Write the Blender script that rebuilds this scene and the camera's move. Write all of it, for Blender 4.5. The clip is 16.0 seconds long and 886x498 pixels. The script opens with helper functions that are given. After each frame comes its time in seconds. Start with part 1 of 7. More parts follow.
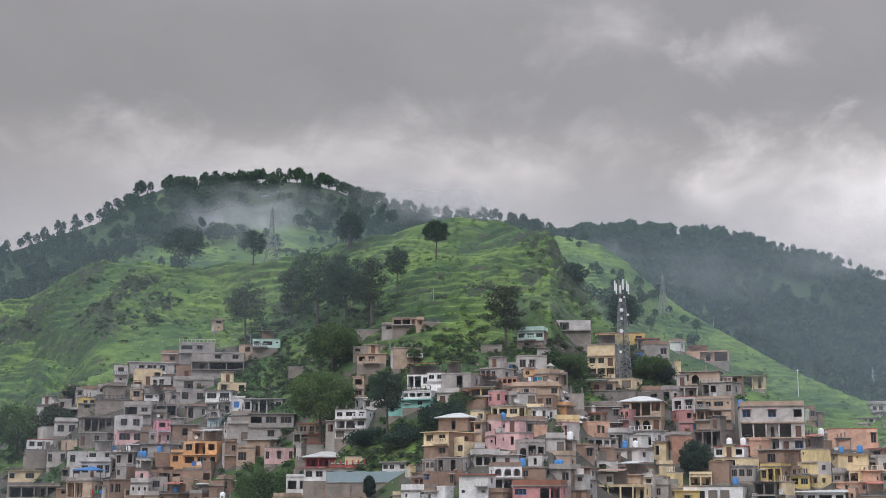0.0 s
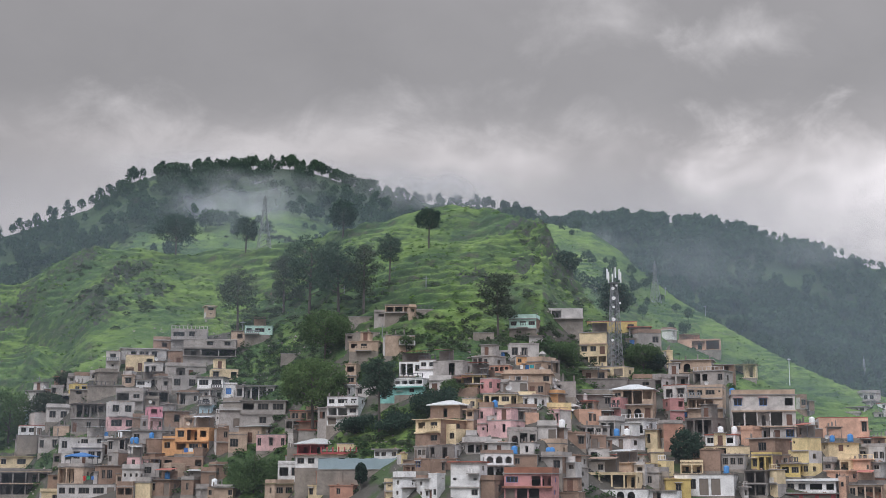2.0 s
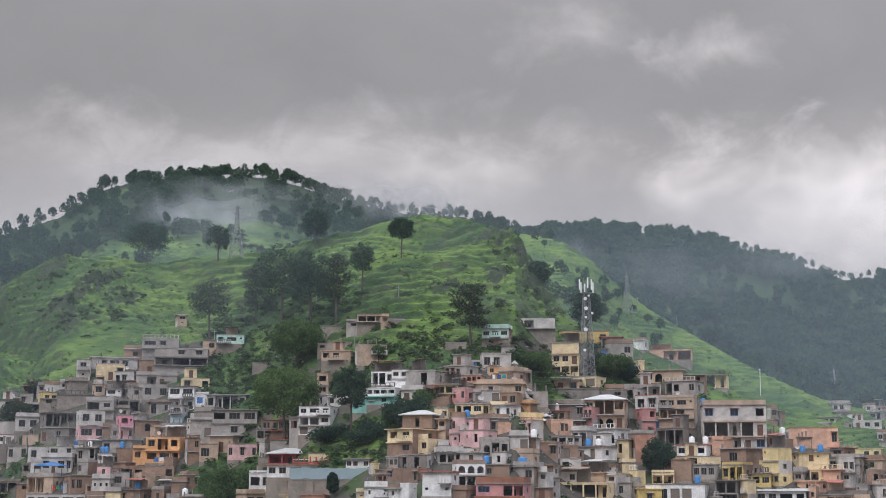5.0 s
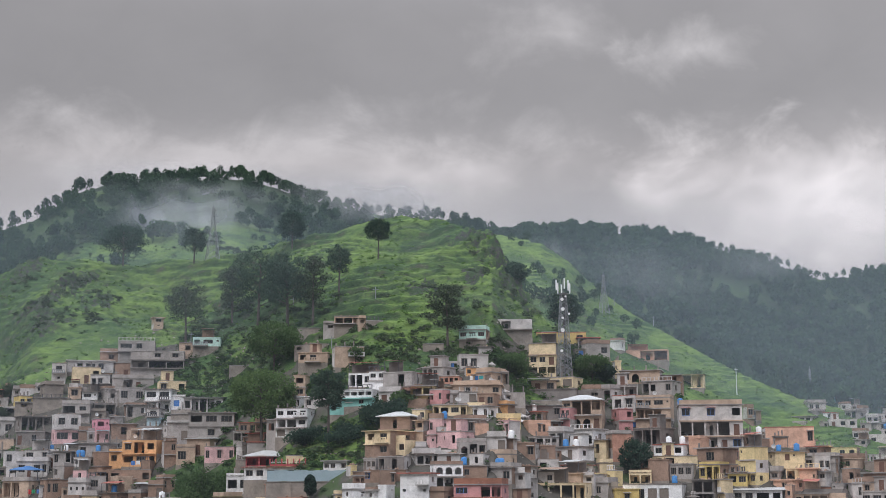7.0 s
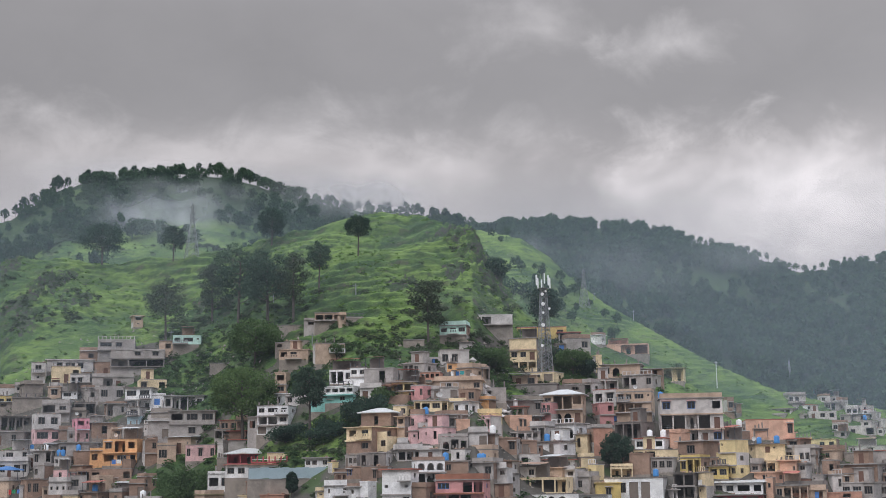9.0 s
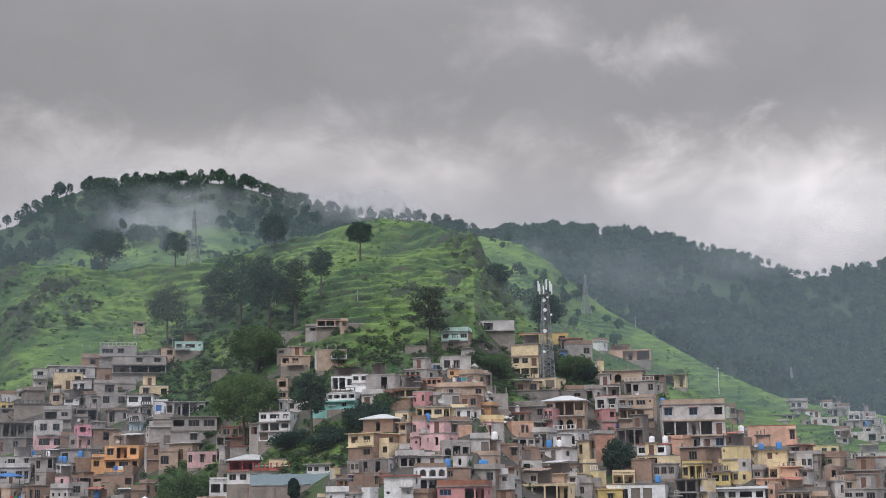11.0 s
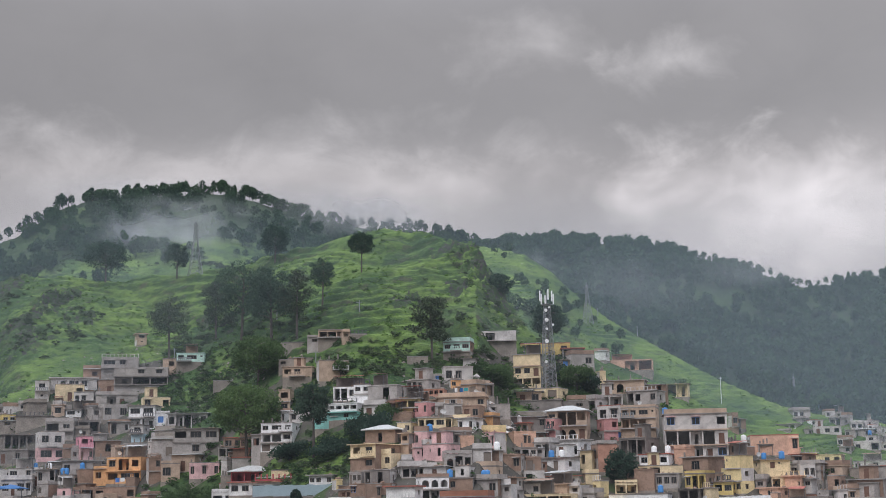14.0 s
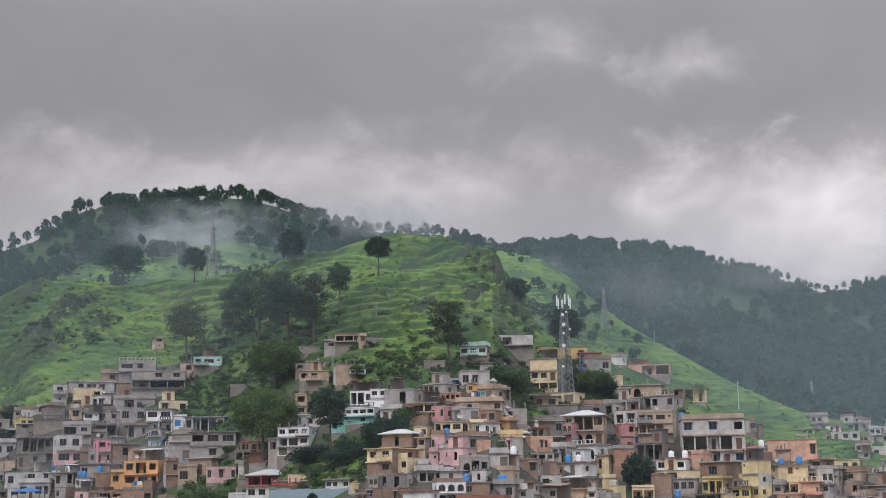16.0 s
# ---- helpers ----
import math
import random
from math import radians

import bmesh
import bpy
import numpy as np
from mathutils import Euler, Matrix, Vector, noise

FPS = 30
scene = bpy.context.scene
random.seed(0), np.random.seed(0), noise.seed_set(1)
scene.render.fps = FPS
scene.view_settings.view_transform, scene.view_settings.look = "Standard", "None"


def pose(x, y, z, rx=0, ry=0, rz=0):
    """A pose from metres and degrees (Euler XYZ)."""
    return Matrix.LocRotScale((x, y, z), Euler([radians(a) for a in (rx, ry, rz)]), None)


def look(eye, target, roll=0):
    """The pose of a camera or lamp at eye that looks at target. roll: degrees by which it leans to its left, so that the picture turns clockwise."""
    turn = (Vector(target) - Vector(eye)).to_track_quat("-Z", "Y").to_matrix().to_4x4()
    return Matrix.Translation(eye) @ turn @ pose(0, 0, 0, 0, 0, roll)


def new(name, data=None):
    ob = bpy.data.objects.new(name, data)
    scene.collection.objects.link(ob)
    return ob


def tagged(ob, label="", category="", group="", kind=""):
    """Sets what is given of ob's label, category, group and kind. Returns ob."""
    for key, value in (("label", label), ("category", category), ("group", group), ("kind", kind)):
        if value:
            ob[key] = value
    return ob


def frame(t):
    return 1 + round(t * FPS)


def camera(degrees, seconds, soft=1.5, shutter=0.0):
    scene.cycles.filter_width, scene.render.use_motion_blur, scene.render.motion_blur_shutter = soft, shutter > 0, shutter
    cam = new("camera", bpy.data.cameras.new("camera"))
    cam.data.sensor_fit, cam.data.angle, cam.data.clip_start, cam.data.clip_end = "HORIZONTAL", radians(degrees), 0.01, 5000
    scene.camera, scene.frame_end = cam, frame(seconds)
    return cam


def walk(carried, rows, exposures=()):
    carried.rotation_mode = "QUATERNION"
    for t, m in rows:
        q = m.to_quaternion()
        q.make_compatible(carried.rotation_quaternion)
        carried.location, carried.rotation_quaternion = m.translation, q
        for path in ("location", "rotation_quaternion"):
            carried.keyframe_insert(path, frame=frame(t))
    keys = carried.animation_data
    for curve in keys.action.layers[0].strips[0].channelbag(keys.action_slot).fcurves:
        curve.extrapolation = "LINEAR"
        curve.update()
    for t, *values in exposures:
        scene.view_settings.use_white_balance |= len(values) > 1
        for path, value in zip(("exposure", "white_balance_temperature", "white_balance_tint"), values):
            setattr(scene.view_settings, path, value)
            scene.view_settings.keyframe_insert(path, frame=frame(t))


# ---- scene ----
EYE = 12.0
cam = camera(35.5, 16.0, soft=0.62)
# seconds, then the turn of a camera held at one spot: rx, ry, rz
TURNS = (
    (0.0, 100.300, -0.000, -0.000),
    (0.5, 100.154, 0.002, -0.103),
    (1.0, 99.978, -0.058, -0.194),
    (1.5, 99.852, -0.090, -0.255),
    (2.0, 99.788, -0.190, -0.343),
    (2.5, 99.799, -0.309, -0.504),
    (3.0, 99.867, -0.503, -0.698),
    (3.5, 99.989, -0.615, -0.876),
    (4.0, 100.172, -0.519, -1.131),
    (6.5, 100.201, 0.104, -2.029),
    (7.0, 100.244, 0.181, -2.398),
    (7.5, 100.287, 0.352, -2.793),
    (8.0, 100.258, 0.565, -3.074),
    (8.5, 100.157, 0.691, -3.154),
    (9.0, 100.065, 0.775, -3.134),
    (11.5, 100.404, 0.810, -3.030),
    (12.0, 100.473, 0.840, -3.006),
    (12.5, 100.536, 0.832, -3.058),
    (13.0, 100.607, 0.865, -3.162),
    (13.5, 100.673, 0.933, -3.135),
    (14.0, 100.748, 0.991, -2.956),
    (14.5, 100.809, 1.028, -2.749),
    (15.0, 100.864, 0.986, -2.545),
    (15.5, 100.910, 0.873, -2.384),
    (16.0, 100.935, 0.791, -2.285),
)
# the clip's own exposure sinks a little towards its end
DIMMING = ((0.0, 0.02), (4.0, 0.02), (9.0, 0.01), (12.5, -0.01), (14.0, -0.05), (16.0, -0.05))
walk(cam, [(t, pose(0, 0, EYE, rx, ry, rz)) for t, rx, ry, rz in TURNS], DIMMING)

# ---- sky and light ----
world = bpy.data.worlds.new("overcast")
scene.world = world
scene.cycles.transparent_max_bounces = 32
world.use_nodes = True
SUN_UP, SUN_ROUND = 52.0, 215.0


def build_sky():
    nt = world.node_tree
    nodes, link = nt.nodes, nt.links.new
    nodes.clear()

    def math_node(op, a, b=None, clamp=False):
        n = nodes.new("ShaderNodeMath")
        n.operation, n.use_clamp = op, clamp
        for k, v in enumerate((a, b)):
            if v is None:
                continue
            if isinstance(v, (int, float)):
                n.inputs[k].default_value = v
            else:
                link(v, n.inputs[k])
        return n.outputs[0]

    out = nodes.new("ShaderNodeOutputWorld")
    background = nodes.new("ShaderNodeBackground")
    link(background.outputs[0], out.inputs[0])
    clear = nodes.new("ShaderNodeTexSky")
    clear.sky_type, clear.sun_disc = "NISHITA", False
    clear.sun_elevation, clear.sun_rotation = radians(SUN_UP), radians(SUN_ROUND)
    coord = nodes.new("ShaderNodeTexCoord")
    spread = nodes.new("ShaderNodeMapping")
    spread.inputs["Scale"].default_value = (1.0, 1.0, 1.4)
    link(coord.outputs["Generated"], spread.inputs[0])

    def cloud(scale, detail, shift, rough_=0.55, twist=0.3):
        n = nodes.new("ShaderNodeTexNoise")
        n.noise_dimensions = "4D"
        n.inputs["W"].default_value = shift
        n.inputs["Scale"].default_value, n.inputs["Detail"].default_value = scale, detail
        n.inputs["Roughness"].default_value, n.inputs["Distortion"].default_value = rough_, twist
        link(spread.outputs[0], n.inputs["Vector"])
        return n.outputs[0]

    wide, wisps, shreds = cloud(3.2, 5, 1.7), cloud(7.5, 8, 4.1, 0.58, 0.7), cloud(15.0, 9, 8.3, 0.6, 0.5)
    split = nodes.new("ShaderNodeSeparateXYZ")
    link(coord.outputs["Generated"], split.inputs[0])
    # cloud base: darker overhead in front, thinner and brighter low down
    low = nodes.new("ShaderNodeMapRange")
    low.interpolation_type = "SMOOTHSTEP"
    low.inputs["From Min"].default_value, low.inputs["From Max"].default_value = 0.16, 0.29
    low.inputs["To Min"].default_value, low.inputs["To Max"].default_value = 1.0, 0.0
    link(split.outputs["Z"], low.inputs["Value"])
    east = nodes.new("ShaderNodeMapRange")
    east.inputs["From Min"].default_value, east.inputs["From Max"].default_value = -0.3, 0.36
    east.inputs["To Min"].default_value, east.inputs["To Max"].default_value = 0.0, 1.0
    link(split.outputs["X"], east.inputs["Value"])
    high = nodes.new("ShaderNodeMapRange")
    high.interpolation_type = "SMOOTHSTEP"
    high.inputs["From Min"].default_value, high.inputs["From Max"].default_value = 0.33, 0.62
    link(split.outputs["Z"], high.inputs["Value"])
    grey = math_node("ADD", math_node("ADD", 0.297, math_node("MULTIPLY", east.outputs[0], 0.035)), math_node("MULTIPLY", math_node("SUBTRACT", wide, 0.5), 0.13))
    grey = math_node("ADD", grey, math_node("MULTIPLY", math_node("SUBTRACT", shreds, 0.5), 0.05))
    ragged = math_node("ADD", math_node("MULTIPLY", math_node("SUBTRACT", wisps, 0.47), 2.0), math_node("MULTIPLY", math_node("SUBTRACT", shreds, 0.5), 2.2))
    lift = math_node("MULTIPLY", low.outputs[0], math_node("ADD", 0.06, math_node("MULTIPLY", east.outputs[0], 0.16)))
    shred = math_node("MULTIPLY", low.outputs[0], math_node("MULTIPLY", ragged, 0.18))
    total = math_node("ADD", math_node("ADD", grey, lift), shred)

    def glow(az, el, wide_, high_, gain):
        """A thin place in the cloud, at that bearing and height."""
        a, e = radians(az), radians(el)
        n = nodes.new("ShaderNodeVectorMath")
        n.operation = "SUBTRACT"
        link(coord.outputs["Generated"], n.inputs[0])
        n.inputs[1].default_value = (math.sin(a) * math.cos(e), math.cos(a) * math.cos(e), math.sin(e))
        m = nodes.new("ShaderNodeVectorMath")
        m.operation = "MULTIPLY"
        link(n.outputs[0], m.inputs[0])
        m.inputs[1].default_value = (1 / wide_, 1 / wide_, 1 / high_)
        length = nodes.new("ShaderNodeVectorMath")
        length.operation = "LENGTH"
        link(m.outputs[0], length.inputs[0])
        torn = math_node("ADD", length.outputs["Value"], math_node("MULTIPLY", math_node("ADD", math_node("SUBTRACT", wisps, 0.5), math_node("MULTIPLY", math_node("SUBTRACT", shreds, 0.5), 0.8)), 2.6))
        near = math_node("SUBTRACT", 1.0, torn, True)
        return math_node("MULTIPLY", math_node("POWER", near, 1.3), gain)

    total = math_node("ADD", total, glow(13.2, 18.1, 0.075, 0.026, 0.26))
    total = math_node("ADD", total, glow(7.4, 19.0, 0.08, 0.03, 0.17))
    total = math_node("ADD", total, glow(16.9, 11.8, 0.13, 0.065, 0.36))
    total = math_node("ADD", total, glow(-3.7, 13.8, 0.22, 0.045, 0.2))
    total = math_node("ADD", total, glow(1.9, 13.1, 0.1, 0.04, 0.12))
    total = math_node("ADD", total, glow(-13.5, 12.9, 0.15, 0.05, 0.12))
    total = math_node("ADD", total, glow(-16.5, 10.5, 0.14, 0.045, 0.14))
    total = math_node("ADD", total, glow(20.0, 12.4, 0.12, 0.06, 0.15))
    tint = nodes.new("ShaderNodeMix")
    tint.data_type = "RGBA"
    tint.inputs["A"].default_value, tint.inputs["B"].default_value = (1.0, 0.962, 0.985, 1), (1.0, 0.918, 0.93, 1)
    link(low.outputs[0], tint.inputs["Factor"])
    cloud_colour = nodes.new("ShaderNodeVectorMath")
    cloud_colour.operation = "SCALE"
    link(tint.outputs["Result"], cloud_colour.inputs[0])
    link(total, cloud_colour.inputs["Scale"])
    veil = nodes.new("ShaderNodeVectorMath")
    veil.operation = "MULTIPLY_ADD"
    link(clear.outputs[0], veil.inputs[0])
    veil.inputs[1].default_value = (0.006, 0.006, 0.006)
    # the brighter, cooler cloud overhead
    zenith = nodes.new("ShaderNodeVectorMath")
    zenith.operation = "MULTIPLY_ADD"
    link(high.outputs[0], zenith.inputs[0])
    zenith.inputs[1].default_value = (1.02, 1.12, 1.33)
    link(cloud_colour.outputs[0], zenith.inputs[2])
    link(zenith.outputs[0], veil.inputs[2])
    link(veil.outputs[0], background.inputs["Color"])
    background.inputs["Strength"].default_value = 1.0


build_sky()
sun = new("sun", bpy.data.lights.new("sun", "SUN"))
sun.data.energy, sun.data.angle, sun.data.color = 1.5, radians(40), (1.0, 0.965, 0.935)
_a, _e = radians(SUN_ROUND), radians(SUN_UP)
SUN_FROM = Vector((math.sin(_a) * math.cos(_e), math.cos(_a) * math.cos(_e), math.sin(_e)))
sun.matrix_world = look(SUN_FROM * 50, (0, 0, 0))


# ---- materials ----
class Paint:
    """Short hand for building a node material."""

    def __init__(self, name):
        self.mat = bpy.data.materials.new(name)
        self.mat.use_nodes = True
        self.nt = self.mat.node_tree
        self.shader = self.nt.nodes["Principled BSDF"]
        self.shader.inputs["Specular IOR Level"].default_value = 0.25
        self.coord = self.add("ShaderNodeNewGeometry").outputs["Position"]

    def add(self, kind):
        return self.nt.nodes.new(kind)

    def put(self, value, socket):
        if isinstance(value, (int, float)):
            socket.default_value = value
        elif isinstance(value, tuple):
            socket.default_value = value if len(value) == len(socket.default_value) else (*value, 1)
        else:
            self.nt.links.new(value, socket)

    def noise(self, scale, detail=4, roughness=0.6, stretch=(1, 1, 1), shift=0.0):
        m = self.add("ShaderNodeMapping")
        m.inputs["Scale"].default_value = stretch
        m.inputs["Location"].default_value = (shift, shift * 0.7, shift * 1.3)
        self.put(self.coord, m.inputs[0])
        n = self.add("ShaderNodeTexNoise")
        n.inputs["Scale"].default_value, n.inputs["Detail"].default_value = scale, detail
        n.inputs["Roughness"].default_value = roughness
        self.put(m.outputs[0], n.inputs["Vector"])
        return n.outputs[0]

    def steps(self, value, low, high, a=0.0, b=1.0):
        n = self.add("ShaderNodeMapRange")
        n.interpolation_type = "SMOOTHSTEP"
        self.put(value, n.inputs["Value"])
        for key, v in (("From Min", low), ("From Max", high), ("To Min", a), ("To Max", b)):
            n.inputs[key].default_value = v
        return n.outputs[0]

    def calc(self, op, a, b=0.0):
        n = self.add("ShaderNodeMath")
        n.operation = op
        self.put(a, n.inputs[0])
        self.put(b, n.inputs[1])
        return n.outputs[0]

    def mix(self, factor, a, b, how="MIX"):
        n = self.add("ShaderNodeMix")
        n.data_type, n.blend_type = "RGBA", how
        self.put(factor, n.inputs["Factor"])
        self.put(a, n.inputs["A"])
        self.put(b, n.inputs["B"])
        return n.outputs["Result"]

    def finish(self, colour, roughness=0.85, bump=None, strength=0.4, distance=0.05, metal=0.0):
        self.put(colour, self.shader.inputs["Base Color"])
        self.put(roughness, self.shader.inputs["Roughness"])
        self.put(metal, self.shader.inputs["Metallic"])
        if bump is not None:
            n = self.add("ShaderNodeBump")
            n.inputs["Strength"].default_value, n.inputs["Distance"].default_value = strength, distance
            self.put(bump, n.inputs["Height"])
            self.put(n.outputs[0], self.shader.inputs["Normal"])
        return self.mat


def shade(rgb, k):
    return tuple(min(1.0, c * k) for c in rgb)


def wall_paint(name, rgb, dirt=0.5, blocks=False):
    """Painted or bare render: patchy, rain-streaked, worn."""
    p = Paint(name)
    info = p.add("ShaderNodeObjectInfo").outputs["Random"]
    tone = p.mix(p.steps(p.noise(0.45, 6, 0.7), 0.32, 0.68), shade(rgb, 0.80), shade(rgb, 1.30))
    tone = p.mix(p.steps(info, 0, 1, 0.0, 0.45), tone, p.mix(1.0, tone, (0.86, 0.84, 0.8), "MULTIPLY"))
    streak = p.steps(p.noise(1.1, 6, 0.7, (1, 1, 0.22), 3.0), 0.54, 0.78, 0, dirt * 0.8)
    tone = p.mix(streak, tone, shade((0.17, 0.15, 0.125), 1.0))
    blot = p.steps(p.noise(0.8, 6, 0.75, (1, 1, 1), 9.0), 0.54, 0.66, 0, dirt)
    tone = p.mix(blot, tone, shade(rgb, 0.55))
    grain = p.noise(9.0, 3)
    tone = p.mix(p.steps(grain, 0.3, 0.7, 0.0, 0.25), tone, shade(rgb, 0.7))
    if blocks:
        split = p.add("ShaderNodeSeparateXYZ")
        p.put(p.coord, split.inputs[0])
        row = p.calc("FRACT", p.calc("DIVIDE", split.outputs["Z"], 0.21))
        joint = p.steps(row, 0.0, 0.12, 0.35, 0.0)
        tone = p.mix(joint, tone, shade(rgb, 0.6))
    return p.finish(tone, 0.9, grain, 0.3, 0.02)


WALLS = {
    "grey": wall_paint("bare_concrete_render", (0.365, 0.335, 0.318), 0.5, True),
    "light": wall_paint("pale_grey_render", (0.515, 0.485, 0.47), 0.45),
    "dark": wall_paint("weathered_concrete", (0.218, 0.194, 0.180), 0.5, True),
    "brown": wall_paint("brown_block", (0.295, 0.200, 0.152), 0.5, True),
    "tan": wall_paint("tan_render", (0.46, 0.345, 0.265), 0.5),
    "brick": wall_paint("red_brick", (0.30, 0.13, 0.085), 0.4, True),
    "pink": wall_paint("pink_paint", (0.64, 0.41, 0.41), 0.3),
    "rose": wall_paint("deep_rose_paint", (0.50, 0.25, 0.245), 0.3),
    "hot": wall_paint("bright_pink_paint", (0.64, 0.29, 0.35), 0.25),
    "orange": wall_paint("orange_paint", (0.64, 0.36, 0.18), 0.3),
    "peach": wall_paint("peach_paint", (0.61, 0.38, 0.28), 0.35),
    "salmon": wall_paint("salmon_paint", (0.46, 0.25, 0.185), 0.35),
    "cream": wall_paint("cream_paint", (0.68, 0.55, 0.36), 0.4),
    "yellow": wall_paint("yellow_paint", (0.66, 0.53, 0.29), 0.4),
    "mustard": wall_paint("mustard_paint", (0.54, 0.41, 0.16), 0.4),
    "white": wall_paint("whitewash", (0.74, 0.73, 0.73), 0.45),
    "mint": wall_paint("mint_paint", (0.46, 0.64, 0.57), 0.35),
    "teal": wall_paint("turquoise_paint", (0.25, 0.52, 0.48), 0.35),
    "blue": wall_paint("pale_blue_paint", (0.40, 0.52, 0.58), 0.35),
    "red": wall_paint("red_paint", (0.36, 0.085, 0.09), 0.3),
    "stone": wall_paint("rubble_stone", (0.27, 0.235, 0.205), 0.6, True),
}
ROOFS = {
    "slab": wall_paint("roof_concrete", (0.27, 0.255, 0.245), 0.6),
    "olive": wall_paint("mossy_roof_concrete", (0.33, 0.29, 0.17), 0.6),
    "rust": wall_paint("rust_red_sheet", (0.36, 0.13, 0.10), 0.5),
}


def plain(name, rgb, roughness=0.6, metal=0.0, vary=0.25, scale=2.0):
    p = Paint(name)
    tone = p.mix(p.noise(scale, 4), shade(rgb, 1 - vary), shade(rgb, 1 + vary))
    return p.finish(tone, roughness, p.noise(scale * 6, 2), 0.2, 0.01, metal)


def tin_sheet():
    p = Paint("corrugated_sheet")
    tone = p.mix(p.noise(0.8, 4), (0.40, 0.41, 0.41), (0.60, 0.60, 0.59))
    rust = p.steps(p.noise(0.5, 6, 0.7, (1, 1, 1), 4.0), 0.55, 0.72, 0, 0.7)
    return p.finish(p.mix(rust, tone, (0.33, 0.21, 0.14)), 0.55, p.noise(3.0, 2), 0.3, 0.02, 0.15)


TIN = tin_sheet()
FRAME = plain("painted_window_frame", (0.20, 0.165, 0.14))
WOOD = plain("brown_door_wood", (0.14, 0.075, 0.055))
METAL = plain("galvanised_steel", (0.26, 0.27, 0.28), 0.5, 0.5)
DARK_METAL = plain("dark_steel", (0.10, 0.10, 0.11), 0.55, 0.4)
WHITE_GOODS = plain("white_plastic", (0.78, 0.78, 0.78), 0.45, 0, 0.06)
BLUE_PLASTIC = plain("blue_plastic", (0.06, 0.22, 0.50), 0.45, 0, 0.15)
FENCE_SHEET = plain("blue_grey_sheet", (0.34, 0.43, 0.47), 0.5, 0.1, 0.2, 0.8)
TARP = plain("blue_tarpaulin", (0.03, 0.12, 0.30), 0.5)
RED_CLOTH = plain("red_cloth", (0.55, 0.05, 0.05), 0.8)
GREEN_CLOTH = plain("green_shutter", (0.05, 0.30, 0.14), 0.7)
TEAL_CLOTH = plain("teal_cloth", (0.05, 0.30, 0.32), 0.8)
BLUE_PAINT = plain("blue_window_paint", (0.08, 0.20, 0.50), 0.6)
BARK = plain("bark", (0.095, 0.082, 0.072), 0.95, 0, 0.4, 1.5)


def glass():
    p = Paint("dusty_window_glass")
    p.shader.inputs["Specular IOR Level"].default_value = 0.5
    return p.finish(p.mix(p.noise(1.2, 3), (0.010, 0.012, 0.014), (0.03, 0.034, 0.038)), 0.25)


GLASS = glass()


def foliage(name, dark, light, warm=0.0, clumps=0.22):
    p = Paint(name)
    isle = p.add("ShaderNodeNewGeometry").outputs["Random Per Island"]
    tone = p.mix(p.steps(isle, 0, 1, 0.22, 0.78), dark, light)
    tone = p.mix(p.steps(p.noise(clumps, 3), 0.42, 0.68, 0, 0.7), tone, shade(dark, 0.7))
    if warm:
        tone = p.mix(p.steps(p.noise(0.4, 3, 0.6, (1, 1, 1), 5.0), 0.5, 0.75, 0, warm), tone, (0.12, 0.08, 0.04))
    p.shader.inputs["Specular IOR Level"].default_value = 0.1
    p.finish(tone, 0.85)
    # leaves let some light through
    thin, both = p.add("ShaderNodeBsdfTranslucent"), p.add("ShaderNodeMixShader")
    p.put(tone, thin.inputs["Color"])
    both.inputs[0].default_value = 0.42
    p.put(p.shader.outputs[0], both.inputs[1])
    p.put(thin.outputs[0], both.inputs[2])
    p.put(both.outputs[0], p.nt.nodes["Material Output"].inputs["Surface"])
    return p.mat


LEAF = {
    "broad": foliage("broadleaf_foliage", (0.063, 0.117, 0.044), (0.132, 0.195, 0.078)),
    "pine": foliage("pine_foliage", (0.041, 0.076, 0.051), (0.085, 0.128, 0.085)),
    "brown": foliage("thin_dry_pine_foliage", (0.044, 0.066, 0.041), (0.088, 0.112, 0.071), 0.3),
    "dark": foliage("dark_foliage", (0.027, 0.055, 0.039), (0.061, 0.102, 0.068)),
    "bush": foliage("bush_foliage", (0.045, 0.092, 0.036), (0.105, 0.170, 0.064)),
    "leafy": foliage("fresh_broadleaf_foliage", (0.070, 0.125, 0.045), (0.150, 0.215, 0.080)),
    "scrub": foliage("dry_scrub_foliage", (0.050, 0.076, 0.040), (0.100, 0.128, 0.068)),
    "grass": foliage("long_grass", (0.073, 0.152, 0.032), (0.165, 0.262, 0.063)),
    "blue": foliage("forest_foliage", (0.038, 0.074, 0.040), (0.068, 0.116, 0.060), clumps=0.045),
}


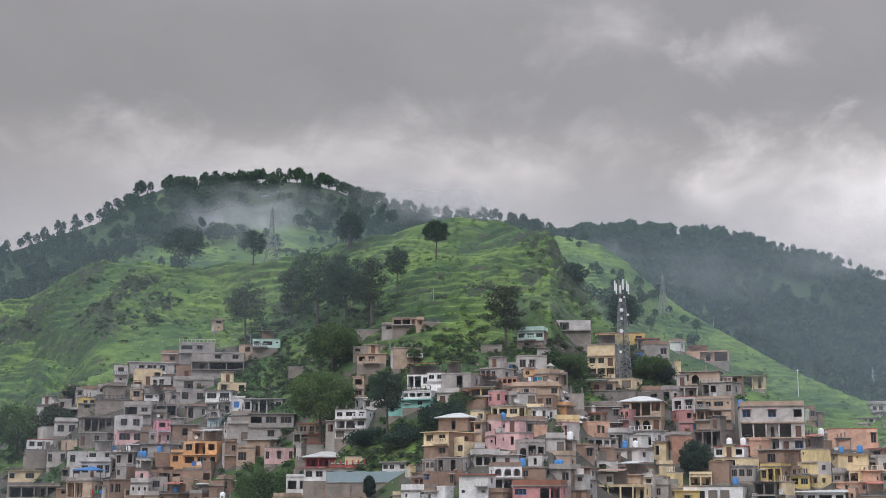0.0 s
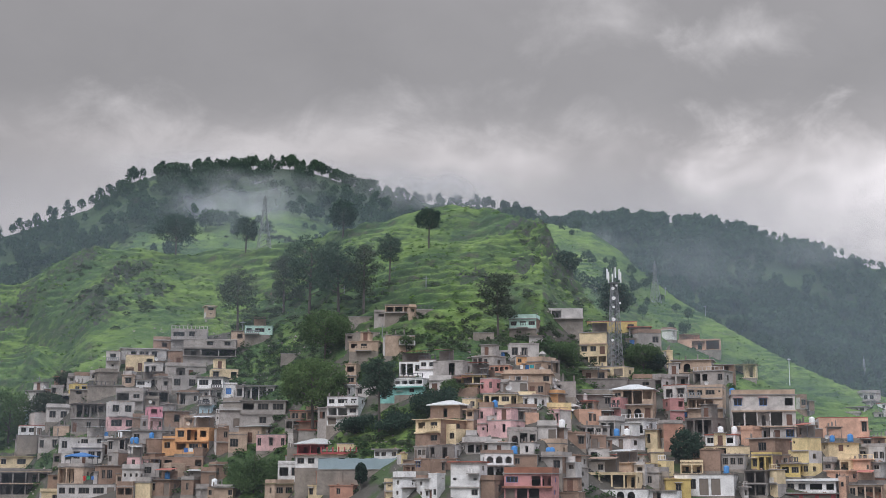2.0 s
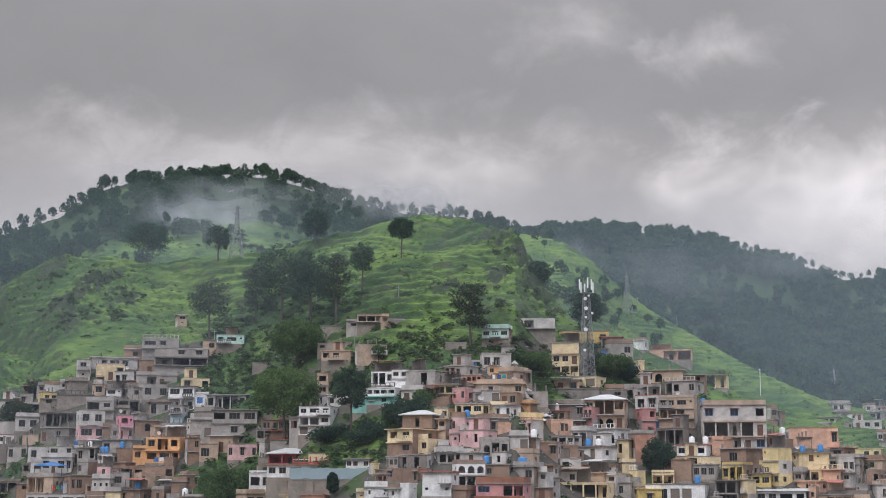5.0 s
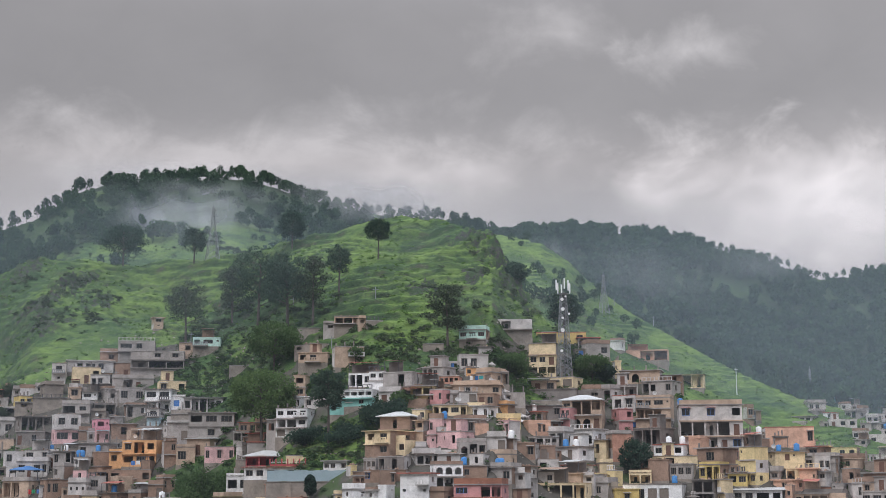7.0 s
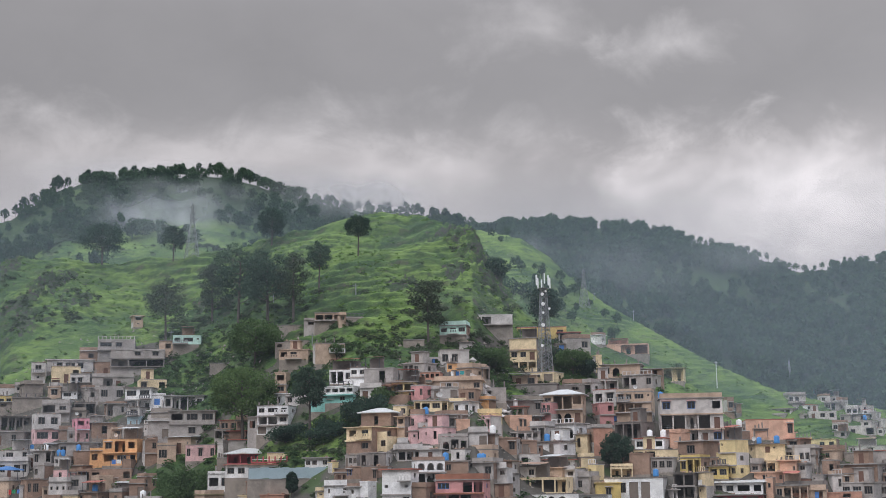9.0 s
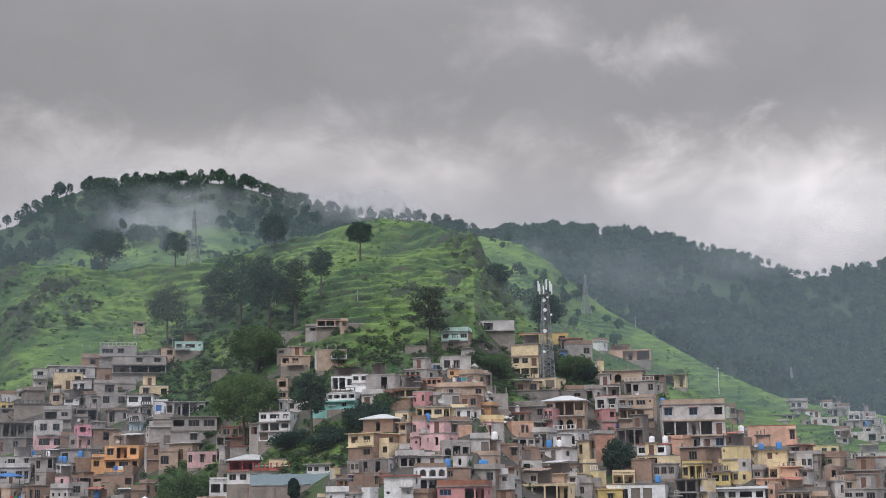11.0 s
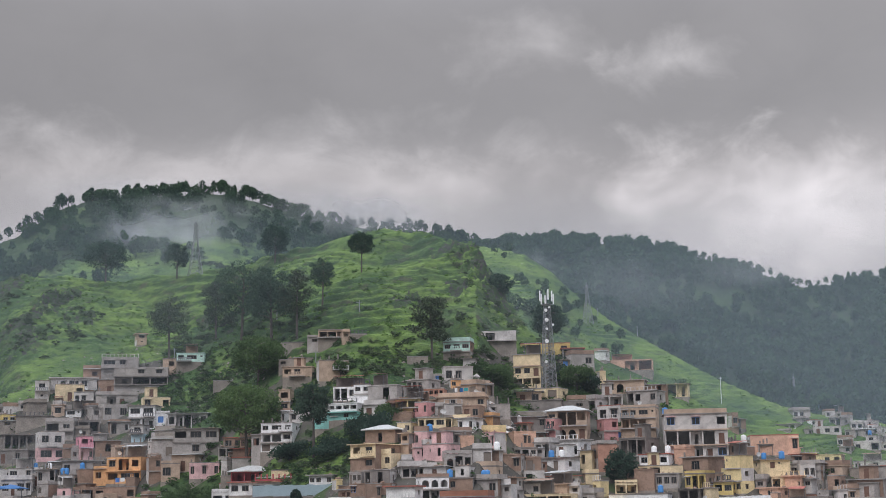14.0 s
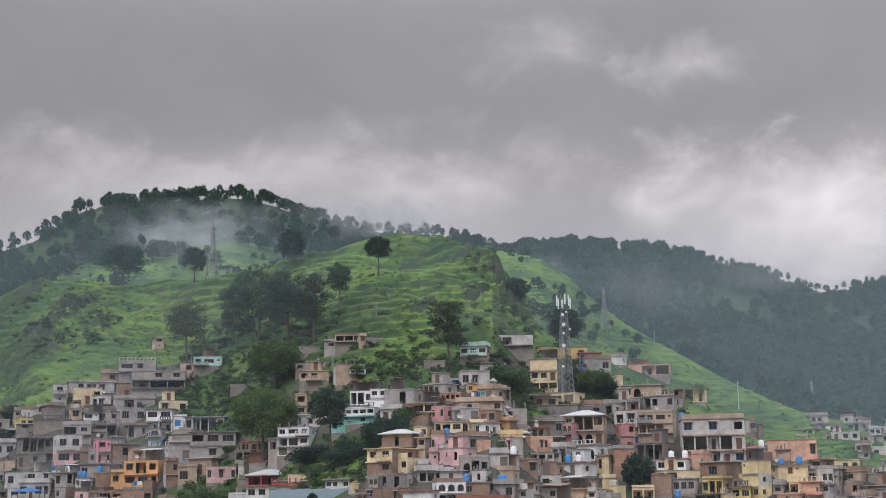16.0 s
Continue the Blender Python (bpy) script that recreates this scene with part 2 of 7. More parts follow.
def grass_ground():
    p = Paint("hill_grass")
    geo = p.add("ShaderNodeNewGeometry")
    split = p.add("ShaderNodeSeparateXYZ")
    p.put(geo.outputs["Normal"], split.inputs[0])
    green = p.mix(p.steps(p.noise(0.04, 5, 0.65), 0.36, 0.62), (0.044, 0.090, 0.030), (0.128, 0.200, 0.044))
    green = p.mix(p.steps(p.noise(0.16, 5, 0.68, (1, 1, 1.8), 17.0), 0.50, 0.64, 0, 0.75), green, (0.026, 0.056, 0.028))
    green = p.mix(p.steps(p.noise(0.55, 5, 0.7, (1, 1, 2.5)), 0.46, 0.70, 0, 0.7), green, (0.022, 0.048, 0.026))
    green = p.mix(p.steps(p.noise(1.6, 4, 0.7, (1, 1, 2.0), 4.0), 0.5, 0.75, 0, 0.5), green, (0.15, 0.21, 0.06))
    # flat treads painted lighter green, as skylight brightens terrace tops
    flat = p.steps(split.outputs["Z"], 0.87, 0.97)
    green = p.mix(p.calc("MULTIPLY", flat, p.steps(p.noise(0.09, 4, 0.6, (1, 1, 1), 31.0), 0.40, 0.60, 0.1, 0.65)), green, (0.175, 0.262, 0.058))
    soil = p.mix(p.noise(0.8, 5), (0.040, 0.043, 0.030), (0.105, 0.098, 0.072))
    bare = p.steps(p.noise(0.075, 6, 0.72, (1, 1, 1.6), 13.0), 0.545, 0.63, 0, 0.8)
    # steep risers: bare soil, plus dark green that paints their shade into the colour
    steep = p.steps(split.outputs["Z"], 0.60, 0.82, 1.0, 0.0)
    tone = p.mix(p.calc("MULTIPLY", bare, p.calc("ADD", p.calc("MULTIPLY", steep, 0.7), 0.3)), green, soil)
    tone = p.mix(p.calc("MULTIPLY", steep, p.steps(p.noise(0.3, 4, 0.6, (1, 1, 1), 21.0), 0.40, 0.6, 0.25, 0.85)), tone, p.mix(p.steps(p.noise(0.25, 4), 0.5, 0.66), (0.028, 0.054, 0.024), soil))
    return p.finish(tone, 0.95, p.noise(1.1, 6, 0.75), 0.9, 0.5)


def forest_ground():
    p = Paint("forest_floor")
    tone = p.mix(p.steps(p.noise(0.02, 5, 0.65), 0.38, 0.66), (0.026, 0.045, 0.022), (0.050, 0.085, 0.030))
    tone = p.mix(p.steps(p.noise(0.014, 5, 0.6, (1, 1, 1), 7.0), 0.58, 0.66, 0, 0.7), tone, (0.085, 0.135, 0.04))
    tone = p.mix(p.steps(p.noise(0.2, 4), 0.45, 0.7, 0, 0.6), tone, (0.026, 0.042, 0.022))
    return p.finish(tone, 0.95, p.noise(0.4, 5, 0.7), 1.0, 1.5)


def town_ground():
    p = Paint("bare_earth_and_rubble")
    tone = p.mix(p.noise(0.5, 5), (0.045, 0.042, 0.036), (0.125, 0.112, 0.096))
    tone = p.mix(p.steps(p.noise(0.12, 5, 0.65, (1, 1, 1), 3.0), 0.53, 0.64, 0, 0.9), tone, (0.048, 0.080, 0.026))
    return p.finish(tone, 0.95, p.noise(2.0, 5, 0.7), 0.7, 0.3)


def rock_ground():
    p = Paint("weathered_rock")
    tone = p.mix(p.noise(0.7, 6, 0.7), (0.028, 0.031, 0.027), (0.082, 0.080, 0.070))
    tone = p.mix(p.steps(p.noise(0.25, 4, 0.6, (1, 1, 1), 2.0), 0.6, 0.7, 0, 0.6), tone, (0.14, 0.085, 0.06))
    tone = p.mix(p.steps(p.noise(0.9, 4, 0.6, (1, 1, 1), 8.0), 0.42, 0.55, 0, 0.85), tone, (0.045, 0.080, 0.030))
    return p.finish(tone, 0.95, p.noise(1.5, 6, 0.75), 1.0, 0.5)


GRASS, FOREST, EARTH, ROCK = grass_ground(), forest_ground(), town_ground(), rock_ground()

# ---- the ground: ridges by bearing, elevation and distance from the eye ----
GREEN_RIDGE = (
    (-23.77, 7.22, 470), (-17.63, 7.85, 450), (-16.56, 8.06, 445), (-15.72, 8.63, 440), (-14.42, 9.3, 436),
    (-12.19, 9.53, 430), (-11.05, 9.39, 426), (-9.91, 9.54, 422), (-8.76, 9.69, 418), (-7.13, 9.81, 410),
    (-5.96, 10.0, 402), (-5.03, 10.25, 394), (-4.09, 10.59, 386), (-2.91, 10.91, 380), (-1.72, 11.2, 375),
    (-0.77, 11.45, 372), (0.66, 11.64, 370), (1.85, 11.57, 368),
)
GREEN_RIDGE += (
    (2.57, 11.45, 364), (3.28, 11.09, 358), (3.87, 10.74, 350), (4.46, 10.5, 344), (4.74, 10.05, 340),
    (5.04, 9.47, 336), (5.5, 8.76, 330), (6.08, 8.06, 324), (6.76, 7.24, 316), (7.68, 6.49, 308),
    (9.49, 5.4, 300), (11.73, 4.46, 288), (12.82, 3.72, 281), (14.76, 2.69, 272), (16.46, 1.9, 266),
    (17.88, 1.45, 265), (20.99, 0.96, 265), (24.52, 0.58, 265),
)
PINE_RIDGE = (
    (-23.88, 8.71, 780), (-17.73, 9.65, 780), (-16.45, 10.17, 780), (-15.59, 10.56, 780), (-14.28, 11.03, 790),
    (-13.41, 11.64, 800), (-12.53, 12.26, 805), (-11.39, 12.59, 810), (-10.01, 12.67, 810), (-8.62, 12.84, 810),
    (-6.5, 13.02, 810), (-5.79, 12.93, 810), (-4.84, 12.77, 815), (-3.88, 12.46, 820), (-2.68, 12.08, 825),
    (-1.25, 11.79, 830), (0.18, 11.57, 840), (1.85, 11.43, 845), (3.04, 11.3, 850), (3.99, 10.95, 850),
    (5.4, 9.81, 850), (7.69, 6.99, 850), (9.36, 0.18, 850),
)
FAR_RIDGE = (
    (-8.03, 0.13, 1150), (-4.08, 10.26, 1150), (0.66, 11.01, 1150), (3.04, 11.09, 1150), (3.99, 11.06, 1150),
    (5.41, 10.84, 1150), (6.59, 10.93, 1150), (7.76, 11.0, 1150), (10.09, 10.78, 1150), (12.38, 10.48, 1150),
    (13.5, 10.07, 1150), (14.61, 9.73, 1150), (15.7, 9.46, 1150), (16.79, 9.0, 1150), (17.8, 8.62, 1160),
    (18.81, 8.68, 1180), (19.77, 8.78, 1250), (20.61, 8.82, 1280), (21.44, 8.84, 1300), (23.07, 8.7, 1300),
    (26.96, 8.03, 1300),
)
SPUR_RIDGE = (
    (-1.63, 0.15, 620), (1.84, 7.03, 610), (3.99, 10.95, 600), (5.41, 10.75, 590), (6.57, 10.45, 580),
    (7.73, 9.65, 565), (8.41, 8.94, 555), (9.99, 7.66, 530), (12.23, 6.3, 510), (14.41, 5.03, 490),
    (16.55, 4.0, 475), (17.98, 3.6, 470), (19.48, 3.31, 470), (21.11, 3.0, 470), (24.63, 2.24, 470),
)
HILLS = (
    (GREEN_RIDGE, 0.50, 0.35, 1.6, 45.0),
    (PINE_RIDGE, 0.45, 0.40, 5.0, 110.0),
    (FAR_RIDGE, 0.42, 0.40, 9.0, 170.0),
    (SPUR_RIDGE, 0.40, 0.45, 1.6, 60.0),
)
# rocky knobs on the green hill: x, y, reach, height
CRAGS = ((22, 347, 7, 2.6), (26, 339, 6, 2.6), (28, 331, 5, 2.2), (29, 322, 6, 2.4), (21, 315, 5, 1.6), (-90, 401, 7, 2.6), (-93, 397, 5, 2.0), (-96, 385, 7, 2.4), (-91, 372, 6, 2.0), (-126, 409, 8, 2.2), (9, 309, 5, 1.4), (-44, 369, 6, 1.6), (-98, 342, 6, 1.6), (-109, 419, 9, 2.5), (-81, 390, 5, 1.4), (11, 275, 4, 1.2))
# distance at which the houses give way to grass, by bearing
TOWN_EDGE = ((-21.5, 382), (-17.4, 368), (-16.1, 360), (-14.6, 352), (-13.4, 358), (-10.9, 366), (-8.0, 352), (-6.3, 327), (-3.5, 300), (0.2, 265), (2.5, 278), (5.4, 302), (6.8, 313), (21.0, 264))
# grassy breaks between the houses: x, y, reach
LAWNS = ((-31, 298, 12), (-24, 277, 12), (-7, 246, 11), (-13, 249, 10), (-35, 277, 9), (-44, 323, 10), (-3, 247, 9), (-99, 328, 9), (-81, 304, 8), (26, 275, 7), (43, 284, 7), (-35, 318, 12), (-17, 274, 9), (-31, 265, 7), (-95, 328, 7), (19, 275, 8), (-1, 269, 12), (-10, 280, 12))


def lattice(ix, iy, seed):
    h = (ix * 374761393 + iy * 668265263 + seed * 974711) & 0x7FFFFFFF
    h = ((h ^ (h >> 13)) * 1274126177) & 0x7FFFFFFF
    return ((h ^ (h >> 16)) & 0xFFFF) / 65535.0 * 2 - 1


def ripple(x, y, seed=0):
    """Smooth noise in the plan, from -1 to 1."""
    x, y = np.asarray(x, float), np.asarray(y, float)
    ix, iy = np.floor(x).astype(np.int64), np.floor(y).astype(np.int64)
    fx, fy = x - ix, y - iy
    fx, fy = fx * fx * (3 - 2 * fx), fy * fy * (3 - 2 * fy)
    a, b = lattice(ix, iy, seed), lattice(ix + 1, iy, seed)
    c, d = lattice(ix, iy + 1, seed), lattice(ix + 1, iy + 1, seed)
    return (a * (1 - fx) + b * fx) * (1 - fy) + (c * (1 - fx) + d * fx) * fy


def rough(x, y, size, octaves=4, seed=0):
    total, gain = 0.0, 1.0
    for k in range(octaves):
        total = total + gain * ripple(x / size, y / size, seed + k)
        size, gain = size / 2.03, gain * 0.5
    return total


def crest(az, ridge):
    """Distance and height of a ridge's crest along the bearing az (degrees)."""
    table = np.array(ridge)
    dist = np.interp(az, table[:, 0], table[:, 2])
    rise = np.interp(az, table[:, 0], table[:, 1])
    return dist, EYE + dist * np.tan(np.radians(rise))


STONY = [None]


def height(x, y, detail=True):
    """The ground's height, and which hill it belongs to."""
    x, y = np.asarray(x, float), np.asarray(y, float)
    r, az = np.hypot(x, y), np.degrees(np.arctan2(x, y))
    stony = np.zeros(np.shape(x))
    fade = np.clip((48 - np.abs(az)) / 18, 0, 1)
    fade = fade * fade * (3 - 2 * fade)
    best, which = -0.5 + 0.5 * rough(x, y, 60, 2, 5), np.zeros(np.shape(x), int)
    for k, (ridge, front, back, lump, size) in enumerate(HILLS, 1):
        dist, top = crest(az, ridge)
        near = np.clip(np.abs(r - dist) / 25, 0, 1)
        z = np.where(r < dist, top - front * (dist - r), top - back * (r - dist))
        z = (z + lump * near * rough(x, y, size, 3, 10 * k)) * fade - 6 * (1 - fade)
        if k == 1 and detail:
            calm = np.clip((r - np.interp(az, *np.array(TOWN_EDGE).T) + 6) / 16, 0.12, 1)
            # broken, wavering cattle terraces, then gullies running down the slope
            s = z + 1.9 * rough(x, y, 42, 3, 71) + 0.04 * x
            f = s / 2.5 - np.floor(s / 2.5)
            worn = np.clip(0.55 + 1.0 * rough(x, y, 17, 2, 73), 0.0, 1.3)
            furrow = np.clip(1 - 2.4 * np.abs(rough(x + 0.35 * y, y * 0.45, 46, 4, 205)), 0, 1) * np.clip(0.75 + rough(x, y, 40, 2, 207), 0, 1)
            z = z - 1.0 * (np.where(f < 0.64, f / 0.64, (1 - f) / 0.36) - 0.5) * calm * worn
            z = z - 4.6 * furrow ** 1.4 * calm * np.clip(near * 1.6, 0.25, 1)
            z = z + 0.30 * rough(x, y, 2.6, 3, 91) * calm
            crag = np.clip(rough(x, y, 30, 3, 120) - 0.65, 0, 1) * calm
            z = z + 5.0 * crag * (0.6 + 0.5 * rough(x, y, 4, 3, 130)) * near
        elif k == 4 and detail:
            s = z + 2.6 * rough(x, y, 26, 4, 171)
            z = z - 0.55 * (s / 2.2 - np.floor(s / 2.2) - 0.5) * fade * np.clip(0.6 + rough(x, y, 18, 2, 173), 0, 1)
        elif detail:
            z = z + 0.5 * rough(x, y, 9, 2, 33 + k) * fade
        if k == 1 and detail:
            for cx, cy, reach, tall in CRAGS:
                q = np.exp(-((x - cx) ** 2 + (y - cy) ** 2 * 0.6) / (reach * reach))
                z = z + calm * 0.85 * tall * q * (0.3 + 1.0 * np.abs(rough(x, y, 3.1, 3, 140)))
                stony = np.maximum(stony, q)
        which = np.where(z > best, k, which)
        best = np.maximum(z, best)
    STONY[0] = stony
    return best, which


def ground_at(x, y):
    return float(height(np.array([x]), np.array([y]))[0][0])


def build_ground():
    az = np.concatenate([np.arange(-180, -30, 6), np.arange(-30, -21, 0.6), np.arange(-21, 25, 0.068), np.arange(25, 34, 0.6), np.arange(34, 180.1, 6)])
    az[-1] = 180.0
    r = np.concatenate([[0.01, 6.0], np.arange(20, 200, 6), np.arange(200, 450, 0.55), np.arange(450, 580, 1.3), np.arange(580, 760, 4.5), np.arange(760, 870, 2.0), np.arange(870, 1130, 8), np.arange(1130, 1310, 3.0), np.arange(1310, 1400, 9), np.geomspace(1400, 4600, 24)])
    a, d = np.meshgrid(np.radians(az), r)
    x, y = d * np.sin(a), d * np.cos(a)
    x[0], y[0] = 0.7, -1.1
    z, which = height(x, y)
    stony = STONY[0]
    z = np.where(d < 150, np.minimum(z, 0.4), z)
    n, m = len(r), len(az)
    verts = np.stack([x, y, z], -1).reshape(-1, 3)
    i, j = np.meshgrid(np.arange(n - 1), np.arange(m - 1), indexing="ij")
    corner = (i * m + j).ravel()
    quads = np.stack([corner, corner + m, corner + m + 1, corner + 1], -1)
    mesh = bpy.data.meshes.new("ground")
    mesh.vertices.add(len(verts))
    mesh.vertices.foreach_set("co", verts.ravel())
    mesh.loops.add(quads.size)
    mesh.loops.foreach_set("vertex_index", quads.ravel().astype(np.int32))
    mesh.polygons.add(len(quads))
    mesh.polygons.foreach_set("loop_start", np.arange(0, quads.size, 4, dtype=np.int32))
    for mat in (EARTH, GRASS, FOREST, ROCK):
        mesh.materials.append(mat)
    edge = np.interp(np.degrees(a), *np.array(TOWN_EDGE).T) - 10 + 9 * rough(x, y, 16, 3, 55)
    slot = np.array([0, 1, 2, 2, 1])[which]
    slot = np.where((which == 1) & (d < edge), 0, slot)
    # the back hill's lower slope is open pasture
    slot = np.where((which == 2) & (d < 690 + 34 * rough(x, y, 50, 3, 57)) & (np.degrees(a) > -14.3), 1, slot)
    for px, py, reach in LAWNS:
        inside = np.exp(-((x - px) ** 2 + (y - py) ** 2) / reach ** 2) > 0.42 + 0.25 * rough(x, y, 5, 3, 160)
        slot = np.where((which == 1) & inside, 1, slot)
    slot = np.where((which == 1) & (stony > 0.66 + 0.5 * rough(x, y, 2.5, 3, 150)), 3, slot)[:-1, :-1]
    mesh.polygons.foreach_set("material_index", slot.ravel().astype(np.int32))
    mesh.update(calc_edges=True)
    mesh.validate()
    mesh.polygons.foreach_set("use_smooth", np.ones(len(quads), bool))
    tagged(new("ground", mesh), "green grassy terraced hillside with darker wooded hills behind", "ground", kind="structure")


build_ground()


# ---- building blocks ----
class Geo:
    """Vertices and faces of one mesh, gathered piece by piece."""

    def __init__(self):
        self.v, self.f = [], []

    def box(self, x0, x1, y0, y1, z0, z1):
        n = len(self.v)
        self.v += [(x0, y0, z0), (x1, y0, z0), (x1, y1, z0), (x0, y1, z0), (x0, y0, z1), (x1, y0, z1), (x1, y1, z1), (x0, y1, z1)]
        self.f += [tuple(n + k for k in q) for q in ((0, 3, 2, 1), (4, 5, 6, 7), (0, 1, 5, 4), (1, 2, 6, 5), (2, 3, 7, 6), (3, 0, 4, 7))]
        return self

    def poly(self, points):
        n = len(self.v)
        self.v += [tuple(p) for p in points]
        self.f.append(tuple(range(n, n + len(points))))
        return self

    def prism(self, outline, y0, y1):
        """An outline in x and z, anticlockwise from the front, given depth."""
        n, k = len(self.v), len(outline)
        self.v += [(x, y0, z) for x, z in outline] + [(x, y1, z) for x, z in outline]
        self.f.append(tuple(range(n, n + k)))
        self.f.append(tuple(range(n + 2 * k - 1, n + k - 1, -1)))
        self.f += [(n + i, n + k + i, n + k + (i + 1) % k, n + (i + 1) % k) for i in range(k)]
        return self

    def tube(self, path, radii, sides=7):
        n = len(self.v)
        for (p, r), q in zip(zip(path, radii), list(path[1:]) + [None]):
            p = Vector(p)
            if q is not None:
                way = (Vector(q) - p).normalized()
            u = way.orthogonal().normalized()
            w = way.cross(u)
            self.v += [tuple(p + r * (math.cos(2 * math.pi * s / sides) * u + math.sin(2 * math.pi * s / sides) * w)) for s in range(sides)]
        for k in range(len(path) - 1):
            self.f += [(n + k * sides + s, n + k * sides + (s + 1) % sides, n + (k + 1) * sides + (s + 1) % sides, n + (k + 1) * sides + s) for s in range(sides)]
        self.f.append(tuple(n + s for s in range(sides - 1, -1, -1)))
        self.f.append(tuple(n + (len(path) - 1) * sides + s for s in range(sides)))
        return self

    def plate(self, xs, zs, holes, y0, y1):
        """One connected plate on a grid of xs and zs, without the cells in holes."""
        index = {}

        def at(i, j, k):
            if (i, j, k) not in index:
                index[i, j, k] = len(self.v)
                self.v.append((xs[i], (y0, y1)[k], zs[j]))
            return index[i, j, k]

        solid = {(i, j) for i in range(len(xs) - 1) for j in range(len(zs) - 1)} - set(holes)
        for i, j in sorted(solid):
            self.f.append((at(i, j, 0), at(i + 1, j, 0), at(i + 1, j + 1, 0), at(i, j + 1, 0)))
            self.f.append((at(i, j, 1), at(i, j + 1, 1), at(i + 1, j + 1, 1), at(i + 1, j, 1)))
            for di, dj, a, b in ((-1, 0, (0, 1), (0, 0)), (1, 0, (1, 0), (1, 1)), (0, -1, (0, 0), (1, 0)), (0, 1, (1, 1), (0, 1))):
                if (i + di, j + dj) not in solid:
                    p, q = (i + a[0], j + a[1]), (i + b[0], j + b[1])
                    self.f.append((at(*q, 0), at(*p, 0), at(*p, 1), at(*q, 1)))
        return self

    def mesh(self, name, material, smooth=False):
        me = bpy.data.meshes.new(name)
        me.from_pydata(self.v, [], self.f)
        me.materials.append(material)
        if smooth:
            me.polygons.foreach_set("use_smooth", np.ones(len(me.polygons), bool))
        return me


def part(name, geo, material, parent, label="", at=None):
    me = geo if isinstance(geo, bpy.types.Mesh) else geo.mesh(name, material)
    ob = new(name, me)
    ob.parent = parent
    if at is not None:
        ob.location = at
    return tagged(ob, label)


SHARED = {}


def shared(key, make):
    if key not in SHARED:
        SHARED[key] = make()
    return SHARED[key]


def window_mesh(w, h, bars, material=None):
    def make():
        t, xs = 0.06, []
        for k in range(bars + 1):
            x = -w / 2 + (w - t) * k / bars
            xs += [x, x + t]
        g = Geo().plate(xs, [0, t, h - t, h], [(2 * k + 1, 1) for k in range(bars)], 0, 0.08)
        return g.mesh("window_frame", material or FRAME)
    return shared(("frame", w, h, bars, material and material.name), make)


def pane_mesh(w, h):
    return shared(("pane", w, h), lambda: Geo().box(-w / 2 + 0.07, w / 2 - 0.07, 0.03, 0.05, 0.07, h - 0.07).mesh("pane", GLASS))


def arch_piece(g, x0, x1, spring, top, y0, y1):
    """The wall above a round-headed opening."""
    mid, r = (x0 + x1) / 2, (x1 - x0) / 2
    rise = min(r, top - spring - 0.12)
    for k in range(8):
        a, b = math.pi * k / 8, math.pi * (k + 1) / 8
        xa, za = mid - r * math.cos(a), spring + rise * math.sin(a)
        xb, zb = mid - r * math.cos(b), spring + rise * math.sin(b)
        g.prism([(xa, za), (xb, zb), (xb, top), (xa, top)], y0, y1)


LOOKS = {
    "grey": "bare grey block", "light": "pale grey rendered", "dark": "dark weathered", "brown": "unpainted brown block",
    "tan": "tan rendered", "brick": "red brick", "pink": "pale pink painted", "rose": "deep rose painted", "hot": "bright pink painted",
    "orange": "orange painted", "peach": "peach painted", "salmon": "faded salmon painted", "cream": "cream painted", "yellow": "pale yellow painted",
    "mustard": "mustard yellow painted", "white": "whitewashed", "mint": "mint green painted", "teal": "turquoise painted", "blue": "pale blue painted",
    "red": "red painted", "stone": "rough stone",
}
ROOF_LOOKS = {"slab": "a flat slab roof", "para": "a parapeted flat roof", "hip": "a hipped sheet roof", "tin": "a sloping sheet roof",
              "olive": "a mossy flat slab roof", "rust": "a rust-red roof edge", "open": "bare roof columns"}


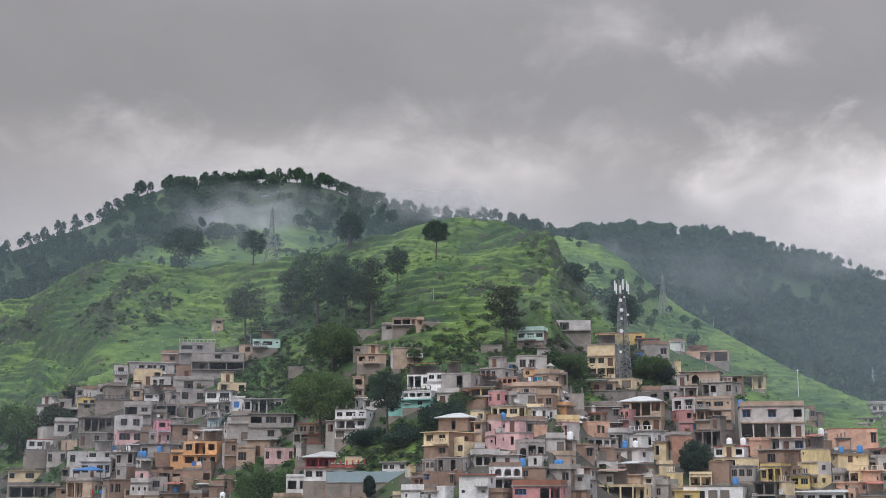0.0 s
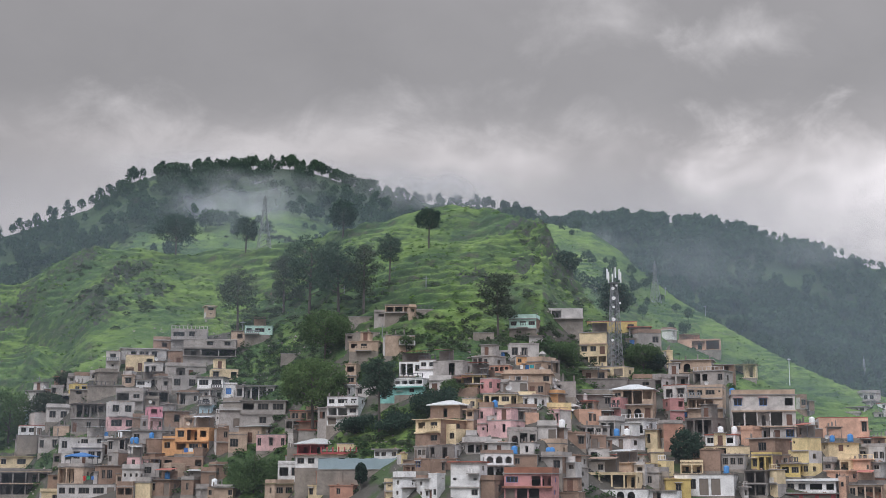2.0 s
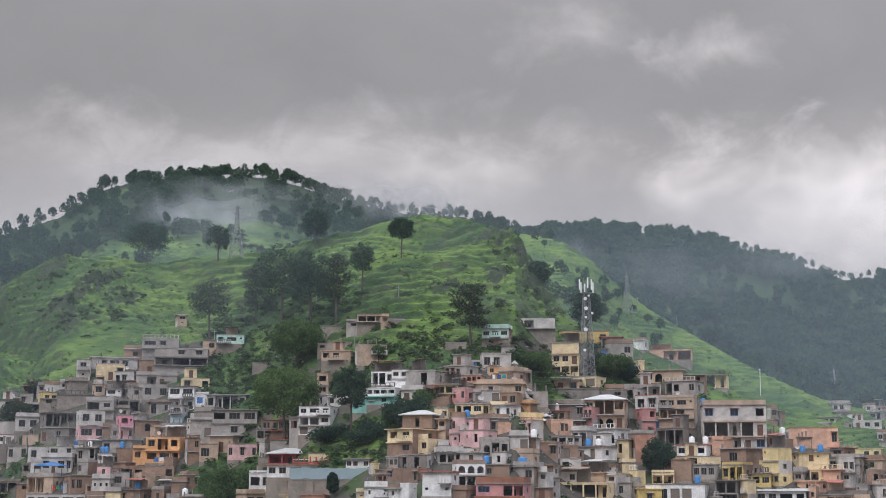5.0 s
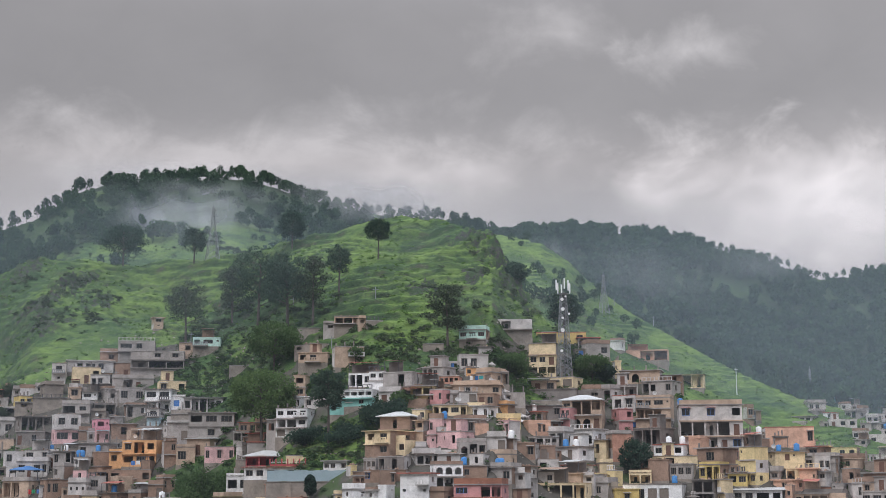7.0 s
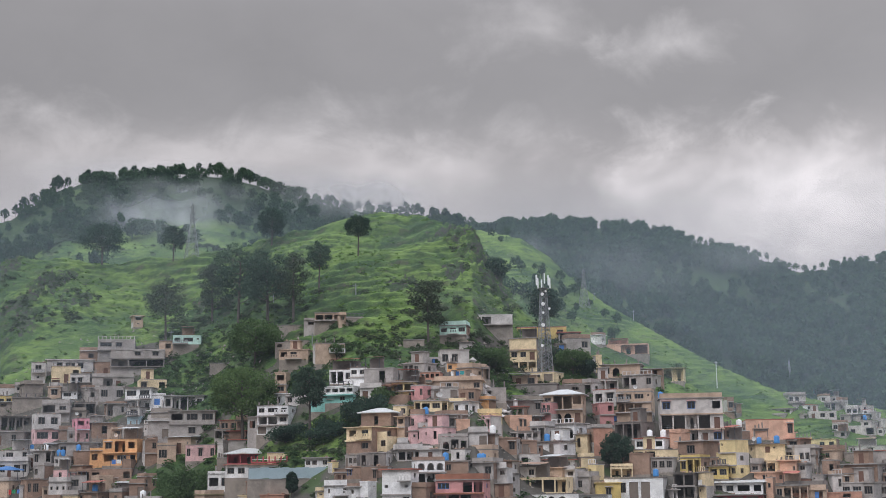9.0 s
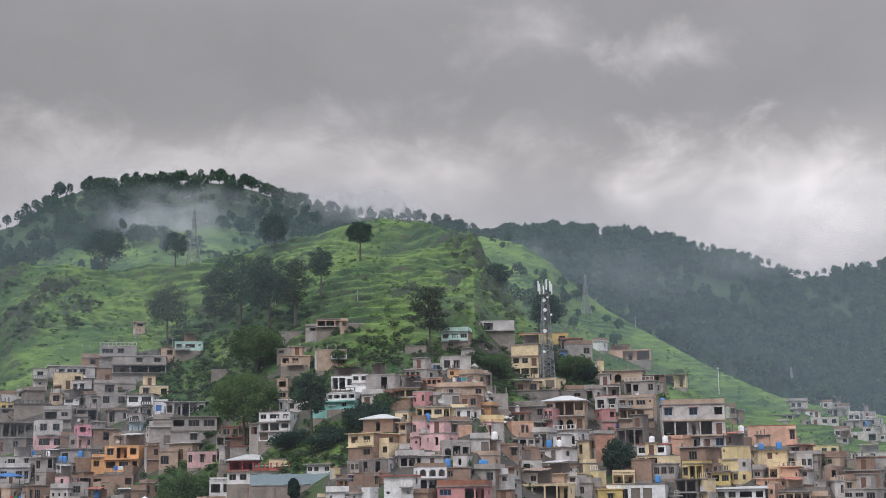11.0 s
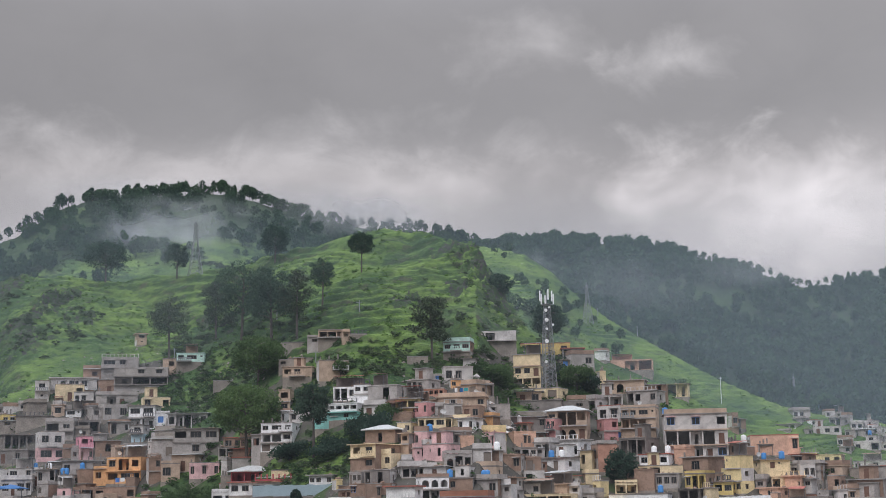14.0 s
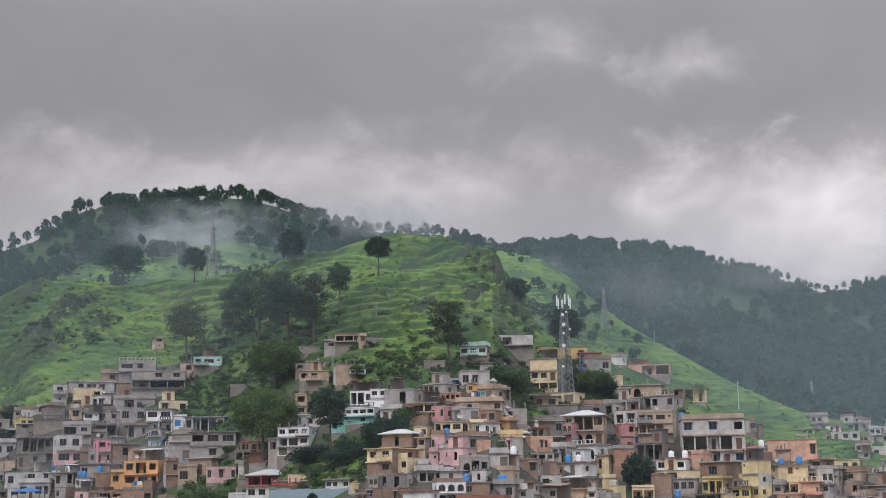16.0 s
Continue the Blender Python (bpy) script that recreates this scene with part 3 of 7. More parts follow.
def house(x, y, z, yaw, w, d, h, wall, rows, roof="slab", low="", trim="", frames="", shades=""):
    """A hillside house. Its front middle foot stands at x, y, z; yaw turns it. rows: one text a storey, top first, one sign a bay:
    w window, W wide window, d door, s shutter, o gallery with a low wall, O open bay, a arch, v vent, . blank.
    low: another paint for the lowest storey; trim: paint of the ledges."""
    rng = random.Random(round(x * 131 + y * 17 + z * 7))
    if y > 440 and x < 125:
        z = ground_at(x, y) + 0.4
    storeys = len(rows)
    open_bays = sum(row.count(c) for row in rows for c in "oOa")
    label = f"{LOOKS[wall]} {('one', 'two', 'three', 'four')[storeys - 1]}-storey house {'with galleries under' if open_bays > 1 else 'with'} {ROOF_LOOKS[roof]}"
    top = tagged(new("house"), label, "house", "hillside houses")
    top.matrix_world = pose(x, y, z, 0, 0, yaw)
    sh, t = h / storeys, 0.24
    facing = yaw + math.degrees(math.atan2(x, y))
    half = w / 2
    frame_mat = {"": None, "blue": BLUE_PAINT, "white": WHITE_GOODS, "green": GREEN_CLOTH, "red": RED_CLOTH}[frames]
    ledge_mat = WALLS[trim] if trim else (WALLS["dark"] if wall == "grey" else WALLS["grey"])
    for k, row in enumerate(rows):
        z1 = h - k * sh
        z0 = z1 - sh
        paint = WALLS[low] if low and k == storeys - 1 else WALLS[wall]
        g = Geo()
        # sides and back
        blind = -1 if facing < 0 else 1
        g.box(blind * half - (0 if blind < 0 else t), blind * half + (t if blind < 0 else 0), t, d, z0, z1).box(-half + t, half - t, d - t, d, z0, z1)
        lit = 1 if facing < 0 else -1
        holes, wins = [], []
        xs, zs = [0, d - t], [z0, z1]
        if d > 3.8 and abs(facing) > 7 and rng.random() < 0.75:
            at_, ww = rng.uniform(1.0, d - 2.6), 1.0
            xs, zs, holes = [0, at_, at_ + ww, d - t], [z0, z0 + sh * 0.35, z0 + sh * 0.75, z1], [(1, 1)]
            wins = [(at_ + ww / 2, z0 + sh * 0.35, ww, sh * 0.4)]
        side = part("side_wall", Geo().plate(xs, zs, holes, 0, t) if lit > 0 else Geo().plate([-q for q in reversed(xs)], zs, [(len(xs) - 2 - i, j) for i, j in holes], 0, t), paint if rng.random() < 0.6 or wall in ("white", "light") else WALLS[rng.choice(("brown", "grey", "light"))], top, at=(lit * half, t, 0))
        side.rotation_euler = (0, 0, lit * math.pi / 2)
        for mid, base, ow, oh in wins:
            rw, rh = round(ow - 0.02, 1), round(oh - 0.02, 1)
            win = part("window", window_mesh(rw, rh, 2, frame_mat), None, side, at=(lit * mid, 0.1, base + 0.01))
        g.box(-half + t, half - t, t, d - t, z0, z0 + 0.12)
        n = len(row)
        unit = {c: 1.0 for c in "wdsOoav."}
        unit["W"], unit["v"] = 1.5, 0.7
        total = sum(unit[c] for c in row)
        left = -half
        fittings = []
        for c in row:
            bw = w * unit[c] / total
            right = left + bw
            mid = (left + right) / 2
            lo, hi, ow = 0.0, 0.0, 0.0
            if c == "w":
                ow, lo, hi = min(1.45, bw * 0.66), sh * 0.32, sh * 0.80
            elif c == "W":
                ow, lo, hi = bw * 0.74, sh * 0.33, sh * 0.80
            elif c == "v":
                ow, lo, hi = min(0.6, bw * 0.4), sh * 0.55, sh * 0.76
            elif c == "d":
                ow, lo, hi = min(1.05, bw * 0.6), 0.13, min(2.15, sh * 0.78)
            elif c == "s":
                ow, lo, hi = bw * 0.78, 0.13, sh * 0.82
            elif c == "o":
                ow, lo, hi = bw - 0.26, sh * 0.34, sh - 0.3
            elif c == "O":
                ow, lo, hi = bw - 0.26, 0.13, sh - 0.3
            elif c == "a":
                ow, lo, hi = bw * 0.72, 0.3, sh * 0.5
            if c == ".":
                g.box(left, right, 0, t, z0, z1)
            else:
                a, b = mid - ow / 2, mid + ow / 2
                g.box(left, a, 0, t, z0, z1).box(b, right, 0, t, z0, z1)
                g.box(a, b, 0, t, z0, z0 + lo)
                if c == "a":
                    arch_piece(g, a, b, z0 + hi, z1, 0, t)
                else:
                    g.box(a, b, 0, t, z0 + hi, z1)
                fittings.append((c, round(ow, 1), round(hi - lo, 1), mid, z0 + lo, ow, hi - lo))
            left = right
        part("wall", g, paint, top)
        for c, rw, rh, mid, base, ow, oh in fittings:
            if c in "wWv" and rng.random() < 0.8:
                rw, rh = round(ow - 0.02, 1), round(oh - 0.02, 1)
                win = part("window", window_mesh(rw, rh, 3 if c == "W" else 1 if c == "v" else 2, frame_mat), None, top, at=(mid, 0.1, base + 0.01))
                part("pane", pane_mesh(rw, rh), None, win)
                if c == "w" and (shades or rng.random() < 0.4):
                    part("sunshade", shared(("shade", rw, shades), lambda: Geo().box(-rw / 2 - 0.2, rw / 2 + 0.2, -0.5, -0.002, 0, 0.1).mesh("sunshade", WALLS[shades or "light"])), None, top, at=(mid, 0, base + oh + 0.12))
            elif c == "d":
                part("door", shared(("door", rw, rh), lambda: Geo().box(-rw / 2, rw / 2, 0, 0.05, 0, rh).box(-rw / 2 + 0.12, rw / 2 - 0.12, -0.02, 0, 0.2, rh * 0.45).box(-rw / 2 + 0.12, rw / 2 - 0.12, -0.02, 0, rh * 0.55, rh - 0.15).mesh("door", WOOD)), None, top, at=(mid, 0.12, base + 0.01))
            elif c == "s":
                def shutter():
                    s = Geo()
                    count = max(6, int(rh / 0.16))
                    for q in range(count):
                        s.box(-rw / 2, rw / 2, 0.0 if q % 2 else 0.02, 0.06, rh * q / count, rh * (q + 1) / count)
                    return s.mesh("shutter", FRAME)
                part("shutter", shared(("shutter", rw, rh), shutter), None, top, at=(mid, 0.1, base + 0.01))
            elif c in "oO" and rng.random() < 0.5:
                # inner wall of the gallery, with its doorway
                g = Geo().plate([-ow / 2, -ow * 0.1, ow * 0.22, ow / 2], [0, oh * 0.8, oh], [(1, 0)], 0, 0.15)
                part("inner_wall", g, paint, top, at=(mid, 1.6, base))
        if k < storeys - 1 and not any(c in "oOa" for c in row) and rng.random() < 0.4:
            # balcony with a slotted railing
            bw = w * rng.choice((0.4, 0.55, 0.95))
            bx = rng.choice((-1, 0, 1)) * (w - bw) / 2
            deck = part("balcony", Geo().box(-bw / 2, bw / 2, -1.0, -0.003, z0 + 0.064, z0 + 0.2), ledge_mat, top, at=(bx, 0, 0))
            count = max(3, int(bw / 0.5))
            xs = [-bw / 2 + bw * q / (2 * count + 1) for q in range(2 * count + 2)]
            part("railing", Geo().plate(xs, [z0 + 0.203, z0 + 0.3, z0 + 0.9, z0 + 1.02], [(2 * q + 1, 1) for q in range(count)], -0.98, -0.9), rng.choice((DARK_METAL, WALLS["white"], WALLS[wall], METAL)), deck)
        # ledge over the storey
        if k > 0 and (any(c in "oOa" for c in rows[k - 1]) or rng.random() < 0.7):
            out = 0.7 if any(c in "oOa" for c in rows[k - 1]) else 0.28
            part("ledge", Geo().box(-half - 0.15, half + 0.15, -out, -0.003, z1 - 0.16, z1 + 0.06), ledge_mat, top)
    # plinth into the slope
    part("plinth", Geo().box(-half - 0.06, half + 0.06, -0.06, d, -5.5, -0.003), WALLS["stone"], top)
    roof_at(top, w, d, h, roof, wall, trim, rng)
    if w > 2.6 and d > 3.6 and y < 345 and rng.random() < 0.5:
        annex_at(top, w, d, h, wall, frame_mat, rng)
    return top


def annex_at(top, w, d, h, wall, frame_mat, rng):
    """A lower room built on beside the house, set back, with its own slab."""
    side = rng.choice((-1, 1))
    aw, ah = max(1.5, w * rng.uniform(0.3, 0.55)), max(1.7, h * rng.uniform(0.45, 0.8))
    y0, t = d * rng.uniform(0.12, 0.4), 0.2
    paint = WALLS[rng.choice((wall, wall, "grey", "brown", "light", "tan", "stone"))]
    ow = min(1.3, aw * 0.5)
    a = rng.uniform(0.25, aw - ow - 0.25)
    lo, hi = (0.05, min(1.95, ah - 0.25)) if rng.random() < 0.4 else (ah * 0.4, ah * 0.8)
    room = part("annex", Geo().plate([0, a, a + ow, aw], [-5.0, lo, hi, ah], [(1, 1)], 0, t), paint, top, at=(w / 2 + 0.005 if side > 0 else -w / 2 - aw - 0.005, y0, 0))
    g = Geo().box(0 if side < 0 else aw - t, t if side < 0 else aw, t, d - y0, -5.0, ah).box(t, aw - t, t, d - y0, lo - 0.15, lo - 0.003)
    part("side_wall", g.box(t, aw - t, d - y0 - t, d - y0, lo, ah), paint, room)
    if hi - lo < 1.3:
        part("window", window_mesh(round(ow - 0.02, 1), round(hi - lo - 0.02, 1), 2, frame_mat), None, room, at=(a + ow / 2, 0.08, lo + 0.01))
    else:
        part("door", Geo().box(0.01, ow * rng.choice((0.5, 0.98)), 0, 0.05, 0, hi - lo - 0.02), rng.choice((WOOD, FRAME, BLUE_PAINT)), room, at=(a, 0.1, lo + 0.01))
    out = rng.choice((0.05, 0.25, 0.5))
    part("roof", Geo().box(-0.05, aw + 0.05, -out, d - y0 + 0.05, ah + 0.003, ah + 0.13), rng.choice((ROOFS["slab"], TIN, WALLS["dark"], paint)), room)
    if rng.random() < 0.4:
        part("parapet", Geo().box(0, aw, 0, 0.12, ah + 0.133, ah + rng.uniform(0.5, 1.0)), paint, room)


ROOF_SPOTS = []


def roof_at(top, w, d, h, roof, wall, trim, rng):
    half = w / 2
    if roof in ("slab", "olive", "open", "para"):
        for _ in range(rng.randint(2, 8)):
            p = top.matrix_world @ Vector((rng.uniform(-half, half) * 0.9, rng.uniform(0.3, d * 0.5), h + 0.24))
            ROOF_SPOTS.append((p.x, p.y, p.z, rng.uniform(0.1, 0.36)))
    if roof in ("slab", "olive", "rust", "open"):
        over = rng.choice((0.04, 0.1, 0.2, 0.45))
        mat = ROOFS[roof] if roof in ("olive", "rust") else rng.choice((ROOFS["slab"], WALLS["dark"], WALLS["grey"], WALLS[wall], WALLS[trim or wall]))
        part("roof", Geo().box(-half - over, half + over, -over, d + 0.2, h + 0.003, h + rng.choice((0.12, 0.15, 0.2))), mat, top)
        luck = rng.random()
        if luck < 0.17 and w > 4.5 and roof == "slab":
            # stair head on the roof
            bx, bw, bh = rng.uniform(-half + 1.6, half - 1.6), rng.uniform(2.0, 2.8), rng.uniform(1.9, 2.4)
            room = part("stair_room", Geo().box(-bw / 2, bw / 2, 0, 2.4, 0, bh), WALLS[wall], top, at=(bx, d * 0.5, h + 0.243))
            part("door", shared(("head_door",), lambda: Geo().box(-0.45, 0.45, -0.03, -0.003, 0, 1.8).mesh("door", WOOD)), None, room)
            part("cap", shared(("cap", round(bw, 1), round(bh, 1)), lambda: Geo().box(-bw / 2 - 0.2, bw / 2 + 0.2, -0.3, 2.6, bh + 0.003, bh + 0.13).mesh("cap", ROOFS["slab"])), None, room)
        elif luck < 0.40 and roof in ("slab", "olive"):
            # low wall round the roof
            k0, k1 = h + 0.203, h + rng.uniform(0.55, 1.1)
            g = Geo().box(-half, half, 0, 0.13, k0, k1).box(-half, -half + 0.13, 0.133, d, k0, k1).box(half - 0.13, half, 0.133, d, k0, k1)
            part("parapet", g, WALLS[rng.choice((wall, wall, trim or wall, "grey", "brown"))], top)
        elif luck < 0.53 and roof == "slab" and w > 2.4:
            # sheet shade on posts over part of the roof
            cw, cd, ch = w * rng.uniform(0.4, 0.9), min(d - 0.6, rng.uniform(2.2, 3.4)), rng.uniform(1.7, 2.2)
            cx, tip = rng.choice((-1, 0, 1)) * (w - cw) / 2 * 0.9, rng.uniform(0.1, 0.4)
            cover = part("canopy", Geo().box(-0.04, 0.04, 0, 0.08, 0, ch).box(cw - 0.04, cw + 0.04, 0, 0.08, 0, ch), DARK_METAL, top, at=(cx - cw / 2, 0.35, h + 0.203))
            g, count = Geo(), max(4, int(cw / 0.45))
            for q in range(count):
                n = len(g.v)
                g.box(cw * q / count - 0.02, cw * (q + 1) / count + 0.02, -0.35, cd, ch + 0.02 * (q % 2), ch + 0.05 + 0.02 * (q % 2))
                g.v[n:] = [(vx, vy, vz + (tip if vy > 0 else 0)) for vx, vy, vz in g.v[n:]]
            part("sheet", g, rng.choice((TIN, TIN, ROOFS["rust"], WALLS["brown"])), cover)
            part("back_wall", Geo().box(0, cw, cd - 0.15, cd, 0, ch - 0.05), WALLS[rng.choice((wall, "dark", "brown"))], cover)
        elif luck < 0.60 and roof in ("slab", "olive"):
            # open railing along the roof's edge
            count = max(3, int(w / 0.9))
            xs = [-half + w * q / (6 * count + 1) for q in range(6 * count + 2)]
            holes = [(q, 1) for q in range(6 * count + 1) if q % 6]
            part("railing", Geo().plate(xs, [h + 0.203, h + 0.27, h + 0.92, h + 1.0], holes, 0.05, 0.12), rng.choice((WALLS["white"], WALLS["light"], DARK_METAL, WALLS[wall])), top)
        elif luck < 0.74 and roof == "slab":
            # starter bars and unfinished columns
            for q in range(rng.randint(2, 4)):
                part("column", shared(("stub", q), lambda: Geo().box(-0.12, 0.12, -0.12, 0.12, 0, 0.5 + 0.25 * q).mesh("column", WALLS["dark"])), None, top, at=(-half + 0.3 + q * (w - 0.6) / 3, 0.3, h + 0.243))
        if roof == "open":
            for q in range(3):
                part("column", Geo().box(-0.13, 0.13, -0.13, 0.13, 0, rng.uniform(0.7, 1.8)), WALLS["dark"], top, at=(-half + 0.3 + q * (w - 0.6) / 2, 0.3, h + 0.203))
    elif roof == "para":
        part("roof", Geo().box(-half - 0.25, half + 0.25, -0.25, d + 0.1, h + 0.003, h + 0.16), ROOFS["slab"], top)
        p = Geo().box(-half, half, 0, 0.14, h + 0.163, h + 1.0).box(-half, -half + 0.14, 0.14, d, h + 0.163, h + 1.0).box(half - 0.14, half, 0.14, d, h + 0.163, h + 1.0)
        part("parapet", p, WALLS[trim or wall], top)
    elif roof in ("hip", "tin"):
        o, rise = 0.6, (0.19 * min(w, d) if roof == "hip" else 0.08 * d)
        x0, x1, y0, y1, zb = -half - o, half + o, -o, d + o, h + 0.02
        g = Geo()
        if roof == "hip":
            inset = min(w, d) / 2 + o
            r0, r1 = x0 + min(inset, w / 2 - 0.05), x1 - min(inset, w / 2 - 0.05)
            ym = (y0 + y1) / 2
            a, b, c, e = (x0, y0, zb), (x1, y0, zb), (x1, y1, zb), (x0, y1, zb)
            p, q = (r0, ym, zb + rise), (r1, ym, zb + rise)
            g.poly([a, b, q, p]).poly([b, c, q]).poly([c, e, p, q]).poly([e, a, p])
            g.box(x0, x1, y0, y1, zb - 0.14, zb - 0.003)
        else:
            count = max(6, int((x1 - x0) / 0.5))
            for k in range(count):
                xa, xb = x0 + (x1 - x0) * k / count, x0 + (x1 - x0) * (k + 1) / count
                lift = 0.03 * (k % 2)
                n = len(g.v)
                g.box(xa, xb, y0, y1, zb, zb + 0.05)
                g.v[n + 4:] = [(vx, vy, vz + lift + (rise if vy > y0 + 0.1 else 0)) for vx, vy, vz in g.v[n + 4:]]
        part("roof", g, TIN, top)


def water_tank(x, y, z, size=1.1, blue=True):
    thing = tagged(new("water_tank"), f"{'blue' if blue else 'white'} plastic water tank on a house roof", "water tank", "roof tanks")
    thing.matrix_world = pose(x, y, z, 0, 0, 0)
    mat = BLUE_PLASTIC if blue else WHITE_GOODS
    r = size / 2
    def make():
        g = Geo()
        zs = [0, 0.06, 0.3, 0.34, 0.6, 0.64, 0.86, 0.97, 1.0]
        rs = [0.94, 1, 1, 0.95, 1, 0.95, 1, 0.72, 0.4]
        g.tube([(0, 0, 1.25 * size * k) for k in zs], [r * k for k in rs], 14)
        return g.mesh("tank", mat, True)
    part("tank", shared(("tank", size, blue), make), None, thing)
    part("lid", shared(("lid", size, blue), lambda: Geo().tube([(0, 0, 1.252 * size), (0, 0, 1.34 * size)], [r * 0.36, r * 0.3], 12).mesh("lid", mat)), None, thing)


def satellite_dish(x, y, z, size=1.2, yaw=0):
    thing = tagged(new("satellite_dish"), "white satellite dish on a short pole on a roof", "satellite dish", "dishes")
    thing.matrix_world = pose(x, y, z, 0, 0, yaw)
    def make():
        g = Geo()
        rings, sides = 4, 16
        for k in range(rings + 1):
            rr = size / 2 * max(k, 0.05) / rings
            depth = 0.18 * size * (k / rings) ** 2
            for s in range(sides):
                a = 2 * math.pi * s / sides
                g.v.append((rr * math.cos(a), -depth * 0.8 - rr * math.sin(a) * 0.35, 0.7 + rr * math.sin(a) - depth * 0.3 + 0.3 * size))
        for k in range(rings):
            g.f += [(k * sides + s, k * sides + (s + 1) % sides, (k + 1) * sides + (s + 1) % sides, (k + 1) * sides + s) for s in range(sides)]
        return g.mesh("reflector", WHITE_GOODS, True)
    part("reflector", shared(("dish", size), make), None, thing)
    part("mast", shared(("dishmast",), lambda: Geo().tube([(0, 0.12, 0), (0, 0.1, 0.9)], [0.05, 0.05], 6).mesh("mast", METAL)), None, thing)


# ---- trees ----
def leaf_cloud(rng, blobs, count, size):
    """Many small leaf clumps, as bent quads, filling the given ellipsoids."""
    centre = np.array([b[0] for b in blobs])
    radius = np.array([b[1] for b in blobs])
    share = np.prod(radius, 1) ** 0.67
    pick = rng.choice(len(blobs), count, p=share / share.sum())
    way = rng.normal(size=(count, 3))
    way /= np.linalg.norm(way, axis=1)[:, None]
    depth = rng.uniform(0.1, 1.12, (count, 1)) ** 0.5
    p = centre[pick] + way * depth * radius[pick]
    u = rng.normal(size=(count, 3))
    u /= np.linalg.norm(u, axis=1)[:, None]
    v = np.cross(u, way + 0.6 * rng.normal(size=(count, 3)))
    v /= np.linalg.norm(v, axis=1)[:, None] + 1e-6
    s = size * rng.uniform(0.45, 1.25, (count, 1))
    quads = np.stack([p - u * s, p + v * s * 0.6, p + u * s, p - v * s * 0.6], 1)
    return quads


def quads_mesh(name, quads, material):
    n = len(quads)
    me = bpy.data.meshes.new(name)
    me.vertices.add(4 * n)
    me.vertices.foreach_set("co", np.asarray(quads, np.float32).ravel())
    me.loops.add(4 * n)
    me.loops.foreach_set("vertex_index", np.arange(4 * n, dtype=np.int32))
    me.polygons.add(n)
    me.polygons.foreach_set("loop_start", np.arange(0, 4 * n, 4, dtype=np.int32))
    me.update(calc_edges=True)
    me.materials.append(material)
    return me


def crown_blobs(rng, shape, h, w, bare):
    """Ellipsoids of a crown: bare is the share of the height that is clear trunk."""
    z0, tall = h * bare, h * (1 - bare)
    blobs = []
    if shape == "pine":
        blobs.append(((0, 0, z0 + tall * 0.5), (w * 0.34, w * 0.34, tall * 0.44)))
        for k in range(16):
            f = (k + 0.5) / 16
            reach = w / 2 * (0.5 + 0.5 * math.sin(math.pi * (0.2 + 0.68 * f)))
            a, off = 2.4 * k + rng.uniform(-0.6, 0.6), reach * rng.uniform(0.35, 0.75)
            blobs.append(((off * math.cos(a), off * math.sin(a), z0 + tall * (0.06 + 0.86 * f)), (reach * rng.uniform(0.3, 0.5), reach * rng.uniform(0.3, 0.5), tall * rng.uniform(0.08, 0.14))))
    elif shape == "round":
        blobs.append(((0, 0, z0 + tall * 0.48), (w * 0.39, w * 0.39, tall * 0.43)))
        for k in range(26):
            e = -0.8 + 1.75 * (k + 0.5) / 26
            a = 2.4 * k + rng.uniform(-0.5, 0.5)
            off = w * 0.36 * math.sqrt(max(0.02, 1 - min(1.0, e * e)))
            blobs.append(((off * math.cos(a), off * math.sin(a), z0 + tall * (0.48 + 0.37 * e)), (w * rng.uniform(0.09, 0.17), w * rng.uniform(0.09, 0.17), tall * rng.uniform(0.08, 0.14))))
    elif shape == "egg":
        blobs.append(((0, 0, z0 + tall * 0.42), (w * 0.36, w * 0.36, tall * 0.40)))
        blobs.append(((0, 0, z0 + tall * 0.72), (w * 0.20, w * 0.20, tall * 0.27)))
        for k in range(14):
            f = (k + 0.5) / 14
            reach = w * 0.34 * math.sqrt(max(0.06, 1 - (f * 1.5 - 0.5) ** 2))
            a = 2.4 * k + rng.uniform(-0.5, 0.5)
            blobs.append(((reach * math.cos(a), reach * math.sin(a), z0 + tall * (0.1 + 0.8 * f)), (w * rng.uniform(0.10, 0.16), w * rng.uniform(0.10, 0.16), tall * rng.uniform(0.07, 0.12))))
    elif shape == "thin":
        for k in range(17):
            f = (k + 0.5) / 17
            a, off = 2.4 * k, w * rng.uniform(0.08, 0.36) * (1.15 - 0.5 * f)
            blobs.append(((off * math.cos(a), off * math.sin(a), z0 + tall * (0.06 + 0.86 * f)), (w * rng.uniform(0.12, 0.24), w * rng.uniform(0.12, 0.24), tall * rng.uniform(0.06, 0.11))))
    else:
        for k in range(12):
            a = 2.4 * k
            off = w * rng.uniform(0.0, 0.36)
            blobs.append(((off * math.cos(a), off * math.sin(a), h * rng.uniform(0.2, 0.72)), (w * rng.uniform(0.15, 0.25), w * rng.uniform(0.15, 0.25), h * rng.uniform(0.16, 0.28))))
    return blobs


TREE_LABELS = {"pine": "tall pine with a bare trunk and rounded dark crown", "round": "broad leafy tree with a dense rounded green crown",
               "thin": "thin open pine with sparse brownish foliage", "bush": "dense green bush growing on the slope"}


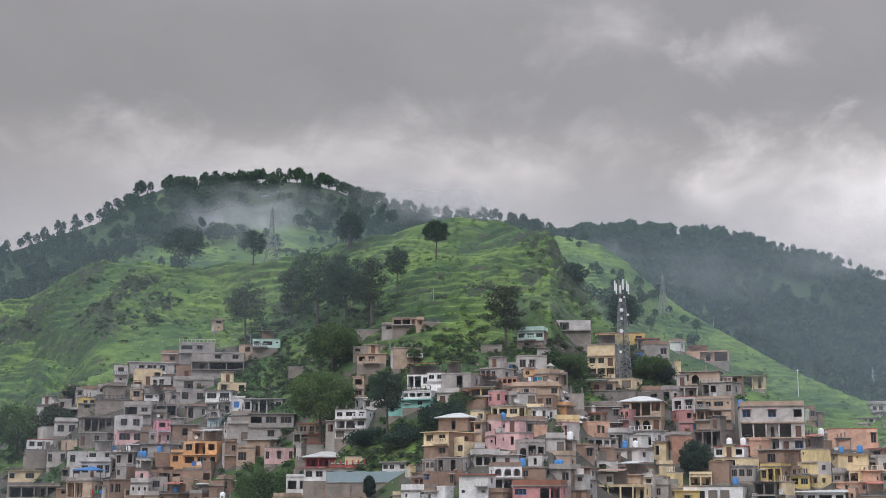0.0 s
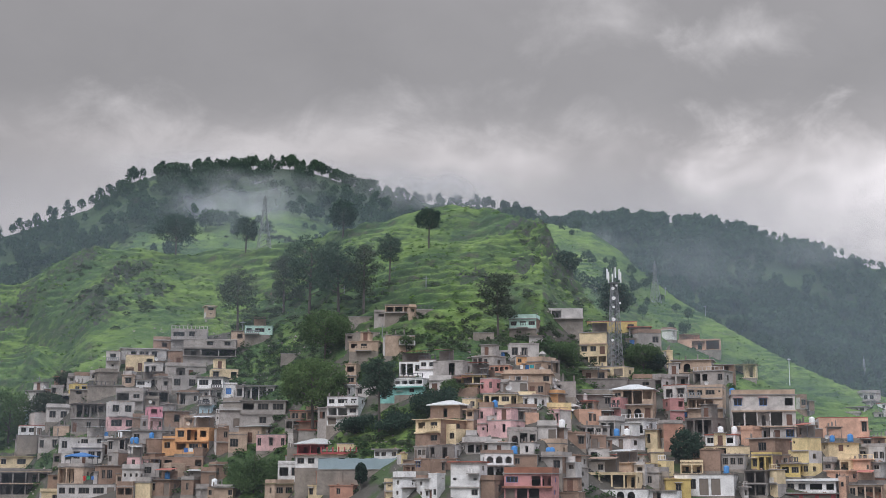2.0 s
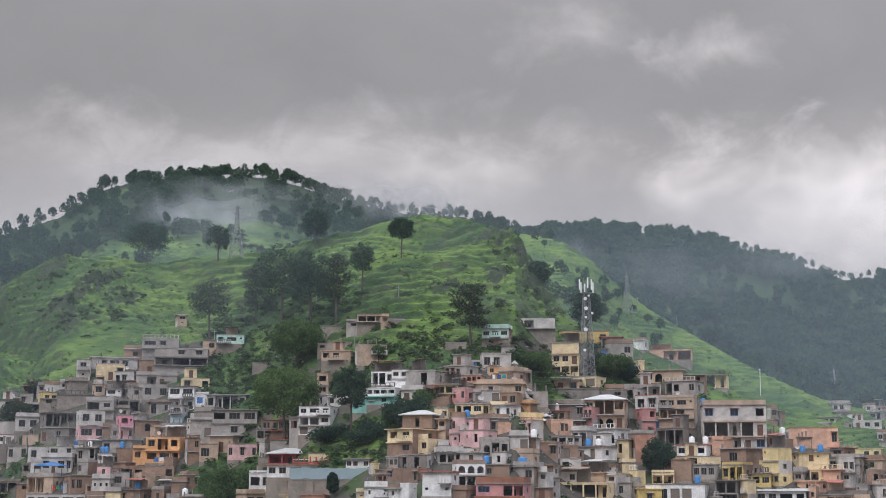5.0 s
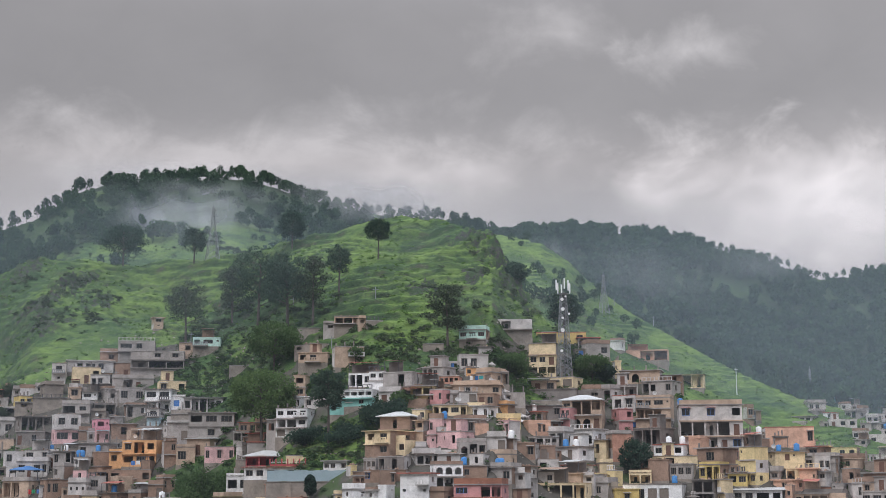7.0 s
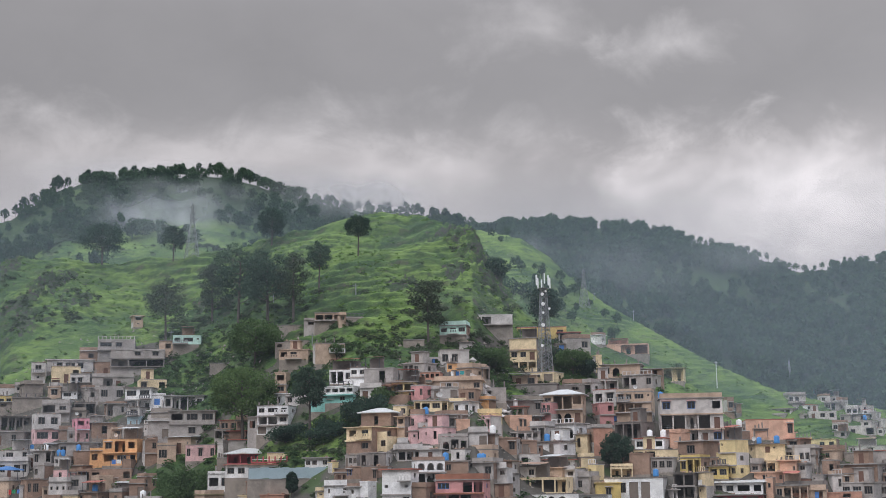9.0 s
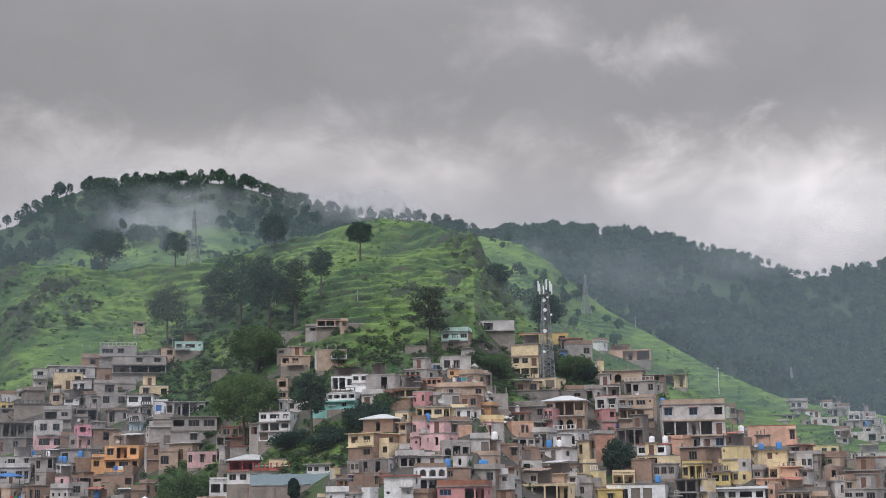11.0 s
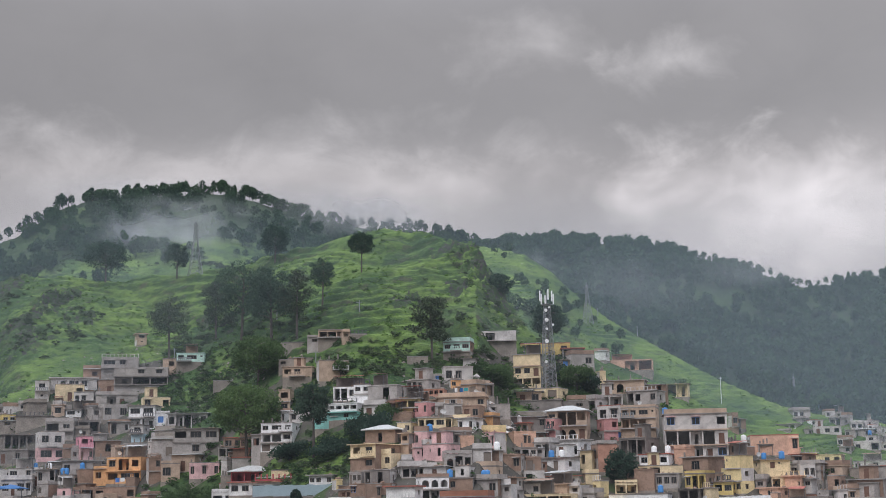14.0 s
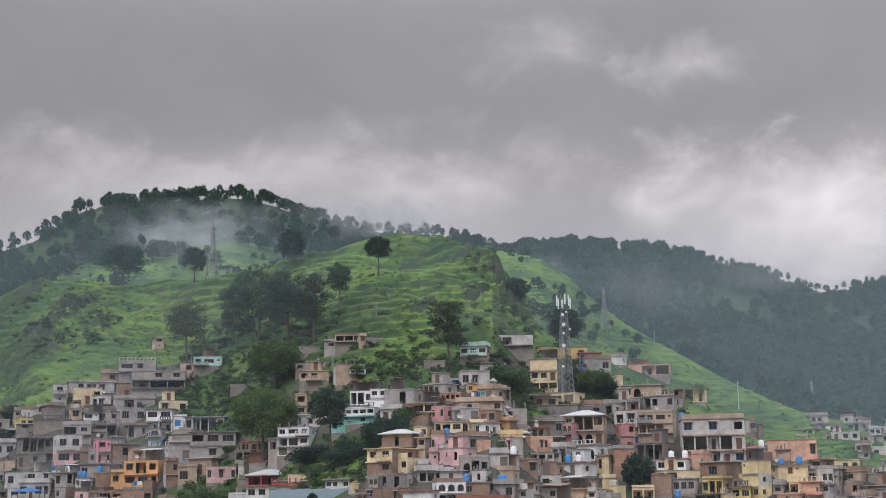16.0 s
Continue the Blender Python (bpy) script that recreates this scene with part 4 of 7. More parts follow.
def tree(x, y, z, h, w, shape="pine", leaf="pine", bare=0.4, count=1500, size=0.34):
    rng = np.random.default_rng(int(abs(x * 97 + y * 31 + h * 13)) % 100000)
    z = min(z, ground_at(x, y) + 0.1)
    thing = tagged(new("bush" if shape == "bush" else "tree"), TREE_LABELS[shape], "bush" if shape == "bush" else "tree", "trees on the hill")
    thing.matrix_world = pose(x, y, z - 0.2, 0, 0, 0)
    blobs = crown_blobs(rng, shape, h, w, bare)
    lean = rng.uniform(-0.03, 0.03, 2) * h
    g = Geo()
    r = max(0.09, 0.016 * h)
    g.tube([(0, 0, -0.6), (lean[0] * 0.3, lean[1] * 0.3, h * 0.3), (lean[0] * 0.7, lean[1] * 0.7, h * 0.62), (lean[0], lean[1], h * 0.93)], [r * 1.25, r, r * 0.65, r * 0.15], 7)
    for centre, radius in blobs[::1 if shape != "bush" else 3]:
        c = Vector(centre)
        start = max(h * bare * 0.8, c.z - 0.35 * c.xy.length - 0.4)
        f = min(1.0, start / (h * 0.93))
        g.tube([(lean[0] * f, lean[1] * f, start), (c.x * 0.5, c.y * 0.5, (start + c.z) / 2 - 0.05), tuple(c)], [r * 0.42, r * 0.28, r * 0.1], 5)
    part("trunk", g, BARK, thing)
    part("crown", quads_mesh("crown", leaf_cloud(rng, blobs, count, size), LEAF[leaf]), None, thing)
    return thing


def forest(name, label, places, leaf, kinds, category="trees", leaves=150, size=0.085, shapes=("pine", "round", "thin", "pine")):
    """One mass of far trees: places as rows of x, y, z, height, width; a handful of grown forms, turned and scaled."""
    rng = np.random.default_rng(len(places))
    forms = []
    for k in range(kinds):
        shape = shapes[k % len(shapes)]
        quads = leaf_cloud(rng, crown_blobs(rng, shape, 1.0, 1.0, (0.30, 0.2, 0.26, 0.38)[k % 4]), leaves, size)
        stem = []
        for a in (0.0, 1.57):
            c, s = 0.018 * math.cos(a), 0.018 * math.sin(a)
            stem.append([(-c, -s, -0.08), (c, s, -0.08), (c * 0.6, s * 0.6, 0.75), (-c * 0.6, -s * 0.6, 0.75)])
        forms.append(np.concatenate([quads, np.array(stem)]))
    out = []
    for k, (x, y, z, h, w) in enumerate(places):
        f = forms[k % kinds]
        a = rng.uniform(0, 6.28)
        c, s = math.cos(a), math.sin(a)
        p = f * np.array([w, w, h])
        out.append(np.stack([p[..., 0] * c - p[..., 1] * s + x, p[..., 0] * s + p[..., 1] * c + y, p[..., 2] + z], -1))
    return tagged(new(name, quads_mesh(name, np.concatenate(out), LEAF[leaf])), label, category, kind="stuff")


# ---- masts, pylons, poles ----
def lattice_mast(g, h, base, top, bays, r):
    """Four legs with cross braces."""
    at = lambda f: base + (top - base) * f
    corners = ((-1, -1), (1, -1), (1, 1), (-1, 1))
    for cx, cy in corners:
        g.tube([(cx * base / 2, cy * base / 2, 0), (cx * top / 2, cy * top / 2, h)], [r, r * 0.8], 4)
    for k in range(bays):
        a, b = k / bays, (k + 1) / bays
        wa, wb = at(a) / 2, at(b) / 2
        for (ax, ay), (bx, by) in zip(corners, corners[1:] + corners[:1]):
            g.tube([(ax * wa, ay * wa, a * h), (bx * wb, by * wb, b * h)], [r * 0.55] * 2, 3)
            g.tube([(bx * wa, by * wa, a * h), (ax * wb, ay * wb, b * h)], [r * 0.55] * 2, 3)
            g.tube([(ax * wb, ay * wb, b * h), (bx * wb, by * wb, b * h)], [r * 0.5] * 2, 3)


def power_pylon(x, y, z, h, base, yaw=20, arms=0.16):
    thing = tagged(new("power_pylon"), "grey steel lattice power pylon standing on the hillside", "pylon", "pylons")
    z = ground_at(x, y) if y > 300 else z
    thing.matrix_world = pose(x, y, z, 0, 0, yaw)
    g = Geo()
    lattice_mast(g, h * 0.62, base, base * 0.3, 6, 0.006 * h)
    part("body", g, METAL, thing)
    g = Geo()
    lattice_mast(g, h * 0.3, base * 0.3, base * 0.16, 5, 0.005 * h)
    part("upper_body", g, METAL, thing, at=(0, 0, h * 0.62))
    part("peak", Geo().tube([(0, 0, h * 0.92), (0, 0, h)], [0.007 * h, 0.002 * h], 4), METAL, thing)
    for f in (0.66, 0.76, 0.86):
        part("crossarm", Geo().tube([(-arms * h * 0.6, 0, 0), (0, 0, 0.02 * h), (arms * h * 0.6, 0, 0)], [0.003 * h, 0.007 * h, 0.003 * h], 4), METAL, thing, at=(0, 0, f * h))


def phone_mast(x, y, z, h):
    thing = tagged(new("phone_mast"), "tall steel lattice telephone mast with panel antennas and dishes", "mast")
    thing.matrix_world = pose(x, y, z, 0, 0, 12)
    g = Geo()
    lattice_mast(g, h * 0.86, h * 0.125, h * 0.05, 15, 0.085)
    part("tower", g, METAL, thing)
    g = Geo().tube([(0, 0, h * 0.86), (0, 0, h)], [0.09, 0.05], 6)
    part("spike", g, METAL, thing)
    part("platform", Geo().tube([(0, 0, 0), (0, 0, 0.12)], [h * 0.055, h * 0.055], 10), METAL, thing, at=(0, 0, h * 0.86))
    for k in range(6):
        a = k * math.pi / 3 + 0.4
        part("panel_antenna", shared(("panel",), lambda: Geo().box(-0.13, 0.13, -0.07, 0.07, 0, 2.2).mesh("panel_antenna", WHITE_GOODS)), None, thing,
             at=(h * 0.068 * math.cos(a), h * 0.068 * math.sin(a), h * (0.86 if k % 2 else 0.90)))
    for dx, f, s in ((-0.55, 0.80, 0.36), (0.15, 0.83, 0.22), (-0.45, 0.705, 0.40), (-0.5, 0.62, 0.28), (0.75, 0.66, 0.26), (-0.6, 0.50, 0.42), (-0.9, 0.30, 0.3)):
        g = Geo().tube([(0, 0.25, 0), (0, 0, 0), (0, -0.18, 0)], [s * 0.55, s, s * 0.93], 14)
        part("dish", g, WHITE_GOODS, thing, at=(dx * 1.1, -h * (0.0625 - 0.0375 * f) - 0.25, f * h))
    part("cable_ladder", Geo().box(-0.12, 0.12, -0.05, 0.05, 0, h * 0.85), DARK_METAL, thing, at=(0.2, 0, 0))


def utility_pole(x, y, z, h, white=False):
    thing = tagged(new("utility_pole"), f"thin {'white' if white else 'grey'} utility pole on the slope", "pole", "poles")
    z = ground_at(x, y) if y > 300 else z
    thing.matrix_world = pose(x, y, z, 0, 0, 15)
    mat = WHITE_GOODS if white else METAL
    part("shaft", Geo().tube([(0, 0, -0.5), (0, 0, h)], [0.13, 0.08], 6), mat, thing)
    part("crossarm", Geo().box(-0.7, 0.7, -0.05, 0.05, h - 0.6, h - 0.5), mat, thing)


def rubble(name, label, rows, material):
    """Loose stones: rows of x, y, z, size."""
    rng = np.random.default_rng(3)
    form = np.array([(1, 0, 0), (-1, 0, 0), (0, 1, 0), (0, -1, 0), (0, 0, 0.8), (0, 0, -0.6)])
    tris = np.array([(0, 2, 4), (2, 1, 4), (1, 3, 4), (3, 0, 4), (2, 0, 5), (1, 2, 5), (3, 1, 5), (0, 3, 5)])
    verts, faces = [], []
    for k, (x, y, z, s) in enumerate(rows):
        p = form * rng.uniform(0.5, 1.2, (6, 3)) * s + rng.uniform(-0.2, 0.2, (6, 3)) * s
        verts.append(p + (x, y, z))
        faces.append(tris + 6 * k)
    me = bpy.data.meshes.new(name)
    me.from_pydata(np.concatenate(verts).tolist(), [], np.concatenate(faces).tolist())
    me.materials.append(material)
    return tagged(new(name, me), label, "stones", kind="stuff")


def retaining_wall(x, y, z, yaw, w, h, wall):
    """A rough wall holding back the slope, with a coping and buttresses."""
    thing = tagged(new("retaining_wall"), f"{LOOKS[wall]} retaining wall holding back the slope", "wall", "retaining walls")
    thing.matrix_world = pose(x, y, z, 0, 0, yaw)
    part("masonry", Geo().box(-w / 2, w / 2, 0, 0.5, -2.5, h), WALLS[wall], thing)
    part("coping", Geo().box(-w / 2 - 0.05, w / 2 + 0.05, -0.08, 0.58, h + 0.003, h + 0.14), ROOFS["slab"], thing)
    for k in range(1, int(w / 4)):
        part("buttress", Geo().prism([(-0.2, -2.5), (0.2, -2.5), (0.2, h - 0.2), (-0.2, h - 0.2)], -0.25, -0.003), WALLS[wall], thing, at=(-w / 2 + 4 * k, 0, 0))


def baluster_fence(x, y, z, yaw, w):
    """A low parapet with a row of square pointed posts along a roof terrace."""
    thing = tagged(new("terrace_fence"), "red painted terrace fence with square pointed posts", "fence")
    thing.matrix_world = pose(x, y, z, 0, 0, yaw)
    part("kerb", Geo().box(-w / 2, w / 2, 0, 0.16, 0, 0.3), WALLS["red"], thing)
    part("rail", Geo().box(-w / 2, w / 2, 0.05, 0.11, 0.62, 0.7), WALLS["white"], thing)
    post = Geo().box(-0.11, 0.11, -0.03, 0.19, 0.303, 1.05)
    post.poly([(-0.15, -0.07, 1.053), (0.15, -0.07, 1.053), (0, 0.08, 1.3)]).poly([(0.15, -0.07, 1.053), (0.15, 0.23, 1.053), (0, 0.08, 1.3)])
    post.poly([(0.15, 0.23, 1.053), (-0.15, 0.23, 1.053), (0, 0.08, 1.3)]).poly([(-0.15, 0.23, 1.053), (-0.15, -0.07, 1.053), (0, 0.08, 1.3)])
    post = post.mesh("post", WALLS["red"])
    count = max(2, int(w / 0.95))
    for k in range(count + 1):
        part("post", post, None, thing, at=(-w / 2 + w * k / count, 0, 0))


def corrugated_fence(x, y, z, yaw, w, h):
    """Ribbed sheets side by side on steel posts."""
    thing = tagged(new("corrugated_fence"), "pale blue-grey corrugated sheet fence on a stone wall", "fence")
    thing.matrix_world = pose(x, y, z, 0, 0, yaw)
    count = max(3, round(w / 1.12))
    pw = w / count
    g, ribs = Geo(), 8
    for k in range(ribs):
        a, b = pw * k / ribs, pw * (k + 1) / ribs
        g.box(a, b, 0.03 * (k % 2), 0.03 * (k % 2) + 0.03, 0, h)
    sheet = g.mesh("sheet", FENCE_SHEET)
    for k in range(count):
        part("sheet", sheet, None, thing, at=(-w / 2 + k * pw, 0, 0.06 * (k % 3) - 0.05))
        if k % 2 == 0:
            part("post", shared(("fence_post", h), lambda: Geo().box(-0.05, 0.05, 0.07, 0.15, -0.4, h - 0.1).mesh("post", METAL)), None, thing, at=(-w / 2 + k * pw, 0, 0))


def stairway(x0, y0, x1, y1, wide=1.6):
    """Concrete steps straight up the slope, with a side wall."""
    z0, z1 = ground_at(x0, y0) + 0.3, ground_at(x1, y1) + 0.3
    run, count = math.hypot(x1 - x0, y1 - y0), max(4, int((z1 - z0) / 0.36))
    thing = tagged(new("stairway"), "long concrete stairway climbing between the houses", "stairs")
    thing.matrix_world = pose(x0, y0, z0, 0, 0, math.degrees(math.atan2(-(x1 - x0), y1 - y0)))
    tread, rise = run / count, (z1 - z0) / count
    step = Geo().box(-wide / 2, wide / 2, 0, tread * 1.05, -1.2, 0).mesh("step", WALLS["light"])
    for k in range(count):
        part("step", step, None, thing, at=(0, k * tread, k * rise))
    for side in (-1, 1):
        g = Geo().box(-0.11, 0.11, 0, run, -1.2, 0.7)
        g.v = [(vx, vy, vz + vy / run * (z1 - z0)) for vx, vy, vz in g.v]
        part("side_wall", g, WALLS["grey"], thing, at=(side * (wide / 2 + 0.12), 0, 0))


def tarp_shelter(x, y, z, w, d):
    """A tarpaulin drawn over four posts."""
    thing = tagged(new("tarp_shelter"), "bright blue tarpaulin shelter on posts over a roof", "shelter")
    thing.matrix_world = pose(x, y, z, 0, 0, -4)
    for px, py in ((-w / 2, 0), (w / 2, 0), (-w / 2, d), (w / 2, d)):
        part("post", shared(("post",), lambda: Geo().box(-0.06, 0.06, -0.06, 0.06, 0, 2.0).mesh("post", DARK_METAL)), None, thing, at=(px, py, 0))
    g, n = Geo(), 10
    for j in range(n + 1):
        for i in range(n + 1):
            u, v = i / n * 2 - 1, j / n * 2 - 1
            g.v.append((u * (w / 2 + 0.3), d / 2 + v * (d / 2 + 0.3), 2.0 + 0.9 * (1 - max(abs(u), abs(v))) ** 0.8 + 0.05 * math.sin(5 * u + 3 * v)))
    g.f = [(j * (n + 1) + i, j * (n + 1) + i + 1, (j + 1) * (n + 1) + i + 1, (j + 1) * (n + 1) + i) for j in range(n) for i in range(n)]
    part("tarpaulin", g, TARP, thing)


def laundry_line(x, y, z, w, yaw=0, seed=1):
    """Washing hung between two posts on a roof."""
    rng = random.Random(seed)
    thing = tagged(new("laundry_line"), "washing hung to dry on a line on a roof", "laundry", "washing lines")
    thing.matrix_world = pose(x, y, z, 0, 0, yaw)
    for px in (-w / 2, w / 2):
        part("post", shared(("line_post",), lambda: Geo().box(-0.03, 0.03, -0.03, 0.03, 0, 1.7).mesh("post", DARK_METAL)), None, thing, at=(px, 0, 0))
    part("line", Geo().tube([(-w / 2, 0, 1.65), (0, 0, 1.55), (w / 2, 0, 1.65)], [0.012] * 3, 4), DARK_METAL, thing)
    at = -w / 2 + 0.2
    while at < w / 2 - 0.6:
        cw, ch = rng.uniform(0.4, 0.9), rng.uniform(0.5, 1.0)
        g, n = Geo(), 5
        for i in range(n + 1):
            bow = 0.05 * math.sin(i * 2.1 + seed)
            g.v += [(cw * i / n, bow, 1.58), (cw * i / n, bow * 1.8 + 0.04, 1.58 - ch)]
        g.f = [(2 * i, 2 * i + 2, 2 * i + 3, 2 * i + 1) for i in range(n)]
        part("cloth", g, rng.choice((RED_CLOTH, TEAL_CLOTH, WHITE_GOODS, BLUE_PAINT, TARP, GREEN_CLOTH)), thing, at=(at, 0, 0))
        at += cw + rng.uniform(0.1, 0.5)


# ---- houses ----
house(-89.6, 316.6, 23.4, 20, 8.6, 6.3, 2.1, "white", ["wwdww"], "rust")
house(-67.6, 301.0, 23.8, 23, 5.3, 4.2, 6.2, "light", ["ww", "Ww"], "slab", low="pink")
house(-68.0, 309.6, 28.8, -0, 6.1, 4.9, 4.0, "grey", ["Ow", ".."], "slab")
house(-60.2, 301.0, 23.9, 26, 2.7, 4.0, 5.2, "hot", ["Wv", "d.w"], "slab", low="pink", trim="blue")
house(-57.9, 306.6, 26.9, 29, 1.9, 3.8, 3.0, "grey", [".."], "slab")
house(-76.9, 311.1, 27.1, 28, 6.4, 5.2, 3.1, "dark", ["OOOO"], "slab")
house(-76.1, 303.6, 23.6, -2, 6.1, 5.1, 2.9, "dark", ["d.w."], "slab")
house(-82.1, 322.0, 32.5, 32, 3.1, 4.0, 3.0, "mustard", ["ww"], "slab")
house(-94.9, 329.1, 29.8, -14, 4.6, 4.3, 4.5, "light", [".w", "v."], "slab")
house(-71.6, 322.7, 35.1, -5, 2.0, 3.8, 2.6, "light", ["w"], "slab")
house(-67.6, 321.7, 34.7, 3, 3.4, 4.0, 1.7, "white", ["Wv"], "slab")
house(-63.1, 322.1, 34.5, 31, 2.1, 4.0, 2.7, "grey", ["w."], "slab")
house(-57.4, 318.4, 33.7, 25, 5.6, 4.6, 3.4, "grey", ["W.W"], "slab")
house(-54.9, 310.7, 30.0, 18, 4.4, 4.0, 2.7, "grey", ["O.w"], "slab")
house(-50.3, 304.9, 27.9, -11, 2.7, 4.0, 3.6, "light", ["w", "."], "slab", low="blue")
house(-49.1, 299.0, 24.8, 29, 4.6, 4.0, 2.5, "grey", ["dWd"], "slab")
house(-45.7, 296.0, 24.8, -7, 1.7, 3.4, 2.5, "light", ["vw"], "slab")
house(-55.8, 301.6, 24.8, 16, 5.3, 4.0, 3.3, "brown", [".w."], "slab")
house(-49.9, 287.0, 18.7, -17, 7.6, 7.0, 5.2, "orange", ["wOw", "WWw"], "slab", trim="orange")
house(-42.9, 282.5, 18.4, 17, 2.4, 3.7, 5.2, "brown", [".w", ".."], "slab")
house(-72.7, 295.7, 20.2, -4, 4.9, 4.2, 2.1, "light", ["W.w"], "slab")
house(-71.8, 289.2, 16.6, 0, 6.1, 5.0, 3.2, "light", ["WdWw"], "para")
house(-66.2, 290.8, 18.6, 1, 3.6, 4.0, 3.3, "grey", ["w.o"], "slab")
house(-62.3, 290.4, 18.8, -12, 3.1, 4.0, 1.8, "light", ["ooo"], "slab")
house(-61.1, 284.3, 15.6, 0, 2.7, 4.0, 2.3, "pink", [".w."], "slab")
house(-60.2, 278.1, 12.1, -4, 3.5, 4.0, 3.3, "light", ["vvv"], "para")
house(-90.9, 308.4, 16.0, 4, 9.4, 7.5, 2.4, "cream", ["w.W.s"], "olive")
house(-85.5, 293.8, 10.2, 6, 10.5, 7.5, 4.8, "dark", ["OOOO", "OOOO"], "slab", trim="tan")
house(-73.3, 282.7, 12.6, -11, 5.5, 4.9, 3.2, "tan", ["OO."], "slab")
house(-68.6, 277.1, 9.8, 7, 11.2, 7.5, 2.5, "light", ["wwWWs"], "slab")
house(-55.5, 285.4, 15.6, 16, 4.8, 4.0, 2.2, "brown", ["Ow"], "slab")
house(-50.7, 280.2, 13.9, 32, 4.1, 4.0, 2.6, "tan", ["w..w"], "slab")
house(-49.3, 280.7, 15.2, 2, 5.8, 4.4, 2.7, "brown", ["..w"], "slab")
house(-53.8, 274.8, 10.3, -20, 4.6, 4.3, 3.0, "brown", ["w.s"], "slab")
house(-47.9, 272.1, 10.5, -11, 2.5, 4.0, 2.8, "brown", [".w."], "slab")
house(-47.7, 282.2, 16.9, -7, 1.8, 3.5, 2.7, "brown", [".."], "slab")
house(-74.2, 280.4, 8.8, 19, 7.9, 5.8, 2.0, "cream", [".W.."], "olive")
house(-41.8, 268.0, 9.8, 1, 2.9, 4.0, 2.1, "tan", ["w.w"], "slab")
house(-64.4, 280.4, 12.4, 32, 4.5, 4.0, 3.6, "brown", ["wW.."], "slab")
house(-65.7, 286.0, 16.2, -22, 2.4, 3.4, 2.5, "grey", ["W.."], "slab")
house(-58.5, 287.4, 16.9, -19, 2.6, 3.9, 1.8, "brown", ["w.."], "slab")
house(-50.4, 310.9, 31.1, -8, 5.9, 5.0, 5.1, "white", ["WW", "OO"], "slab")
house(-39.4, 304.0, 30.6, -1, 8.5, 6.6, 3.3, "light", ["wOOOw"], "tin")
house(-35.5, 287.6, 24.1, 3, 9.2, 6.8, 5.5, "grey", ["WWW", ".ww"], "slab")
house(-32.4, 276.4, 19.1, -2, 5.8, 4.5, 3.1, "pink", ["w.w.w"], "slab")
house(-28.1, 271.8, 19.3, -26, 1.2, 2.5, 2.9, "light", [".."], "slab")
house(-17.4, 261.9, 23.5, -14, 6.1, 5.2, 5.3, "white", ["wWw", "OOw", "s.."], "slab")
house(-16.2, 272.8, 29.2, 25, 2.2, 4.0, 2.6, "white", ["w.."], "slab")
house(-8.0, 258.1, 27.4, -11, 4.5, 4.0, 2.6, "teal", ["w.w"], "slab")
house(-5.0, 257.0, 28.9, -23, 5.9, 5.2, 3.0, "white", ["oooo", "..w."], "slab", low="teal", trim="teal")
house(-21.9, 260.3, 18.1, -2, 7.5, 5.6, 1.9, "red", ["OOO"], "hip")
house(-18.2, 247.8, 15.4, -5, 13.0, 7.5, 2.2, "white", ["wwWWww"], "rust", trim="red")
baluster_fence(-16.0, 248.0, 17.86, -5, 8.4)
house(-8.3, 236.6, 16.7, -15, 4.1, 4.0, 1.6, "white", ["WW.W"], "slab")
house(-5.0, 231.4, 15.8, 20, 1.0, 2.5, 1.6, "yellow", [".."], "slab")
corrugated_fence(-12.8, 235.1, 15.0, 3, 13.4, 1.8)
retaining_wall(-12.2, 234.8, 13.2, 3, 15.0, 1.65, "stone")
house(-24.2, 255.4, 13.0, 1, 8.7, 6.4, 3.2, "white", ["WWWW"], "slab")
house(-19.4, 246.5, 12.4, 25, 1.5, 3.0, 2.2, "salmon", [".."], "slab")
house(-17.2, 241.4, 12.4, 12, 1.6, 3.0, 1.7, "light", ["w."], "slab")
house(-25.9, 255.2, 10.1, 27, 6.4, 5.5, 2.4, "tan", ["WWW."], "olive")
house(-4.0, 218.5, 10.3, 23, 2.3, 4.0, 3.2, "white", ["..w", "..."], "para")
house(-0.3, 215.3, 10.3, 22, 2.4, 4.0, 3.0, "white", ["....", "w.."], "slab")
house(-7.1, 221.9, 10.3, 8, 1.2, 2.6, 2.4, "cream", ["v", "."], "slab")
house(-1.2, 232.7, 19.0, -38, 5.2, 8.0, 4.2, "cream", ["ww", ".w"], "slab", low="brown", trim="cream")
house(-2.4, 228.7, 16.6, -21, 2.1, 3.8, 1.9, "grey", ["sWW"], "slab")
house(0.1, 222.3, 14.6, -12, 6.7, 5.3, 1.9, "brown", ["w....."], "slab", frames="blue")
house(-15.5, 233.5, 10.2, -19, 4.2, 4.0, 2.1, "salmon", [".w.."], "slab")
house(-20.3, 242.2, 10.0, -8, 3.0, 4.0, 2.3, "cream", ["w.."], "slab")
house(-43.3, 286.2, 20.5, 20, 2.2, 3.7, 3.9, "brown", ["ww", ".."], "slab")
house(-41.6, 274.1, 13.5, 30, 2.4, 4.0, 2.7, "brown", ["w.w"], "slab")
house(-40.0, 266.8, 9.8, -13, 3.8, 4.0, 2.1, "tan", ["..w"], "slab")
house(1.8, 241.5, 23.1, -20, 5.5, 4.7, 3.1, "brown", ["..w.."], "hip")
house(5.9, 236.4, 21.7, -27, 1.4, 2.5, 3.4, "tan", ["W", "."], "slab", frames="green")
house(8.7, 237.3, 22.8, -17, 2.3, 4.0, 2.6, "pink", ["w.."], "slab")
